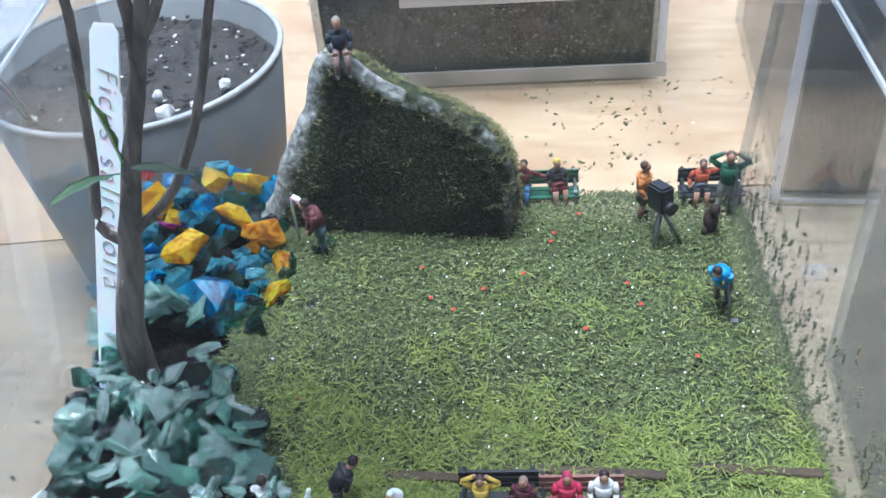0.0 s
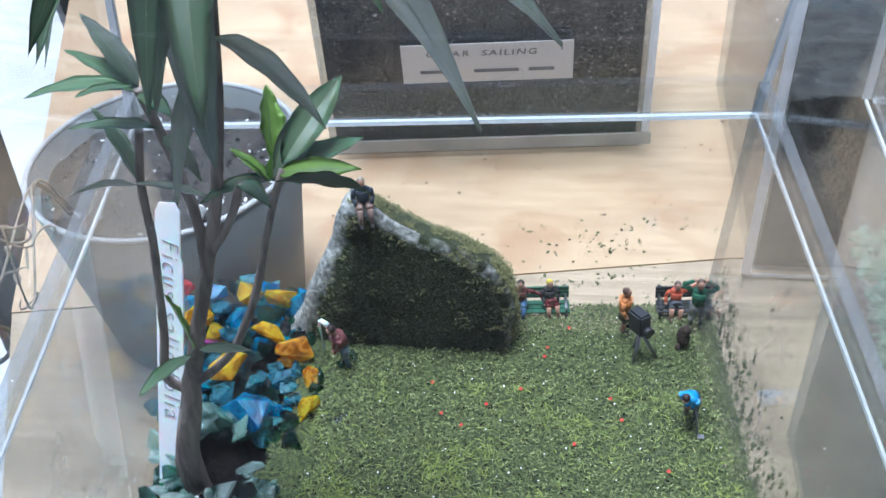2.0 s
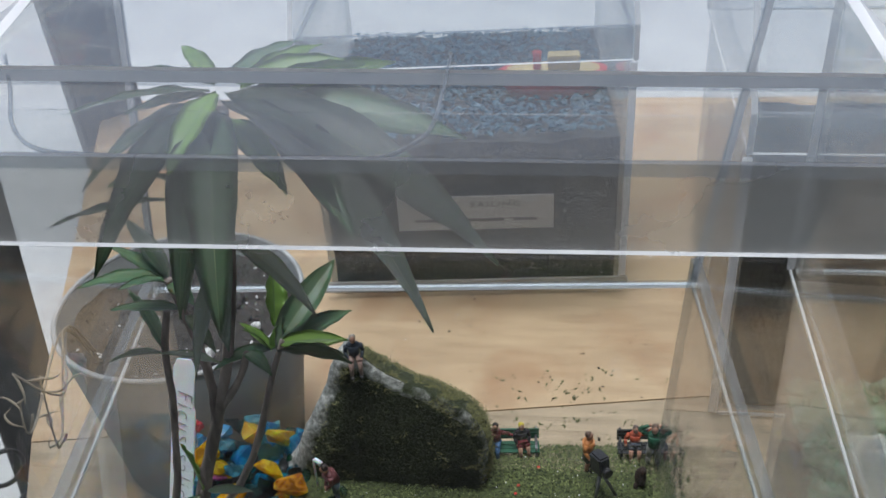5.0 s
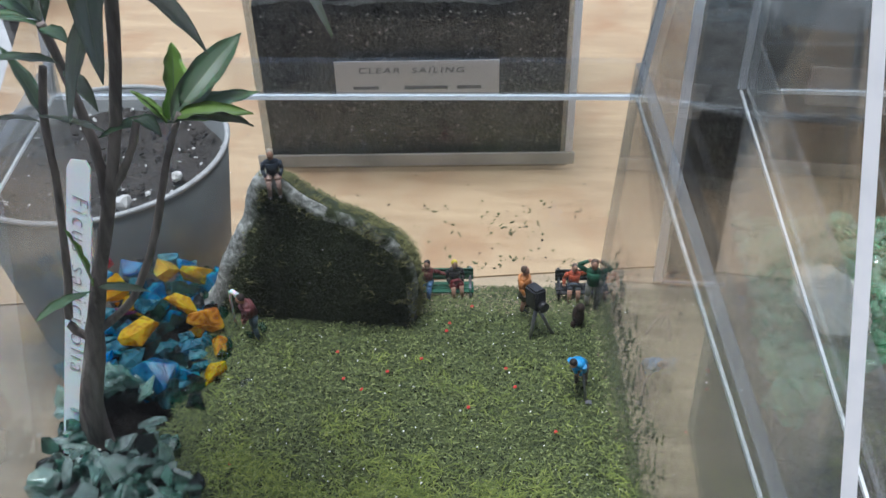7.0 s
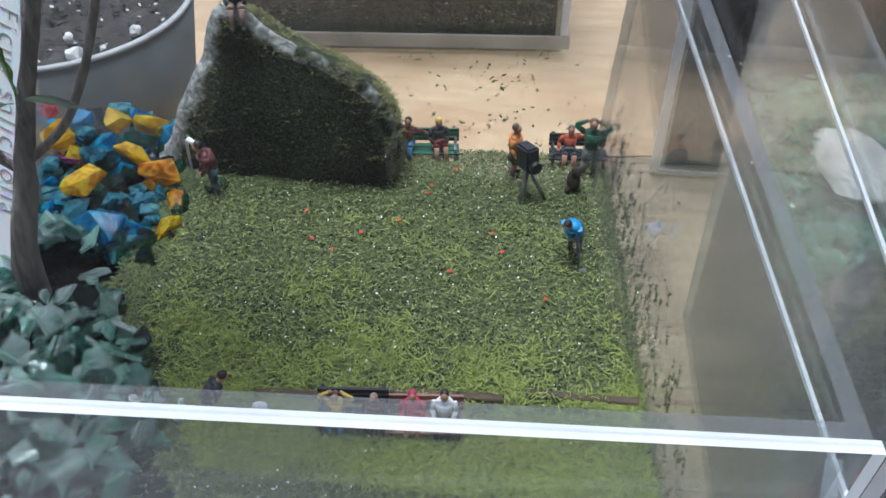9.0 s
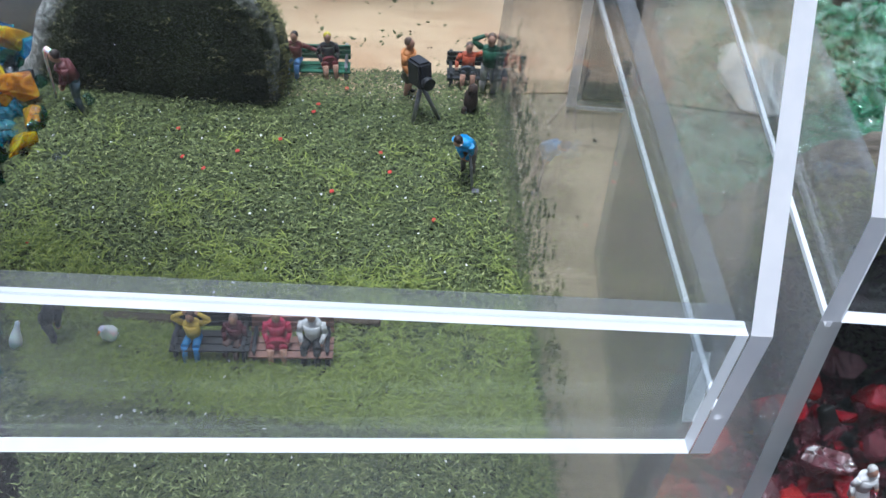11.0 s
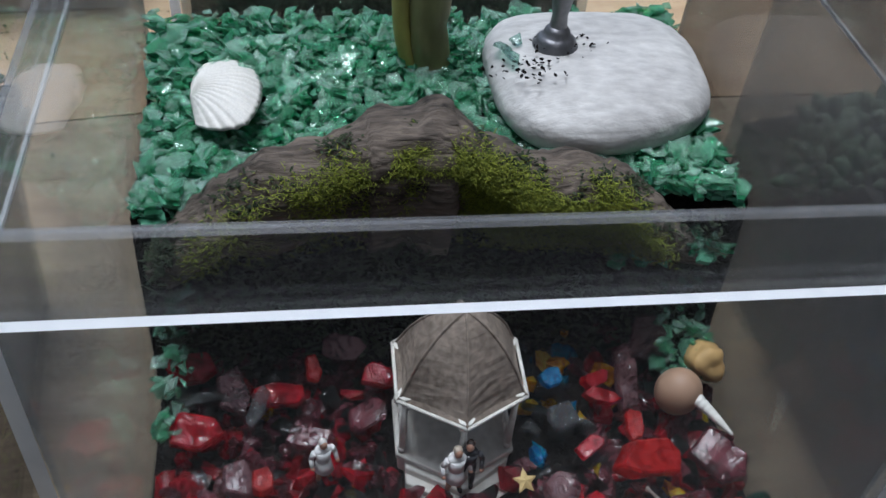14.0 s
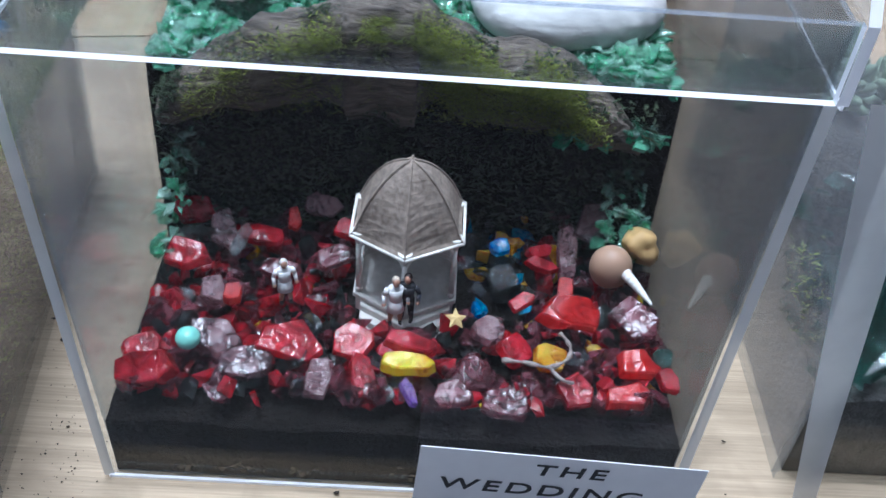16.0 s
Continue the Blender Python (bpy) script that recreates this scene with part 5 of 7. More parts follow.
pot = thing("plant_pot", "dark grey plastic plant pot filled with gritty soil", "pot", m=pose(-0.168, 0.414, 0.0))
bm = bm_new()
lathe(bm, [(0.001, 0.0), (0.058, 0.0), (0.0725, 0.111), (0.0705, 0.1115), (0.056, 0.004)])
part("body", bm, POT, pot)
bm = bm_new()
lathe(bm, [(0.0708, 0.1118), (0.0734, 0.1116), (0.0738, 0.1124), (0.0732, 0.1134), (0.0710, 0.1134), (0.0708, 0.1118)])
part("rim", bm, RIM, pot, "worn pale rim")
bm = bm_new()
lathe(bm, [(0.0703, 0.098)] + [(0.0703 * (1 - i / 14), 0.098 + 0.003 * noise.noise((i * 0.7, 0, 0))) for i in range(1, 15)], 56)
for v in bm.verts:
    v.co.z += 0.0035 * noise.noise(v.co * 90) + 0.002 * noise.noise(v.co * 260)
part("soil", bm, POTSOIL, pot, "dark gritty soil")
rng = np.random.default_rng(31)
sp = [(-0.168 + r * math.cos(a), 0.414 + r * math.sin(a), 0.1005) for r, a in zip(0.068 * np.sqrt(rng.uniform(0, 1, 75)), rng.uniform(0, 6.28, 75))]
flecks("pot_perlite", sp, 0.003, PERLITE, "white perlite grains on the soil of the pot", "perlite")
flecks("pot_bark", [(x, y, z - 0.0005) for x, y, z in [(-0.168 + r * math.cos(a), 0.414 + r * math.sin(a), 0.101) for r, a in zip(0.067 * np.sqrt(rng.uniform(0, 1, 240)), rng.uniform(0, 6.28, 240))]], 0.004, POTSOIL, "crumbs of dark bark on the soil of the pot", "bark")
for k, (x, y, s) in enumerate(((-0.140, 0.376, 0.009), (-0.120, 0.402, 0.006), (-0.150, 0.392, 0.005))):
    bm = bm_new()
    vs = bmesh.ops.create_icosphere(bm, subdivisions=2, radius=s * 0.5)["verts"]
    for v in vs:
        v.co += v.co.normalized() * s * 0.22 * noise.noise(v.co * 420 + Vector((k, 0, 0)))
    ob = part("white_pebble", bm, PERLITE)
    ob.location = (x, y, 0.103)
    tagged(ob, "rough white lump lying on the potting soil", "pebble", "white lumps in the pot")


# ---- the lake case, the soil case and the green glass case ----
def fill(m, h, label, hole=None, material=SOIL):
    return lumpy_block("soil_bed", -0.1075, 0.1075, -0.1035, 0.1035, (lambda x, y: h) if hole is None else hole, material, m, label, "soil")


fill(M3, 0.128, "grey soil packed against the clear front of the case", material=SOILBACK)
fill(M4, 0.118, "dark soil packed in the clear case", material=SOILBACK)


def stepped(x, y):
    t = min(1.0, max(0.0, (y + 0.045) / 0.025))
    back = min(1.0, max(0.0, (y - 0.005) / 0.03))
    return 0.046 + (0.112 - 0.046) * t * t * (3 - 2 * t) - 0.036 * back


fill(M5, 0.0, "dark gritty soil stepping up to a terrace in the clear case", stepped, SOILBACK)
GRAVEL = paint("blue_gravel", (0.02, 0.06, 0.10), (0.10, 0.20, 0.26), 200, 0.5, island=0.7)
rng = np.random.default_rng(41)
flecks("blue_gravel", [(rng.uniform(-0.104, 0.104), rng.uniform(-0.1, 0.1), 0.130 + rng.uniform(0, 0.005)) for _ in range(2600)], 0.0058, GRAVEL, "dark blue gravel lying as a lake", "gravel", M3)
boat = thing("toy_boat", "red wooden toy boat with a cream deck on blue gravel", "boat")
REDPAINT, CREAM = flat("red_boat_paint", (0.55, 0.04, 0.03), 0.35), flat("cream_deck", (0.62, 0.48, 0.22))


def hull(scale, z0, z1, flare, mt, name, parent):
    bm = bm_new()
    out = []
    for z, f in ((z0, flare), (z1, 1.0)):
        ring = []
        for k in range(40):
            a = 2 * math.pi * k / 40
            c, s = math.cos(a), math.sin(a)
            ring.append(bm.verts.new((0.041 * scale * f * math.copysign(abs(c) ** 0.8, c), 0.015 * scale * f * math.copysign(abs(s) ** 0.9, s), z)))
        out.append(ring)
    for k in range(40):
        bm.faces.new((out[0][k], out[0][(k + 1) % 40], out[1][(k + 1) % 40], out[1][k])).smooth = True
    bm.faces.new(list(reversed(out[0])))
    bm.faces.new(out[1])
    return part(name, bm, mt, parent)


hull(1.0, 0.0, 0.014, 0.82, REDPAINT, "hull", boat)
hull(0.99, 0.0142, 0.0152, 1.0, CREAM, "stripe", boat)
hull(1.0, 0.0153, 0.020, 0.99, REDPAINT, "bulwark", boat)
hull(0.86, 0.0201, 0.0207, 1.0, CREAM, "deck", boat)
bm = bm_new()
box(bm, (-0.004, -0.006, 0.0207), (0.020, 0.006, 0.032))
bmesh.ops.bevel(bm, geom=bm.edges[:], offset=0.001, segments=2, affect="EDGES")
part("cabin", bm, CREAM, boat)
bm = bm_new()
limb(bm, (-0.012, 0, 0.0207), (-0.012, 0, 0.034), 0.003, 0.0035, 0, 14)
part("funnel", bm, REDPAINT, boat)
boat.matrix_world = Matrix.Translation((0.048, 0.660, 0.131)) @ Matrix.Rotation(radians(3), 4, "Z")


FAINT = paint("faint_ink", (0.28, 0.29, 0.31), rough=0.8, bump=0)


def note(name, w, h, m, lines, label, bars=(), ink=INK):
    """A paper card with lettering; bars: (x, z, width, height) for what cannot be read."""
    card = thing(name, label, "label")
    bm = bm_new()
    box(bm, (-w / 2, -0.0004, -h / 2), (w / 2, 0.0, h / 2))
    paper = part("paper", bm, PAPER, card)
    for text, size, x, z in lines:
        lettering("writing", text, size, ink, paper, pose(x, -0.0006, z, 90, 0, 0) @ Matrix.Diagonal((1.45, 1, 1, 1)), 0.0001, 1.25, 0.12, size * -0.012)
    for x, z, bw, bh in bars:
        bm = bm_new()
        box(bm, (x - bw / 2, -0.0007, z - bh / 2), (x + bw / 2, -0.0004, z + bh / 2))
        part("ink_bar", bm, FAINT, paper)
    card.matrix_world = m
    return card


bm = bm_new()
box(bm, (-0.1170, -0.1132, 0.0045), (0.1170, -0.1118, 0.0150))
bmesh.ops.bevel(bm, geom=bm.edges[:], offset=0.0006, segments=2, affect="EDGES")
lake_case = bpy.data.objects["display_case.002"]
part("base_rim", bm, acrylic("base_rim_acrylic", 0.2, (0.85, 0.87, 0.88), 0.35), lake_case, "greyish moulded base rim")
for x0, x1 in ((0.1100, 0.1150),):
    bm = bm_new()
    box(bm, (x0, -0.1130, 0.0155), (x1, -0.1119, 0.1880))
    part("corner_bead", bm, CORNER, lake_case, "bright polished corner edge")
bm = bm_new()
box(bm, (-0.1170, -0.1150, 0.0020), (-0.1118, -0.1118, 0.1880))
bmesh.ops.bevel(bm, geom=bm.edges[:], offset=0.0006, segments=1, affect="EDGES")
part("corner_bead", bm, CORNER, bpy.data.objects["display_case.003"], "bright polished corner edge")
bm = bm_new()
box(bm, (-0.1118, -0.1148, 0.0012), (0.1118, -0.1136, 0.0032))
part("base_rim", bm, CORNER, bpy.data.objects["display_case.003"], "thin bright rim along the foot")
bm = bm_new()
bar = [bm.verts.new(M5.inverted() @ Vector(p)) for p in ((0.4310, 0.117, 0.001), (0.4405, 0.117, 0.001), (0.4120, 0.117, 0.188), (0.3935, 0.117, 0.188))]
bm.faces.new(bar)
bmesh.ops.solidify(bm, geom=bm.faces[:], thickness=0.0018)
FROSTED = acrylic("frosted_corner_acrylic", 0.18, (0.85, 0.87, 0.88), 0.60)
for s in (-1, 1):
    strip = bm_new()
    foot, head = s * 0.1112, s * 0.1144
    bar = [strip.verts.new(p) for p in ((foot - s * 0.0018, -0.1096, 0.0006), (foot + s * 0.0022, -0.1096, 0.0006), (head + s * 0.0022, -0.1048, 0.1880), (head - s * 0.0018, -0.1048, 0.1880))]
    strip.faces.new(bar)
    bmesh.ops.solidify(strip, geom=strip.faces[:], thickness=0.0012)
    part("corner_strip", strip, FROSTED, wedding_case, "pale frosted corner strip")
part("corner_strip", bm, FROSTED, bpy.data.objects["display_case.004"], "broad frosted corner strip")
rng = np.random.default_rng(43)
flecks("front_grit", [(rng.uniform(-0.106, 0.106), -0.1055, rng.uniform(0.018, 0.122)) for _ in range(900)], 0.0022, paint("grey_grit", (0.30, 0.28, 0.25), (0.08, 0.07, 0.06), 200, 0.9, island=0.8), "grey grit and roots pressed against the clear front", "grit", M3)
note("case_label", 0.114, 0.0285, pose(-0.0065, 0.5705, 0.0775, 0, 0, 4.0), [("CLEAR  SAILING", 0.0058, -0.004, 0.007)], "white paper label on the front of the lake case", ((-0.036, -0.006, 0.018, 0.0022), (0.006, -0.006, 0.030, 0.0024), (0.036, -0.006, 0.017, 0.0024)), FAINT)
note("case_label", 0.108, 0.034, pose(0.3315, 0.1072, 0.0190, 0, 0, -0.8) @ Matrix.Rotation(radians(3.0), 4, "Y"), [("THE", 0.0092, 0.003, 0.0085), ("WEDDING", 0.0098, -0.006, -0.0045)], "white paper label with black handwriting on the wedding case")
rng = np.random.default_rng(51)
sp = []
while len(sp) < 420:
    x, y = rng.uniform(-0.107, 0.0), rng.uniform(-0.100, -0.030)
    sp.append(M5 @ Vector((x, y, stepped(x, y) + rng.uniform(0.0, 0.016))))
shards("green_glass_chips", sp, 0.013, G_TEAL, "sea-green glass chips heaped in the low bed of the case", "glass chips", 0.8)
sp = [tuple(M5 @ Vector((-0.1072, rng.normal(-0.062, 0.012), rng.normal(0.068, 0.008)))) for _ in range(160)]
shards("green_glass_chips", [tuple(M5 @ Vector((-0.1050, rng.normal(-0.068, 0.013), rng.normal(0.064, 0.010)))) for _ in range(150)], 0.011, G_TEAL, "sea-green glass chips heaped against the clear wall", "glass chips", 0.8)
blades("wall_moss", sp, TUFT, "yellow-green moss pressed against the clear wall", "moss", (0.0015, 0.0045), 0.0004, 0.5)
flecks("wall_grit", [(-0.1079, rng.uniform(-0.03, 0.10), rng.uniform(0.01, 0.110)) for _ in range(1100)], 0.0024, paint("pale_grit", (0.34, 0.32, 0.28), (0.10, 0.09, 0.08), 200, 0.9, island=0.8), "pale grit and roots pressed against the clear wall", "grit", M5)


def succulent(x, y, z, size, seed):
    """A low rosette: whorls of short thick leaves."""
    r7 = random.Random(seed)
    plant = thing("succulent", "small grey-green leafy plant growing on the terrace", "plant", "leafy plants on the terrace")
    for k in range(26):
        a, up = k * 2.4 + r7.uniform(-0.2, 0.2), 0.15 + 1.15 * k / 26
        bm = bm_new()
        base = Vector((0, 0, size * 0.10 * k / 4))
        tip = base + Vector((math.cos(a) * math.cos(up), math.sin(a) * math.cos(up), math.sin(up))) * size * r7.uniform(0.7, 1.1)
        mid = base.lerp(tip, 0.6) + Vector((0, 0, size * 0.06))
        tube(bm, spline([base, mid, tip], 6), [size * q for q in (0.05, 0.11, 0.15, 0.16, 0.11, 0.02)], 7)
        part("leaf", bm, SUCC, plant)
    plant.matrix_world = Matrix.Translation((x, y, z)) @ Matrix.Rotation(r7.uniform(0, 6), 4, "Z")
    return plant


SUCC = paint("grey_green_leaf", (0.10, 0.17, 0.09), (0.30, 0.38, 0.26), 120, 0.55, bump=0.1, random=0.6)
for k, (x, y, q) in enumerate(((-0.090, 0.028, 0.020), (-0.070, 0.040, 0.024), (-0.094, 0.052, 0.022), (-0.062, 0.016, 0.020), (-0.082, 0.074, 0.024), (-0.045, 0.055, 0.022), (-0.092, 0.004, 0.016), (-0.058, 0.078, 0.022))):
    p = M5 @ Vector((x, y, stepped(x, y)))
    succulent(p.x, p.y, p.z, q, k)
sp = [(0.1060, rng.uniform(-0.112, 0.02), 0.100 - abs(rng.normal(0, 0.035))) for _ in range(5200)]
blades("side_moss", [tuple(M1 @ Vector(p)) for p in sp if p[2] > 0.006], TUFT, "yellowish moss and roots pressed against the clear side", "moss", (0.0015, 0.004), 0.0004, 0.5)


# ---- wedding garden ----
def bank_edge(x):
    return 0.241 - 0.40 * max(0.0, 0.2 - x) - 0.25 * max(0.0, x - 0.32) + 0.004 * noise.noise((x * 40, 0, 0))


def bank(x, y):
    """Low bed in front, a high terrace behind the log."""
    yy = y + 0.2235
    xx = x + 0.2695
    edge = bank_edge(xx)
    t = min(1, max(0, (yy - edge + 0.006) / 0.010))
    low = 0.031 + 0.02 * max(0, yy - 0.15)
    return low + (0.118 + 0.014 * max(0.0, (yy - 0.262) / 0.066) - low) * t * t * (3 - 2 * t)


wedding_soil = lumpy_block("soil_bed", -0.1090, 0.1090, -0.1018, 0.1035, bank, SOIL, M2, "dark soil bank with a low bed in front of a terrace", "soil", 60, 90, 0.003)
for v in wedding_soil.data.vertices:
    if v.co.y < -0.1017:
        v.co.y -= 0.0050 * (1 - v.co.z / 0.20)
rng = np.random.default_rng(88)
sp = [(c + rng.normal(0, s), -0.1069 + 0.00015 * i, 0.0035 + abs(rng.normal(0, 0.0030))) for c, s in ((-0.075, 0.008), (-0.060, 0.006), (-0.036, 0.006), (0.006, 0.005)) for i in range(26)]
flecks("dry_soil", sp, 0.0036, paint("dry_soil_crust", (0.16, 0.125, 0.085), (0.07, 0.055, 0.04), 300, 0.95, bump=0.5), "dry beige crusts of soil along the foot of the clear front", "soil crust", M2)
LOGM = paint("weathered_log", (0.18, 0.145, 0.115), (0.018, 0.015, 0.012), 330, 0.9, bump=1.0, stretch=(0.3, 1.4, 1.4))
crest = [(0.164, 0.224, 0.100), (0.175, 0.229, 0.107), (0.200, 0.236, 0.122), (0.228, 0.241, 0.130), (0.250, 0.243, 0.1345), (0.268, 0.243, 0.1345), (0.284, 0.241, 0.128), (0.300, 0.238, 0.120), (0.320, 0.236, 0.121), (0.334, 0.234, 0.115), (0.345, 0.230, 0.108), (0.365, 0.226, 0.095)]


def hang(p):
    """How far the rotten underside sags below a round section."""
    return max(1.0, (p.z - 0.094) / 0.0135)


bm = bm_new()
pts = spline(crest, 150)
seg = 44
rings = []
for i, p in enumerate(pts):
    r = (0.0122 + 0.004 * noise.noise((i * 0.07, 3, 0))) * min(1.0, 0.35 + i / 22, 0.35 + (149 - i) / 22) + (0.002 if 0.24 < p.x < 0.27 else 0)
    ring = []
    for k in range(seg):
        a = 2 * math.pi * k / seg
        v = Vector((0, math.cos(a) * r * 1.15, math.sin(a) * r * (1.0 if a < math.pi else hang(p))))
        q = p + v
        q += v.normalized() * (0.0026 * noise.fractal(q * 70, 1.0, 2.0, 4) + 0.0016 * noise.noise(Vector((q.x * 60, q.y * 420, q.z * 420))))
        ring.append(bm.verts.new(q))
    rings.append(ring)
for a, b in zip(rings, rings[1:]):
    for k in range(seg):
        bm.faces.new((a[k], b[k], b[(k + 1) % seg], a[(k + 1) % seg])).smooth = True
bm.faces.new(rings[0])
bm.faces.new(list(reversed(rings[-1])))
bmesh.ops.recalc_face_normals(bm, faces=bm.faces)
log = part("driftwood_log", bm, LOGM)
tagged(log, "weathered grey-brown driftwood holding back the green glass terrace", "log")
rng = np.random.default_rng(61)
sp = []
for _ in range(44000):
    i = int(rng.triangular(14, 84, 140))
    p = pts[i]
    a = rng.normal(3.08, 0.40)
    r = 0.0135
    patch = noise.noise((p.x * 60, a * 1.3, 9))
    if patch + rng.normal(0, 0.22) > -0.10:
        sp.append((p.x + rng.normal(0, 0.0012), p.y + math.cos(a) * r * 1.2, p.z + math.sin(a) * r * 1.05 * (1.0 if a < math.pi else hang(p))))
blades("log_moss", sp, MOSS, "bright green moss growing on the front of the log", "moss", (0.0010, 0.0032), 0.00015, 0.45)
sp = []
for _ in range(60):
    i, a0 = rng.integers(6, 140), rng.uniform(1.7, 2.8)
    for _ in range(26):
        p, a = pts[min(149, max(0, i + rng.integers(-2, 3)))], a0 + rng.normal(0, 0.12)
        sp.append((p.x + rng.normal(0, 0.0008), p.y + math.cos(a) * 0.0150, p.z + math.sin(a) * 0.0132))
blades("log_lichen", sp, DARKMOSS, "dark tufts of lichen along the top of the log", "moss", (0.0012, 0.0030), 0.0004, 0.6)
sp = []
for _ in range(5000):
    x, z = rng.uniform(0.165, 0.370), rng.uniform(0.035, 0.115)
    sp.append((x, bank_edge(x) - 0.006 + rng.uniform(-0.002, 0.001), z))
blades("bank_moss", sp, DARKMOSS, "dark moss hanging over the soil bank", "moss", (0.002, 0.005), 0.0005, 0.3)

GCHIP = paint("green_glass_chip", (0.03, 0.46, 0.20), (0.88, 1.0, 0.95), 120, 0.06, trans=0.74, bump=0.15, island=0.75, spec=0.7)
rng = np.random.default_rng(71)
sp = []
while len(sp) < 4900:
    x, y = rng.uniform(0.1625, 0.3755), rng.uniform(0.222, 0.3285)
    top = 0.122 + 0.016 * max(0.0, (y - 0.262) / 0.066) + 0.003 * noise.noise((x * 50, y * 50, 0))
    edge = bank_edge(x)
    if y > edge + 0.002:
        sp.append((x, y, top + rng.uniform(-0.002, 0.004)))
    elif x > 0.33 and y > 0.215:
        sp.append((x, y, 0.10 + rng.uniform(-0.002, 0.004)))


spill = []
for _ in range(60):
    y = rng.uniform(0.190, 0.232)
    spill.append((rng.uniform(0.1625, 0.170 + 0.25 * (y - 0.185)), y, 0.045 + 0.075 * ((y - 0.185) / 0.06) * rng.uniform(0.5, 1.0)))
for _ in range(110):
    y = rng.uniform(0.200, 0.240)
    spill.append((rng.uniform(0.352, 0.373), y, 0.048 + 0.065 * ((y - 0.200) / 0.048) * rng.uniform(0.5, 1.0)))


let_through(GCHIP, (0.55, 0.95, 0.75), 0.25)
GDEEP = paint("deep_green_glass", (0.006, 0.18, 0.075), (0.26, 0.66, 0.44), 120, 0.06, trans=0.35, bump=0.15, island=0.75, spec=0.7)
shards("green_glass_chips", spill, 0.0075, GCHIP, "green glass chips spilling down the corners of the bank", "glass chips", 0.8)
shards("green_glass_bed", [(x, y, z - 0.0035) for x, y, z in sp[:3400]], 0.0085, GDEEP, "deep green crushed glass under the paler chips", "glass chips", 0.5)
shards("green_glass_chips", sp[:2900], 0.0092, GCHIP, "heap of crushed green glass chips on the terrace", "glass chips", 0.42, 0.6)


def seashell(loc):
    """A half shell: the hinge at the origin, ribs fanning along +y."""
    bm = bm_new()
    nu, nv = 132, 20
    grid = []
    for i in range(nu + 1):
        deg = -86 + 172 * i / nu
        a = radians(deg)
        rib = abs(math.sin(max(-1.0, min(1.0, deg / 78)) * math.pi * 9.5)) ** 0.8
        rim = 1 + 0.12 * min(1.0, abs(deg) / 50) ** 2 - 0.52 * max(0.0, (abs(deg) - 50) / 36) ** 1.5 + 0.022 * rib
        side = max(0.0, 1 - abs(deg / 87) ** 2.6)
        row = []
        for j in range(nv + 1):
            r = 0.03 + 0.97 * j / nv
            dome = 0.62 * (1 - (abs(r - 0.38) / (0.40 if r < 0.38 else 0.63)) ** 2.2) ** 0.8 * side ** 0.6
            row.append(bm.verts.new((math.sin(a) * r * rim, math.cos(a) * r * rim, dome + 0.12 * rib * (0.2 + 0.8 * r) * side + 0.012 * math.sin(r * 34))))
        grid.append(row)
    for i in range(nu):
        for j in range(nv):
            bm.faces.new((grid[i][j], grid[i + 1][j], grid[i + 1][j + 1], grid[i][j + 1])).smooth = True
    bmesh.ops.recalc_face_normals(bm, faces=bm.faces)
    bmesh.ops.solidify(bm, geom=bm.faces[:], thickness=0.04)
    ob = part("seashell", bm, SHELLM)
    ob.matrix_world = loc
    return tagged(ob, "white ribbed seashell lying on crushed green glass", "shell")


seashell(Matrix.Translation((0.1780, 0.2830, 0.1290)) @ Euler((radians(6), radians(-4), radians(-84))).to_matrix().to_4x4() @ Matrix.Diagonal((0.0285, 0.0262, 0.0125, 1)))


def flat_stone():
    bm = bm_new()
    bmesh.ops.create_icosphere(bm, subdivisions=5, radius=1.0)
    for v in bm.verts:
        p = v.co.copy()
        x = math.copysign(abs(p.x) ** 0.62, p.x)
        y = math.copysign(abs(p.y) ** 0.62, p.y)
        z = math.copysign(abs(p.z) ** 0.85, p.z)
        v.co = Vector((x * 0.0440, y * 0.0400, z * 0.0125))
        v.co.y += 0.010 * max(0.0, x) * max(0.0, -y)
        v.co.x *= 1 + 0.03 * y
        v.co.z += 0.0010 * noise.noise(p * 2.1) + 0.0004 * noise.noise(p * 7)
    for f in bm.faces:
        f.smooth = True
    ob = part("flat_stone", bm, STONE)
    ob.matrix_world = Matrix.Translation((0.3345, 0.2885, 0.1325)) @ Euler((radians(5), radians(1), radians(1))).to_matrix().to_4x4()
    return tagged(ob, "broad pale grey flat stone with rounded corners", "stone")


flat_stone()
rng = np.random.default_rng(81)
sp = [(0.3015 + rng.normal(0, 0.007), 0.275 + rng.normal(0, 0.005), 0.1462) for _ in range(60)] + [(0.317 + rng.normal(0, 0.009), 0.291 + rng.normal(0, 0.004), 0.1466) for _ in range(45)]
flecks("stone_crumbs", sp, 0.0019, SOIL, "dark soil crumbs on the pale stone", "crumbs")
shards("stone_chips", [(0.296, 0.292, 0.1455), (0.302, 0.297, 0.1458), (0.298, 0.285, 0.1455)], 0.010, G_PALE, "green glass splinters lying on the pale stone", "glass chips", 0.15)
post = thing("pewter_post", "dark pewter miniature lamp post on the flat stone", "lamp post", m=pose(0.3165, 0.2945, 0.1440))
bm = bm_new()
lathe(bm, [(0.0001, 0), (0.0088, 0), (0.0090, 0.0016), (0.0078, 0.0026), (0.0078, 0.0036), (0.0062, 0.0052), (0.0052, 0.0056), (0.0050, 0.0074), (0.0036, 0.0092), (0.0001, 0.0096)], 32)
part("foot", bm, PEWTER, post)
bm = bm_new()
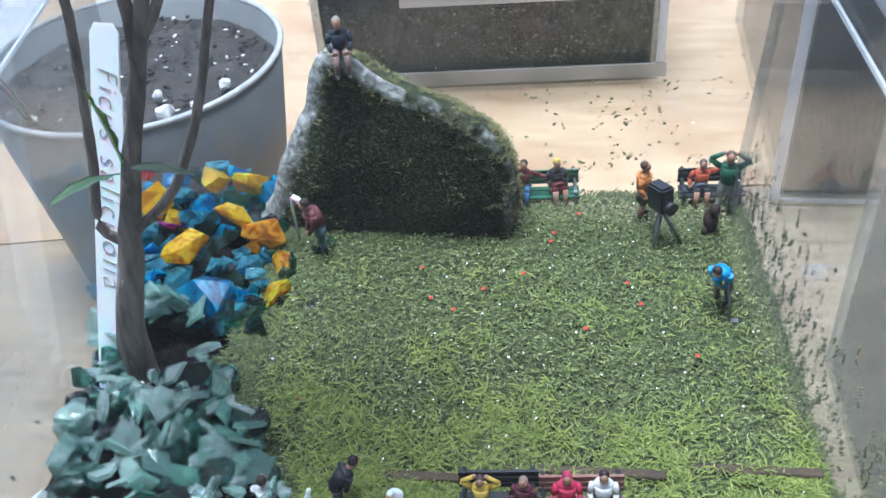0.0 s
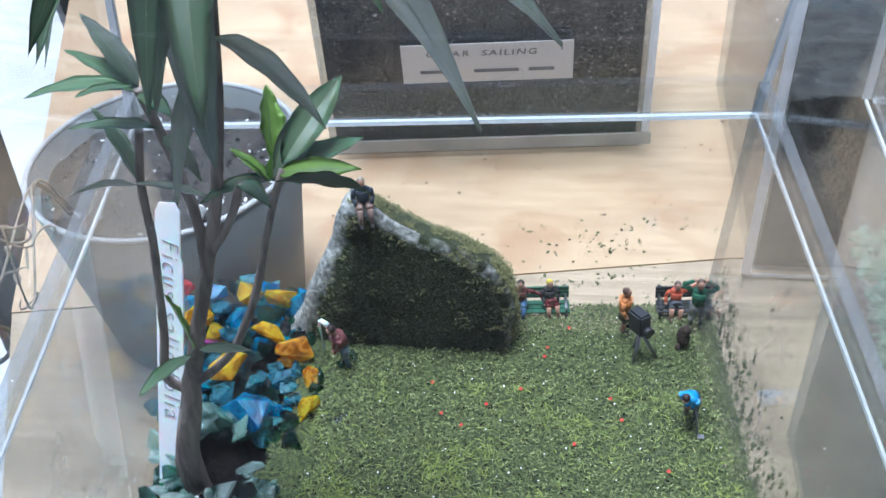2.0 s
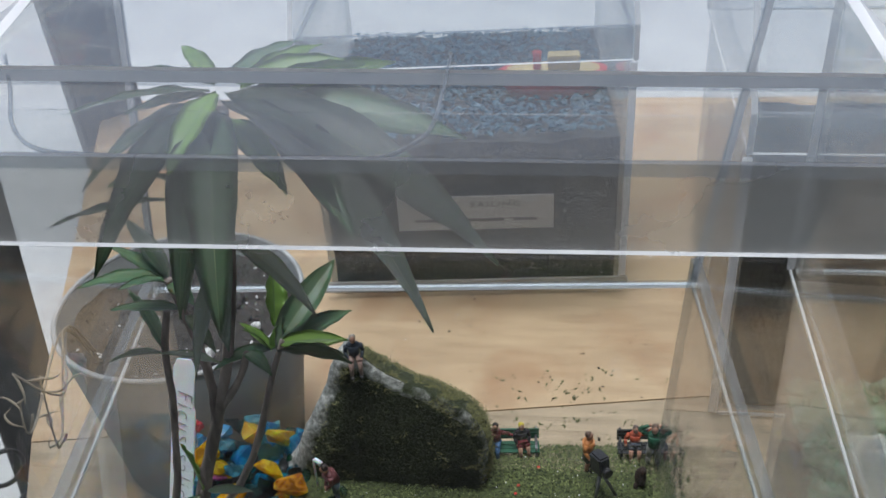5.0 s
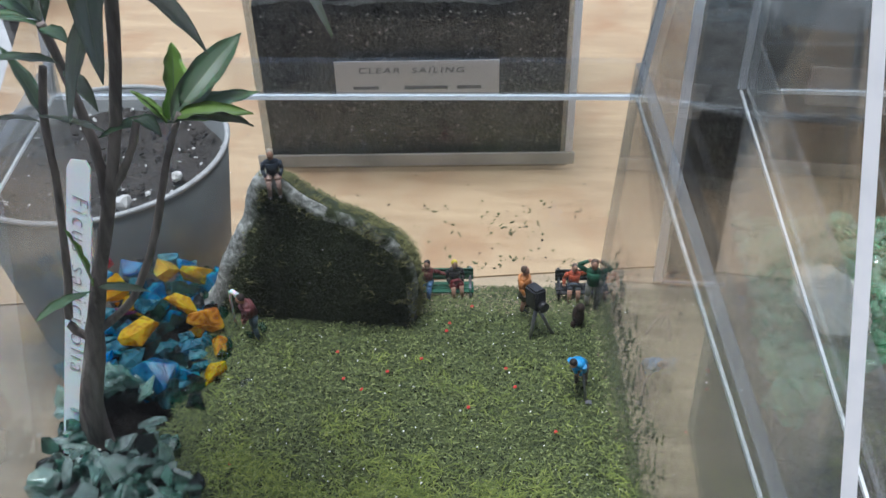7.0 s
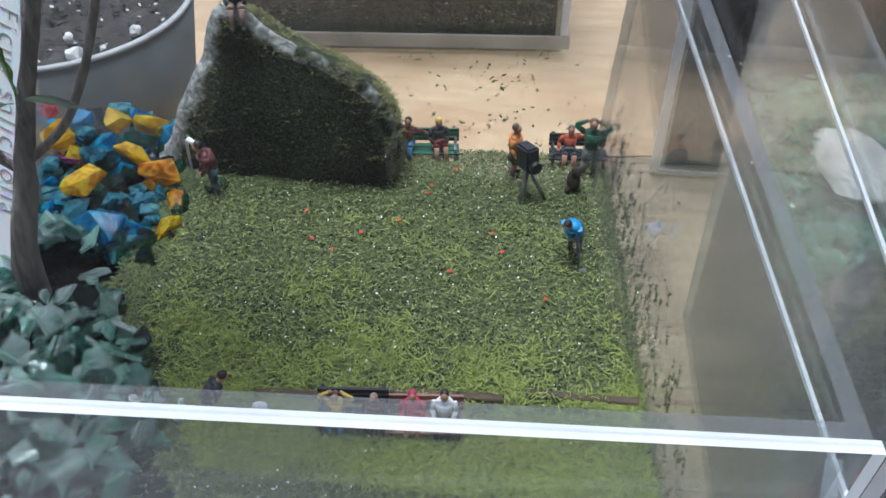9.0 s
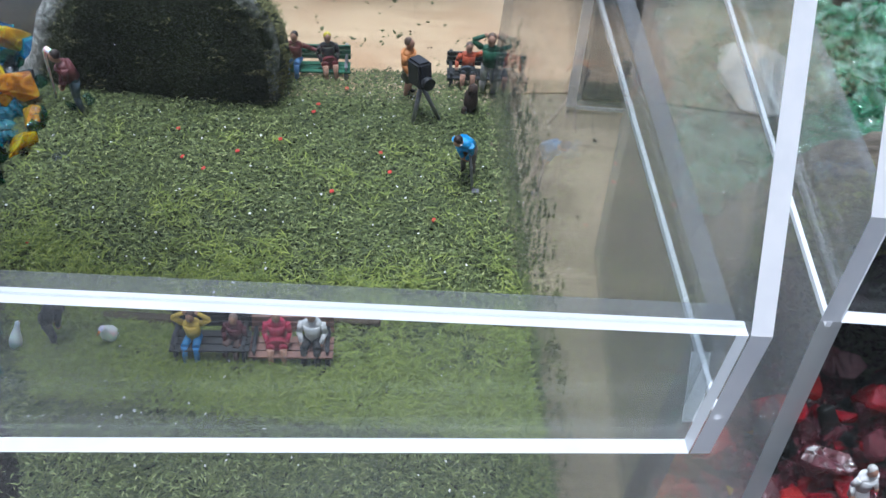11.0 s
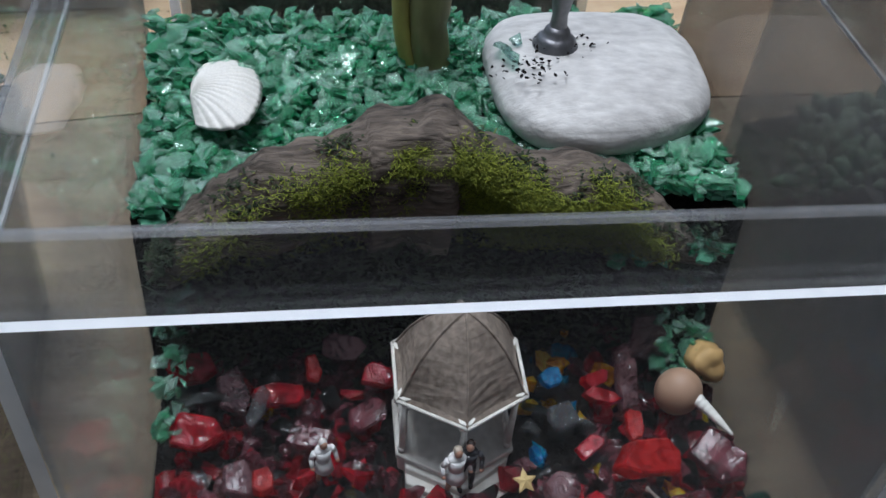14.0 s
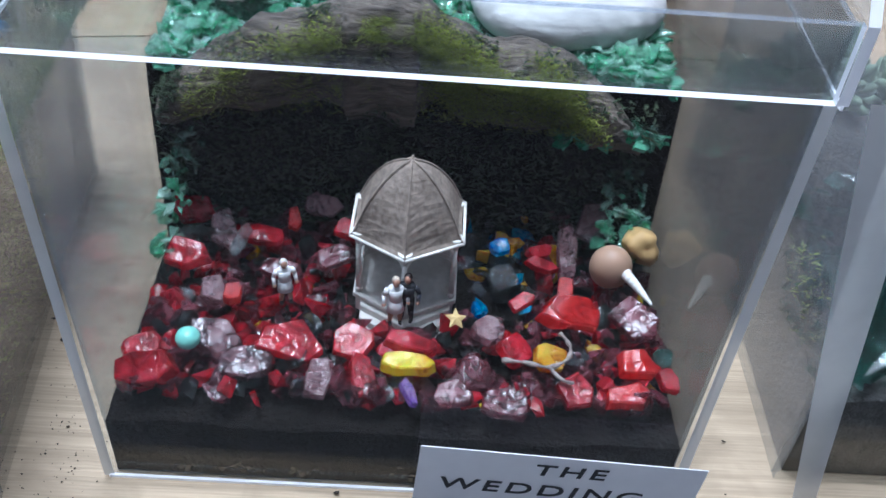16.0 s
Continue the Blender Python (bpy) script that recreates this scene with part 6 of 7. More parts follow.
lathe(bm, [(0.0034, 0.009), (0.0030, 0.014), (0.0040, 0.020), (0.0046, 0.026), (0.0036, 0.031), (0.0024, 0.040), (0.0024, 0.120), (0.0001, 0.121)], 24)
part("shaft", bm, PEWTER, post)
STEMGREEN = paint("olive_stem", (0.27, 0.28, 0.12), (0.13, 0.125, 0.05), 120, 0.5, bump=0.2, stretch=(1, 1, 0.3))
shrub = thing("shrub", "thick olive-green plant stem rising from crushed glass", "plant")
bm = bm_new()
tube(bm, spline([(0.270, 0.305, 0.112), (0.270, 0.305, 0.130), (0.268, 0.306, 0.150), (0.271, 0.308, 0.19), (0.275, 0.312, 0.25)], 24), [0.0100 - 0.0022 * min(1, i / 6) for i in range(24)], 16, wob=0.12)
part("stem", bm, STEMGREEN, shrub)
bm = bm_new()
tube(bm, spline([(0.264, 0.304, 0.126), (0.259, 0.305, 0.140), (0.257, 0.307, 0.160), (0.258, 0.31, 0.20)], 16), [0.0034] * 16, 12)
part("side_shoot", bm, paint("yellow_shoot", (0.33, 0.31, 0.08), (0.22, 0.21, 0.06), 120, 0.5), shrub)

# red glass in the low bed
RG = "red glass heap round the gazebo"
rr = random.Random(91)
count = 0
small = []
while count < 880:
    x, y = rr.uniform(0.164, 0.375), rr.uniform(0.126, 0.236)
    if (x - 0.270) ** 2 + (y - 0.193) ** 2 < 0.027 ** 2:
        continue
    if x > 0.345 and y > 0.205:
        mt, lb = rr.choices([(G_GREEN, "bottle-green glass lump at the back of the red heap"), (G_TEAL, "sea-green glass lump at the back of the red heap"), (G_WINE, "dark wine-red glass lump in the bed")], (4, 3, 2))[0]
    elif 0.295 < x < 0.325 and y > 0.172:
        mt, lb = rr.choices([(G_SMOKE, "smoky dark glass lump beside the gazebo"), (G_CLEAR, "clear glass lump beside the gazebo"), (G_BLUE, "blue glass crumb beside the gazebo"), (G_ORANGE, "tan glass lump beside the gazebo")], (5, 2, 1, 1))[0]
    elif x < 0.185 and y > 0.205:
        mt, lb = rr.choices([(G_TEAL, "sea-green glass lump at the back of the red heap"), (G_WINE, "dark wine-red glass lump in the bed"), (G_SMOKE, "smoky dark glass lump among red glass")], (3, 3, 2))[0]
    elif y > 0.222:
        mt, lb = rr.choices([(G_WINE, "dark wine-red glass lump in the bed"), (G_SMOKE, "smoky dark glass lump among red glass")], (5, 3))[0]
    else:
        mt, lb = rr.choices([(G_RED, "bright red glass lump in the bed"), (G_WINE, "dark wine-red glass lump in the bed"), (G_CLEAR, "clear glass splinter among red glass"), (G_ORANGE, "orange glass lump among red glass"), (G_SMOKE, "smoky dark glass lump among red glass")], (5, 9, 0.6, 0.3, 2))[0]
    low = bank(x - 0.2695, y - 0.2235)
    if low > 0.05:
        low = 0.033
    low += 0.006 * max(0.0, (0.175 - y) / 0.05)
    if count % 6 == 0:
        chunk(mt, lb, RG, (x, y, low + rr.uniform(0.003, 0.008)), rr.uniform(0.011, 0.019), 0.7, rr.choice((0.35, 0.5, 0.7)), rr)
    else:
        small.append((mt, (x, y, low + rr.uniform(0.000, 0.006)), rr.uniform(0.008, 0.014)))
    count += 1
rubble("red_glass_rubble", small, "smaller red and wine-dark glass rubble filling the bed")


def slice_of_glass(material, label, x, y, w, d, h=0.006, turn=0.0, tip=0.0, z=0.046, bow=0.0, seed=1):
    """A thick flat piece of broken glass, w by d, with worn corners; bow curves it like a bottle's side."""
    r6 = random.Random(seed)
    bm = bm_new()
    n = r6.choice((5, 6, 7))
    ring = []
    for k in range(n):
        a = 2 * math.pi * (k + r6.uniform(-0.25, 0.25)) / n
        c, q = math.cos(a), math.sin(a)
        ring.append((0.5 * w * math.copysign(abs(c) ** 0.7, c) * r6.uniform(0.85, 1.1), 0.5 * d * math.copysign(abs(q) ** 0.7, q) * r6.uniform(0.85, 1.1)))
    top, low = [bm.verts.new((px * 0.93, py * 0.93, h / 2)) for px, py in ring], [bm.verts.new((px, py, -h / 2)) for px, py in ring]
    bm.faces.new(top)
    bm.faces.new(list(reversed(low)))
    for k in range(n):
        j = (k + 1) % n
        bm.faces.new((low[k], low[j], top[j], top[k]))
    bmesh.ops.bevel(bm, geom=bm.edges[:], offset=h * 0.10, segments=1, affect="EDGES")
    bmesh.ops.triangulate(bm, faces=[f for f in bm.faces if len(f.verts) > 4])
    bmesh.ops.subdivide_edges(bm, edges=[e for e in bm.edges if e.calc_length() > h], cuts=2, use_grid_fill=True)
    for v in bm.verts:
        v.co.z += bow * w * (0.25 - (v.co.x / w) ** 2) + 0.26 * h * noise.noise(v.co * 130 + Vector((seed, 0, 0)))
    for v in bm.verts:
        v.co = v.co / w + Vector((3.7 * seed, 0, 0))
    ob = part("glass_piece", bm, material)
    ob.matrix_world = Matrix.Translation((x, y, z)) @ Euler((radians(tip), radians(r6.uniform(-14, 14)), radians(turn))).to_matrix().to_4x4() @ Matrix.Scale(w, 4) @ Matrix.Translation((-3.7 * seed, 0, 0))
    return tagged(ob, label, "glass piece", RG)


RED_PIECE, DARK_PIECE, PLUM_PIECE = "bright red glass piece lying on the bed", "dark wine-red glass piece lying on the bed", "pale plum-coloured glass piece lying on the bed"
for k, (mt, lb, x, y, w, d, h, turn, tip, z, bow) in enumerate((
        (G_SCARLET, "long arched scarlet glass piece on the bed", 0.336, 0.166, 0.027, 0.013, 0.009, 8, 22, 0.051, 0.45),
        (G_WINE, "curved dark wine-red glass piece on the bed", 0.363, 0.166, 0.022, 0.016, 0.006, -50, 18, 0.050, 0.4),
        (G_SCARLET, RED_PIECE, 0.361, 0.142, 0.019, 0.011, 0.008, 6, 15, 0.050, 0.1), (G_SCARLET, RED_PIECE, 0.357, 0.129, 0.018, 0.010, 0.008, 4, 10, 0.046, 0.1),
        (G_RED, RED_PIECE, 0.336, 0.130, 0.013, 0.014, 0.007, 20, 25, 0.047, 0.0), (G_RED, RED_PIECE, 0.314, 0.149, 0.014, 0.013, 0.006, 40, 20, 0.047, 0.0),
        (G_ORANGE, "orange-brown glass piece among red glass", 0.328, 0.146, 0.013, 0.010, 0.006, 0, 20, 0.047, 0.0),
        (G_PLUM, "upright rounded plum-coloured glass splinter", 0.339, 0.203, 0.009, 0.027, 0.006, 4, 38, 0.052, 0.0), (G_PLUM, "pinkish plum glass splinter at the back of the bed", 0.352, 0.220, 0.015, 0.022, 0.006, -16, 48, 0.056, 0.2),
        (G_RED, RED_PIECE, 0.328, 0.196, 0.015, 0.006, 0.005, -12, 15, 0.050, 0.0), (G_SCARLET, RED_PIECE, 0.337, 0.183, 0.007, 0.012, 0.005, -10, 20, 0.049, 0.0), (G_RED, RED_PIECE, 0.327, 0.205, 0.012, 0.006, 0.005, 25, 30, 0.050, 0.0),
        (G_RED, RED_PIECE, 0.170, 0.222, 0.020, 0.012, 0.008, 5, 30, 0.049, 0.3), (G_SMOKE, "black glass splinter among red glass", 0.176, 0.206, 0.019, 0.005, 0.004, 2, 10, 0.050, 0.0),
        (G_RED, RED_PIECE, 0.176, 0.193, 0.020, 0.013, 0.008, -12, 22, 0.049, 0.25), (G_PLUM, "plum and orange glass piece on the bed", 0.193, 0.171, 0.013, 0.013, 0.007, 0, 15, 0.049, 0.2),
        (G_SCARLET, "small scarlet glass lump on the bed", 0.200, 0.169, 0.008, 0.010, 0.006, 20, 10, 0.051, 0.0), (G_RED, RED_PIECE, 0.206, 0.207, 0.020, 0.009, 0.006, 4, 20, 0.049, 0.3),
        (G_SCARLET, "small scarlet glass lump on the bed", 0.219, 0.218, 0.007, 0.011, 0.006, 0, 30, 0.051, 0.0), (G_RED, RED_PIECE, 0.173, 0.132, 0.022, 0.013, 0.008, 3, 20, 0.046, 0.2),
        (G_RED, RED_PIECE, 0.164, 0.144, 0.014, 0.010, 0.006, 30, 15, 0.045, 0.0), (G_PLUM, PLUM_PIECE, 0.196, 0.150, 0.024, 0.015, 0.006, -8, 12, 0.046, 0.1),
        (G_RED, "flat translucent red glass tile on the bed", 0.226, 0.148, 0.025, 0.018, 0.005, 6, 16, 0.047, 0.0), (G_RED, "flat translucent red glass tile on the bed", 0.250, 0.150, 0.018, 0.016, 0.005, -20, 18, 0.047, 0.0),
        (G_RED, RED_PIECE, 0.255, 0.134, 0.009, 0.018, 0.005, 18, 24, 0.045, 0.0), (G_PLUM, PLUM_PIECE, 0.238, 0.132, 0.010, 0.018, 0.005, -6, 22, 0.045, 0.0),
        (G_YELLOW, "amber glass block lying before the gazebo", 0.272, 0.138, 0.021, 0.008, 0.008, -6, 12, 0.048, 0.1), (G_RED, "red glass bar resting on the amber block", 0.273, 0.146, 0.022, 0.008, 0.008, -8, 14, 0.051, 0.1),
        (G_VIOLET, "small violet glass sliver on the bed", 0.273, 0.127, 0.005, 0.012, 0.004, 35, 20, 0.045, 0.0), (G_PLUM, PLUM_PIECE, 0.304, 0.160, 0.012, 0.011, 0.006, 10, 20, 0.047, 0.0),
        (G_PLUM, PLUM_PIECE, 0.210, 0.138, 0.020, 0.014, 0.005, 15, 14, 0.045, 0.1), (G_RED, RED_PIECE, 0.376, 0.137, 0.007, 0.013, 0.005, 20, 20, 0.047, 0.0),
        (G_TEAL, "sea-green glass crumb at the edge of the bed", 0.372, 0.146, 0.008, 0.009, 0.006, 0, 20, 0.050, 0.0), (G_CLEAR, "clear glass splinter beside the gazebo", 0.311, 0.189, 0.012, 0.010, 0.005, 30, 30, 0.049, 0.0),
        (G_BLUE, "small blue glass piece beside the gazebo", 0.310, 0.207, 0.009, 0.008, 0.005, 10, 25, 0.050, 0.0), (G_WINE, DARK_PIECE, 0.310, 0.124, 0.018, 0.012, 0.006, -10, 14, 0.044, 0.1),
        (G_WINE, DARK_PIECE, 0.290, 0.128, 0.017, 0.011, 0.006, 12, 14, 0.044, 0.1), (G_PLUM, PLUM_PIECE, 0.231, 0.226, 0.016, 0.010, 0.004, 0, 40, 0.053, 0.0),
        (G_CLEAR, "clear prism of glass among red glass", 0.1985, 0.200, 0.005, 0.016, 0.004, -24, 30, 0.053, 0.0), (G_PLUM, PLUM_PIECE, 0.190, 0.209, 0.012, 0.018, 0.006, 12, 30, 0.050, 0.1),
        (G_WINE, DARK_PIECE, 0.238, 0.196, 0.016, 0.010, 0.006, 30, 24, 0.049, 0.1), (G_RED, RED_PIECE, 0.243, 0.212, 0.012, 0.009, 0.006, -20, 24, 0.051, 0.1),
        (G_WINE, DARK_PIECE, 0.217, 0.188, 0.018, 0.009, 0.005, -14, 18, 0.048, 0.0), (G_RED, RED_PIECE, 0.318, 0.176, 0.011, 0.007, 0.005, 30, 20, 0.048, 0.0))):
    slice_of_glass(mt, lb, min(max(x, 0.1625 + w * 0.5), 0.3765 - w * 0.5), y, w * 1.1, d * 1.1, h * 0.8, turn, tip, z, bow, k)
STARM = paint("ochre_star", (0.62, 0.46, 0.20), (0.48, 0.34, 0.14), 200, 0.7)
bm = bm_new()
rim = [bm.verts.new((0.0048 * (1 if k % 2 == 0 else 0.48) * math.cos(k * math.pi / 5), 0.0048 * (1 if k % 2 == 0 else 0.48) * math.sin(k * math.pi / 5), 0)) for k in range(10)]
peak, under = bm.verts.new((0, 0, 0.0014)), bm.verts.new((0, 0, -0.0012))
for k in range(10):
    bm.faces.new((rim[k], rim[(k + 1) % 10], peak))
    bm.faces.new((rim[(k + 1) % 10], rim[k], under))
ob = part("starfish_ornament", bm, STARM)
ob.matrix_world = Matrix.Translation((0.2905, 0.1620, 0.0500)) @ Euler((radians(25), 0, 0.4)).to_matrix().to_4x4()
tagged(ob, "tiny ochre star lying on the glass bed", "ornament")
bm = bm_new()
tube(bm, spline([(0.308, 0.139, 0.0525), (0.317, 0.1375, 0.0535), (0.326, 0.136, 0.053), (0.3335, 0.140, 0.0545), (0.3345, 0.147, 0.0545), (0.3315, 0.153, 0.054)], 26), [0.0008 + 0.0003 * math.sin(i * 1.3) for i in range(26)], 7, wob=0.5)
tube(bm, spline([(0.326, 0.136, 0.053), (0.330, 0.131, 0.0525), (0.335, 0.1295, 0.0520)], 10), [0.0007] * 10, 7, wob=0.5)
tagged(part("dry_twig", bm, BARK), "thin dry twig lying across the red glass", "twig")
PEB = paint("tan_pebble", (0.42, 0.27, 0.18), (0.36, 0.22, 0.14), 60, 0.5, bump=0.05)
OCHRE = paint("ochre_pebble", (0.55, 0.36, 0.14), (0.42, 0.26, 0.10), 140, 0.6, bump=0.2)


def pebble(loc, r, mt, label, name="pebble", rough=0.0):
    bm = bm_new()
    bmesh.ops.create_icosphere(bm, subdivisions=3, radius=1.0)
    for v in bm.verts:
        v.co *= 1 + rough * noise.noise(v.co * 1.3)
        v.co = Vector((v.co.x * r[0], v.co.y * r[1], v.co.z * r[2]))
    for f in bm.faces:
        f.smooth = True
    ob = part(name, bm, mt)
    ob.location = loc
    return tagged(ob, label, "pebble")


pebble((0.3565, 0.1935, 0.054), (0.0092, 0.0086, 0.0100), PEB, "smooth brown egg-shaped pebble on red glass")
pebble((0.3715, 0.2050, 0.057), (0.0080, 0.0072, 0.0075), OCHRE, "rough ochre-yellow pebble on red glass", rough=0.5)
pebble((0.3735, 0.243, 0.100), (0.0055, 0.0050, 0.0110), OCHRE, "upright ochre pebble leaning on the clear wall", rough=0.2)
pebble((0.1880, 0.1425, 0.0525), (0.0048, 0.0048, 0.0042), paint("turquoise_bead", (0.25, 0.62, 0.50), (0.2, 0.5, 0.42), 80, 0.25), "round turquoise glass bead on red glass", "bead")
bm = bm_new()
pts = [Vector((0.0003 * i / 40, -0.0008 * (i / 40) ** 2, 0.018 * i / 40)) for i in range(41)]
tube(bm, pts, [(0.0021 * (1 - i / 40) ** 0.8 + 0.0005) * (0.92 + 0.13 * abs(math.sin(i * math.pi / 5))) for i in range(41)], 14, wob=0.08)
ob = part("spiral_shell", bm, SHELLM)
ob.matrix_world = Matrix.Translation((0.3615, 0.1880, 0.0560)) @ Vector((0.012, -0.018, -0.004)).to_track_quat("Z", "Y").to_matrix().to_4x4()
tagged(ob, "slim white spiral shell lying on red glass", "shell")


# ---- gazebo ----
def gazebo(x, y, z):
    g = thing("gazebo", "grey resin miniature gazebo with a shingled six-sided roof", "gazebo")

    def hexring(r, zz, turn=0.0):
        return [Vector((r * math.cos(math.pi / 3 * k + turn), r * math.sin(math.pi / 3 * k + turn), zz)) for k in range(6)]

    def hexslab(name, r, z0, z1, mt, parent):
        bm = bm_new()
        a, b = [bm.verts.new(v) for v in hexring(r, z0)], [bm.verts.new(v) for v in hexring(r, z1)]
        bm.faces.new(list(reversed(a)))
        bm.faces.new(b)
        for k in range(6):
            bm.faces.new((a[k], a[(k + 1) % 6], b[(k + 1) % 6], b[k]))
        bmesh.ops.bevel(bm, geom=bm.edges[:], offset=0.0004, segments=1, affect="EDGES")
        return part(name, bm, mt, parent)

    hexslab("base", 0.0240, 0.000, 0.0078, RESIN, g)
    hexslab("floor", 0.0252, 0.0079, 0.0104, RESIN, g)
    ring = hexring(0.0226, 0.0104)
    for k in range(3):
        bm = bm_new()
        d, z1 = 0.0042 * (k + 1), 0.0070 - 0.0034 * k
        toe = [(-0.0190, -0.004), (-0.0190, -0.0115 - d), (0.0, -0.0235 - d), (0.0190, -0.0115 - d), (0.0190, -0.004)]
        turned = Matrix.Rotation(radians(-28), 4, "Z")
        up = [bm.verts.new(turned @ Vector((px, py, z1))) for px, py in toe]
        dn = [bm.verts.new(turned @ Vector((px, py, -0.004))) for px, py in toe]
        bm.faces.new(up)
        bm.faces.new(list(reversed(dn)))
        for i in range(5):
            bm.faces.new((dn[i], dn[(i + 1) % 5], up[(i + 1) % 5], up[i]))
        bmesh.ops.recalc_face_normals(bm, faces=bm.faces)
        bmesh.ops.bevel(bm, geom=bm.edges[:], offset=0.0004, segments=1, affect="EDGES")
        part("step", bm, RESIN, g)
    for k in range(6):
        bm = bm_new()
        p = ring[k]
        limb(bm, p, p + Vector((0, 0, 0.0335)), 0.0013, 0.0011, 0, 8)
        limb(bm, p + Vector((0, 0, 0.0270)), p + Vector((0, 0, 0.0335)), 0.0011, 0.0030, 0, 8)
        ball(bm, p + Vector((0, 0, 0.0018)), (0.0018, 0.0018, 0.0018))
        post = part("post", bm, RESIN, g)
        q = ring[(k + 1) % 6]
        along = (q - p).normalized()
        for h, r in (((0.0085, 0.0008), (0.0022, 0.0007), (0.0320, 0.0011)) if k not in (3, 4) else ((0.0320, 0.0011),)):
            bm = bm_new()
            limb(bm, p + Vector((0, 0, h)), q + Vector((0, 0, h)), r, r, 0, 6)
            part("rail", bm, RESIN, g)
        for e, sgn in ((p, 1), (q, -1)):
            bm = bm_new()
            tube(bm, spline([e + Vector((0, 0, 0.0245)), e + along * sgn * 0.0028 + Vector((0, 0, 0.0285)), e + along * sgn * 0.0068 + Vector((0, 0, 0.0318))], 8), [0.0008] * 8, 6)
            part("bracket", bm, RESIN, post)
        if k in (2, 5):
            for i in range(1, 5):
                bm = bm_new()
                e = p.lerp(q, i / 5)
                limb(bm, e + Vector((0, 0, 0.0022)), e + Vector((0, 0, 0.0085)), 0.0005, 0.0005, 0, 6)
                part("baluster", bm, RESIN, g)
        if k in (0, 1):
            bm = bm_new()
            n = Vector((0, 0, 1)).cross(q - p).normalized() * 0.0005
            vs = [bm.verts.new(w) for w in (p - n, q - n, q + n, p + n)]
            ups = [bm.verts.new(v.co + Vector((0, 0, 0.0310))) for v in vs]
            bm.faces.new(vs)
            bm.faces.new(ups)
            for i in range(4):
                bm.faces.new((vs[i], vs[(i + 1) % 4], ups[(i + 1) % 4], ups[i]))
            bmesh.ops.recalc_face_normals(bm, faces=bm.faces)
            part("wall_panel", bm, RESIN, g)
    bm = bm_new()
    bell = [(0.0266, 0.0420), (0.0248, 0.0436), (0.0234, 0.0464), (0.0218, 0.0502), (0.0194, 0.0549), (0.0162, 0.0597), (0.0124, 0.0643), (0.0082, 0.0681), (0.0041, 0.0706), (0.0006, 0.0722)]
    hs = [h for r, h in bell]
    prev = None
    courses = 19
    for i in range(2 * courses):
        lip = i % 2
        zz = hs[0] + (hs[-1] - hs[0]) * ((i + lip) // 2) / courses
        r = float(np.interp(zz, hs, [r for r, h in bell])) + (0.0 if lip else 0.00006)
        lap = []
        for k in range(6):
            p, q = hexring(r, zz)[k], hexring(r, zz)[(k + 1) % 6]
            for f in (0.0, 0.25, 0.5, 0.75):
                v = p.lerp(q, f)
                w = 1 - 0.060 * math.sin(math.pi * f) * (1 - 0.6 * i / (2 * courses)) + 0.020 * noise.noise(v * 500)
                lap.append(bm.verts.new((v.x * w, v.y * w, zz + 0.0003 * noise.noise(v * 900))))
        if prev:
            for k in range(24):
                bm.faces.new((prev[k], prev[(k + 1) % 24], lap[(k + 1) % 24], lap[k]))
        prev = lap
    bm.faces.new(prev)
    part("roof", bm, ROOFING, g, "grey-brown shingled roof")
    ring = hexring(0.0263, 0.0424)
    for k in range(6):
        bm = bm_new()
        d = hexring(1.0, 0.0)[k]
        tube(bm, [Vector((d.x * r, d.y * r, h + 0.0002)) for r, h in bell], [0.0005] * 9 + [0.0004], 6)
        part("hip_ridge", bm, ROOFING, g)
        bm = bm_new()
        limb(bm, ring[k], ring[(k + 1) % 6], 0.0007, 0.0007, 0, 6)
        part("eave", bm, RESIN, g, "pale worn eave trim")
    g.matrix_world = Matrix.Translation((x, y, z)) @ Matrix.Rotation(radians(28), 4, "Z")
    return g


gazebo(0.2697, 0.1945, 0.0315)
GW = "miniature wedding figures"
figure("miniature bride in a white gown before the gazebo", (0.2660, 0.1650, 0.0430), 10, "stand", (0.80, 0.79, 0.77), (0.78, 0.77, 0.75), (0.5, 0.42, 0.33), h=0.0245, skirt=True, group=GW)
figure("miniature groom in a dark suit before the gazebo", (0.2705, 0.1672, 0.0430), -15, "stand", (0.03, 0.03, 0.035), (0.03, 0.03, 0.035), h=0.0245, group=GW)
figure("white miniature figure standing among red glass", (0.2210, 0.1720, 0.0450), 20, "stand", (0.80, 0.79, 0.77), (0.78, 0.77, 0.75), (0.70, 0.68, 0.64), h=0.0225, skirt=True, group=GW)


# ---- beyond the end of the bench ----
def steel_bar(a, b, w, d, label):
    a, b = Vector(a), Vector(b)
    bm = bm_new()
    box(bm, (-w / 2, -d / 2, 0), (w / 2, d / 2, (b - a).length))
    bmesh.ops.bevel(bm, geom=bm.edges[:], offset=0.003, segments=2, affect="EDGES")
    ob = part("steel_post", bm, STEEL)
    z = (b - a).normalized()
    x = Vector((0.75, 0.66, 0)) - z * z.dot(Vector((0.75, 0.66, 0)))
    x.normalize()
    ob.matrix_world = Matrix.Translation(a) @ Matrix((x, z.cross(x), z)).transposed().to_4x4()
    return tagged(ob, label, "post", "steel posts beside the bench")


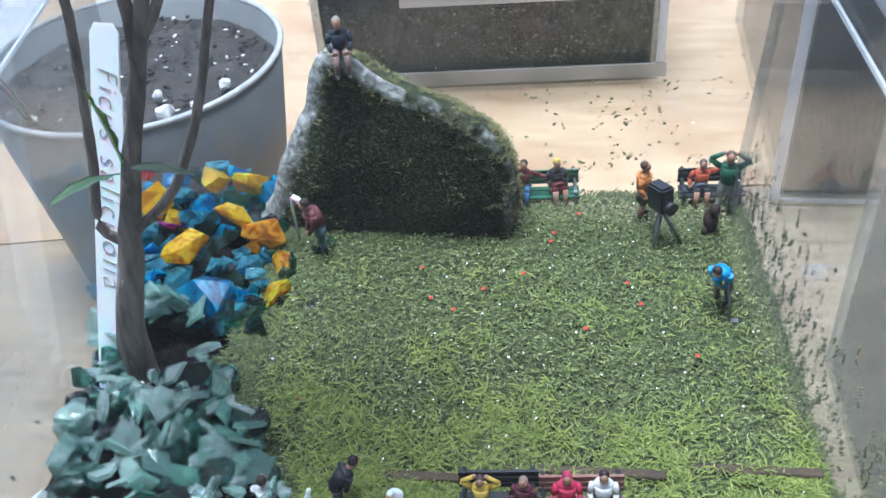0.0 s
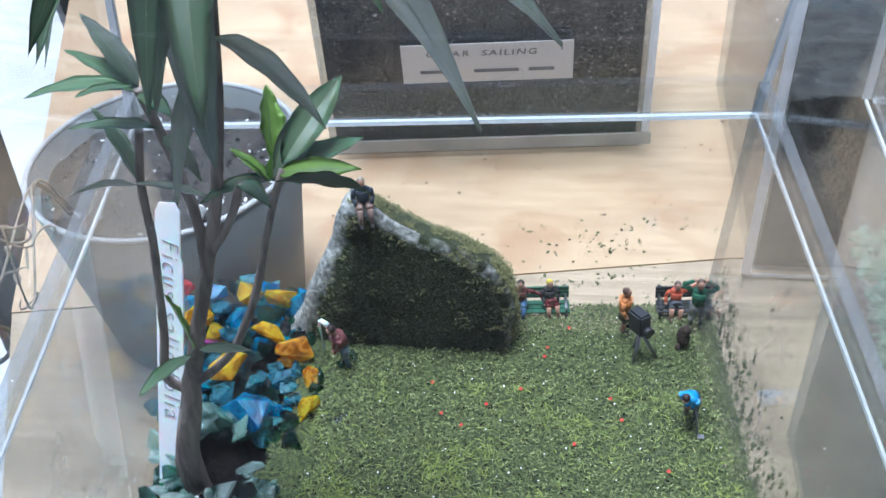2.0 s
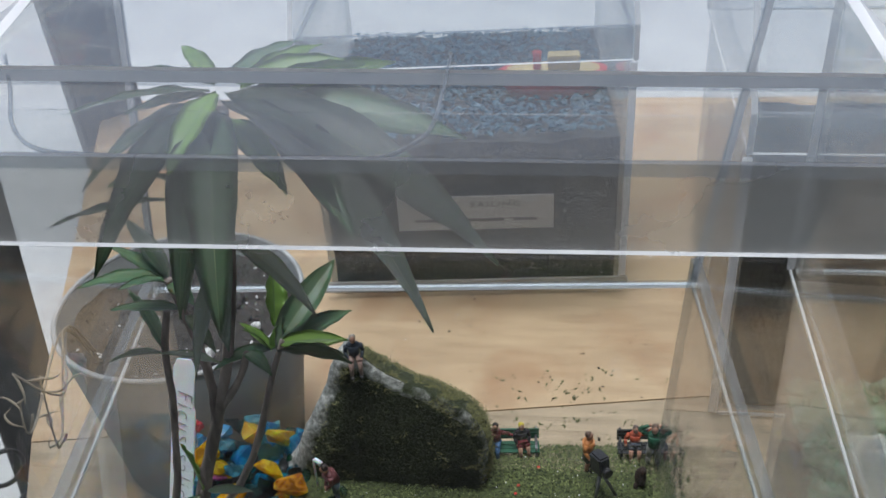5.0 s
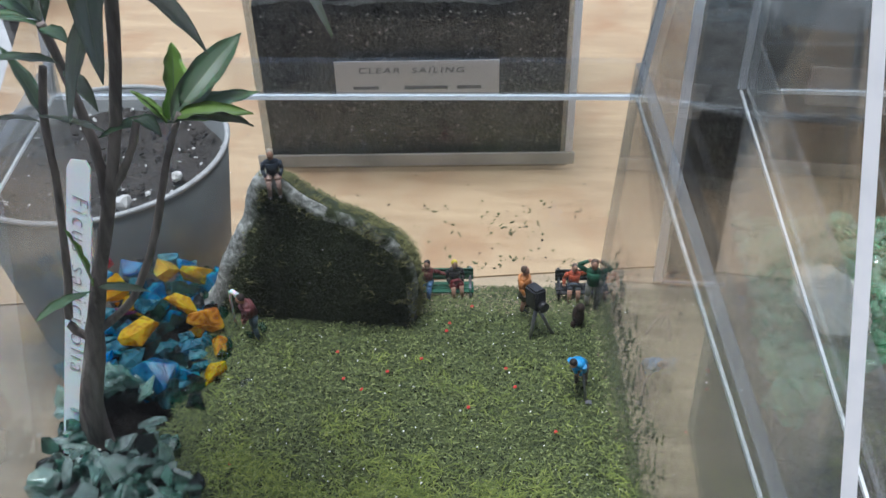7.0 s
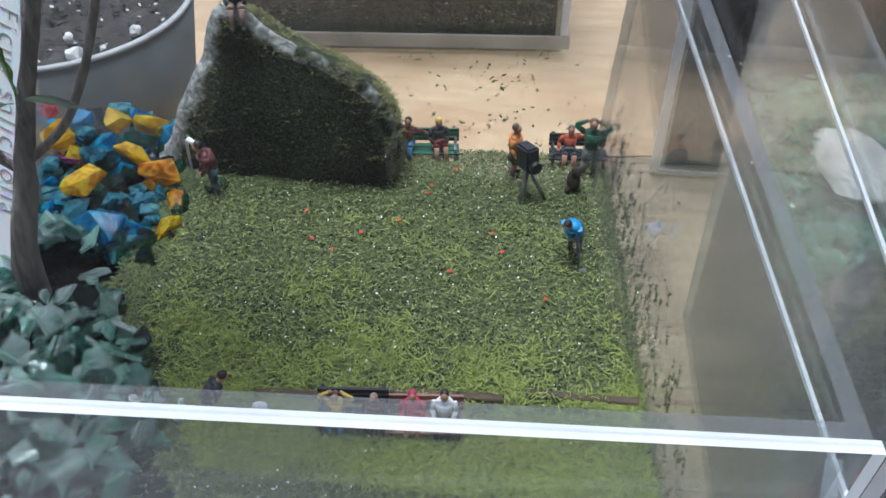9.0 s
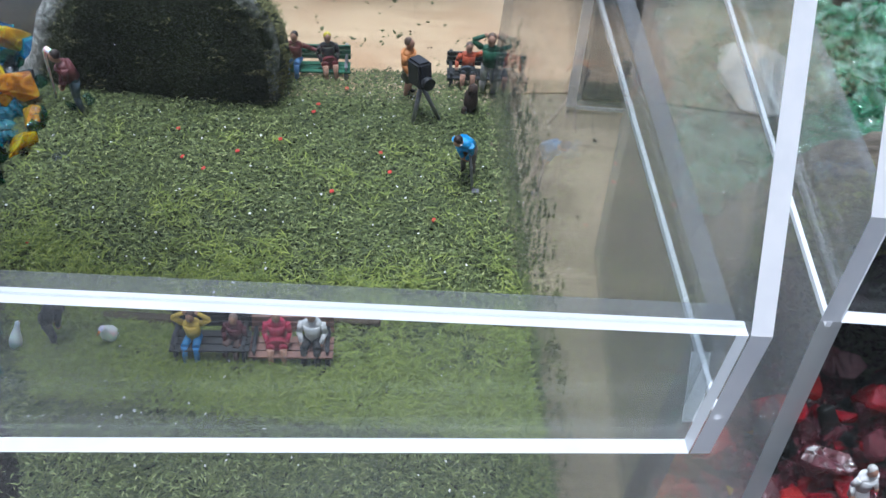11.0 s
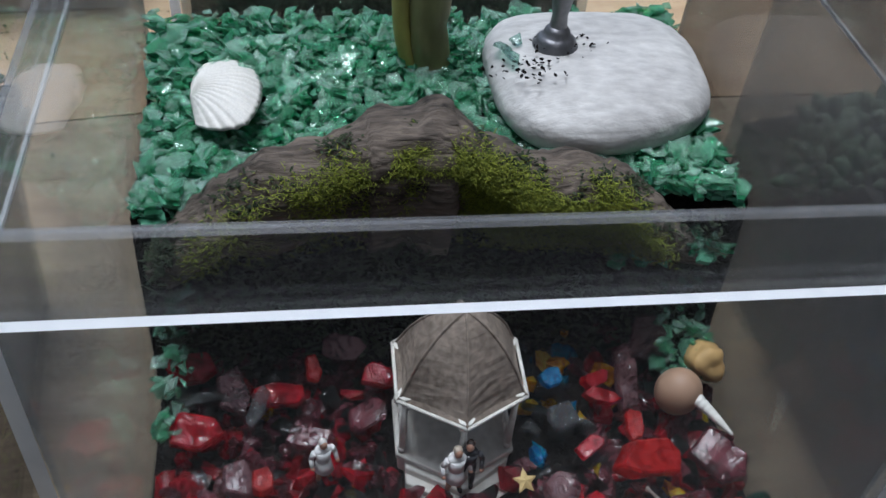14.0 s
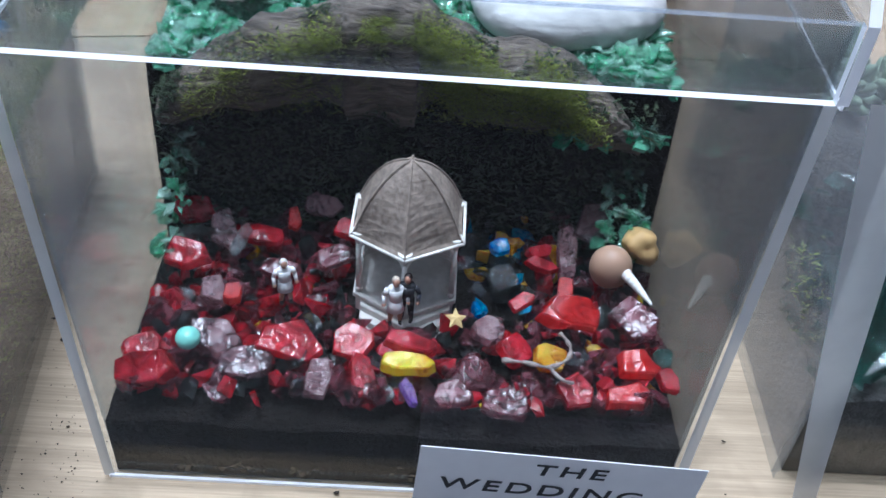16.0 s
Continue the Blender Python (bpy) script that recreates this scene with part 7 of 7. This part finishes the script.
steel_bar((-0.735, 0.905, -0.78), (-0.640, 0.870, 0.02), 0.088, 0.04, "dark grey steel post standing on the pale floor")
steel_bar((-0.440, 0.905, -0.78), (-0.460, 0.900, 0.30), 0.072, 0.04, "dark grey steel post behind the bench end")
chain = thing("hanging_chain", "thin dark steel chain with a large ring", "chain")
links = spline([(-0.640, 0.760, -0.180), (-0.600, 0.700, -0.250), (-0.5667, 0.668, -0.293)], 15)
LINK = bm_new()
tube(LINK, [(0.0045 * math.cos(k * math.pi / 6), 0, 0.0085 * math.sin(k * math.pi / 6)) for k in range(13)], [0.0014] * 13, 6)
link_mesh = mesh_of("link", LINK, STEEL)
for i, p in enumerate(links + [Vector((-0.540, 0.640, -0.350)) + Vector((0.010, 0.004, -0.013)) * k for k in range(9)]):
    ob = part("link", link_mesh, STEEL, chain)
    ob.matrix_world = Matrix.Translation(p) @ Euler((0.5, 0.6, 1.57 * (i % 2))).to_matrix().to_4x4()
bm = bm_new()
tube(bm, [(0.020 * math.cos(k * math.pi / 12), 0, 0.034 * math.sin(k * math.pi / 12)) for k in range(25)], [0.0028] * 25, 10)
ob = part("ring", bm, STEEL, chain, "large plain steel ring")
ob.matrix_world = Matrix.Translation((-0.5567, 0.6534, -0.3162)) @ Euler((0.3, 0.25, 0.7)).to_matrix().to_4x4()
weed = thing("dried_weed", "dry brown weed leaning out of the grey pot", "weed")
DRY = paint("dry_stalk", (0.34, 0.28, 0.21), (0.22, 0.18, 0.13), 200, 0.85)
r5 = random.Random(8)
for k in range(3):
    x0, y0 = -0.205 + 0.010 * r5.uniform(-1, 1), 0.374 + 0.008 * r5.uniform(-1, 1)
    path = spline([(x0, y0, 0.0985), (x0 + 0.008, y0 - 0.030, 0.140), (-0.150 + r5.uniform(-0.012, 0.012), 0.258 + r5.uniform(-0.014, 0.01), 0.165 + r5.uniform(-0.02, 0.02)), (-0.145 + r5.uniform(-0.018, 0.014), 0.248 + r5.uniform(-0.012, 0.012), 0.196 + r5.uniform(-0.01, 0.012))], 22)
    bm = bm_new()
    tube(bm, path, [0.0007 - 0.0003 * i / 21 for i in range(22)], 6, wob=0.3)
    part("stalk", bm, DRY, weed)
    for i in range(13, 22, 2):
        bm = bm_new()
        q, d = path[i], Vector((r5.gauss(0, 1), r5.gauss(0, 1), r5.gauss(0.2, 0.7))).normalized()
        e = Vector((r5.gauss(0, 1), r5.gauss(0, 1), r5.gauss(0, 1))).normalized()
        tube(bm, spline([q, q + d * 0.005, q + d * 0.009 + e * 0.003, q + d * 0.008 + e * 0.007], 8), [0.0002, 0.0003, 0.0005, 0.0006, 0.0005, 0.0004, 0.0003, 0.0001], 6)
        part("seed_head", bm, DRY, weed)
# cut-out edge in the lid of the park case
bm = bm_new()
tube(bm, spline([(-0.082, 0.200, 0.3535), (-0.070, 0.180, 0.3535), (-0.060, 0.162, 0.3533), (-0.050, 0.152, 0.3530), (-0.036, 0.1495, 0.3528), (-0.010, 0.1500, 0.3515), (0.010, 0.1510, 0.3510), (0.021, 0.153, 0.3505), (0.028, 0.162, 0.3503), (0.0295, 0.176, 0.3503), (0.029, 0.205, 0.3505)], 70), [0.0005] * 70, 8)
ob = part("lid_cutout", bm, SEAM, bpy.data.objects["display_case"], "rounded polished cut-out edge")
ob.matrix_world = Matrix.Identity(4)
rng = np.random.default_rng(97)
k = rng.uniform(0.05, 0.95, 90)
flecks("dust_specks", np.stack([rng.uniform(-0.10, 0.11, 90), -0.1210 + 0.0990 * k, 0.2120 + 0.1300 * k], 1), 0.00030, PERLITE, "pale specks of dust on the sloped clear front", "dust", M1)
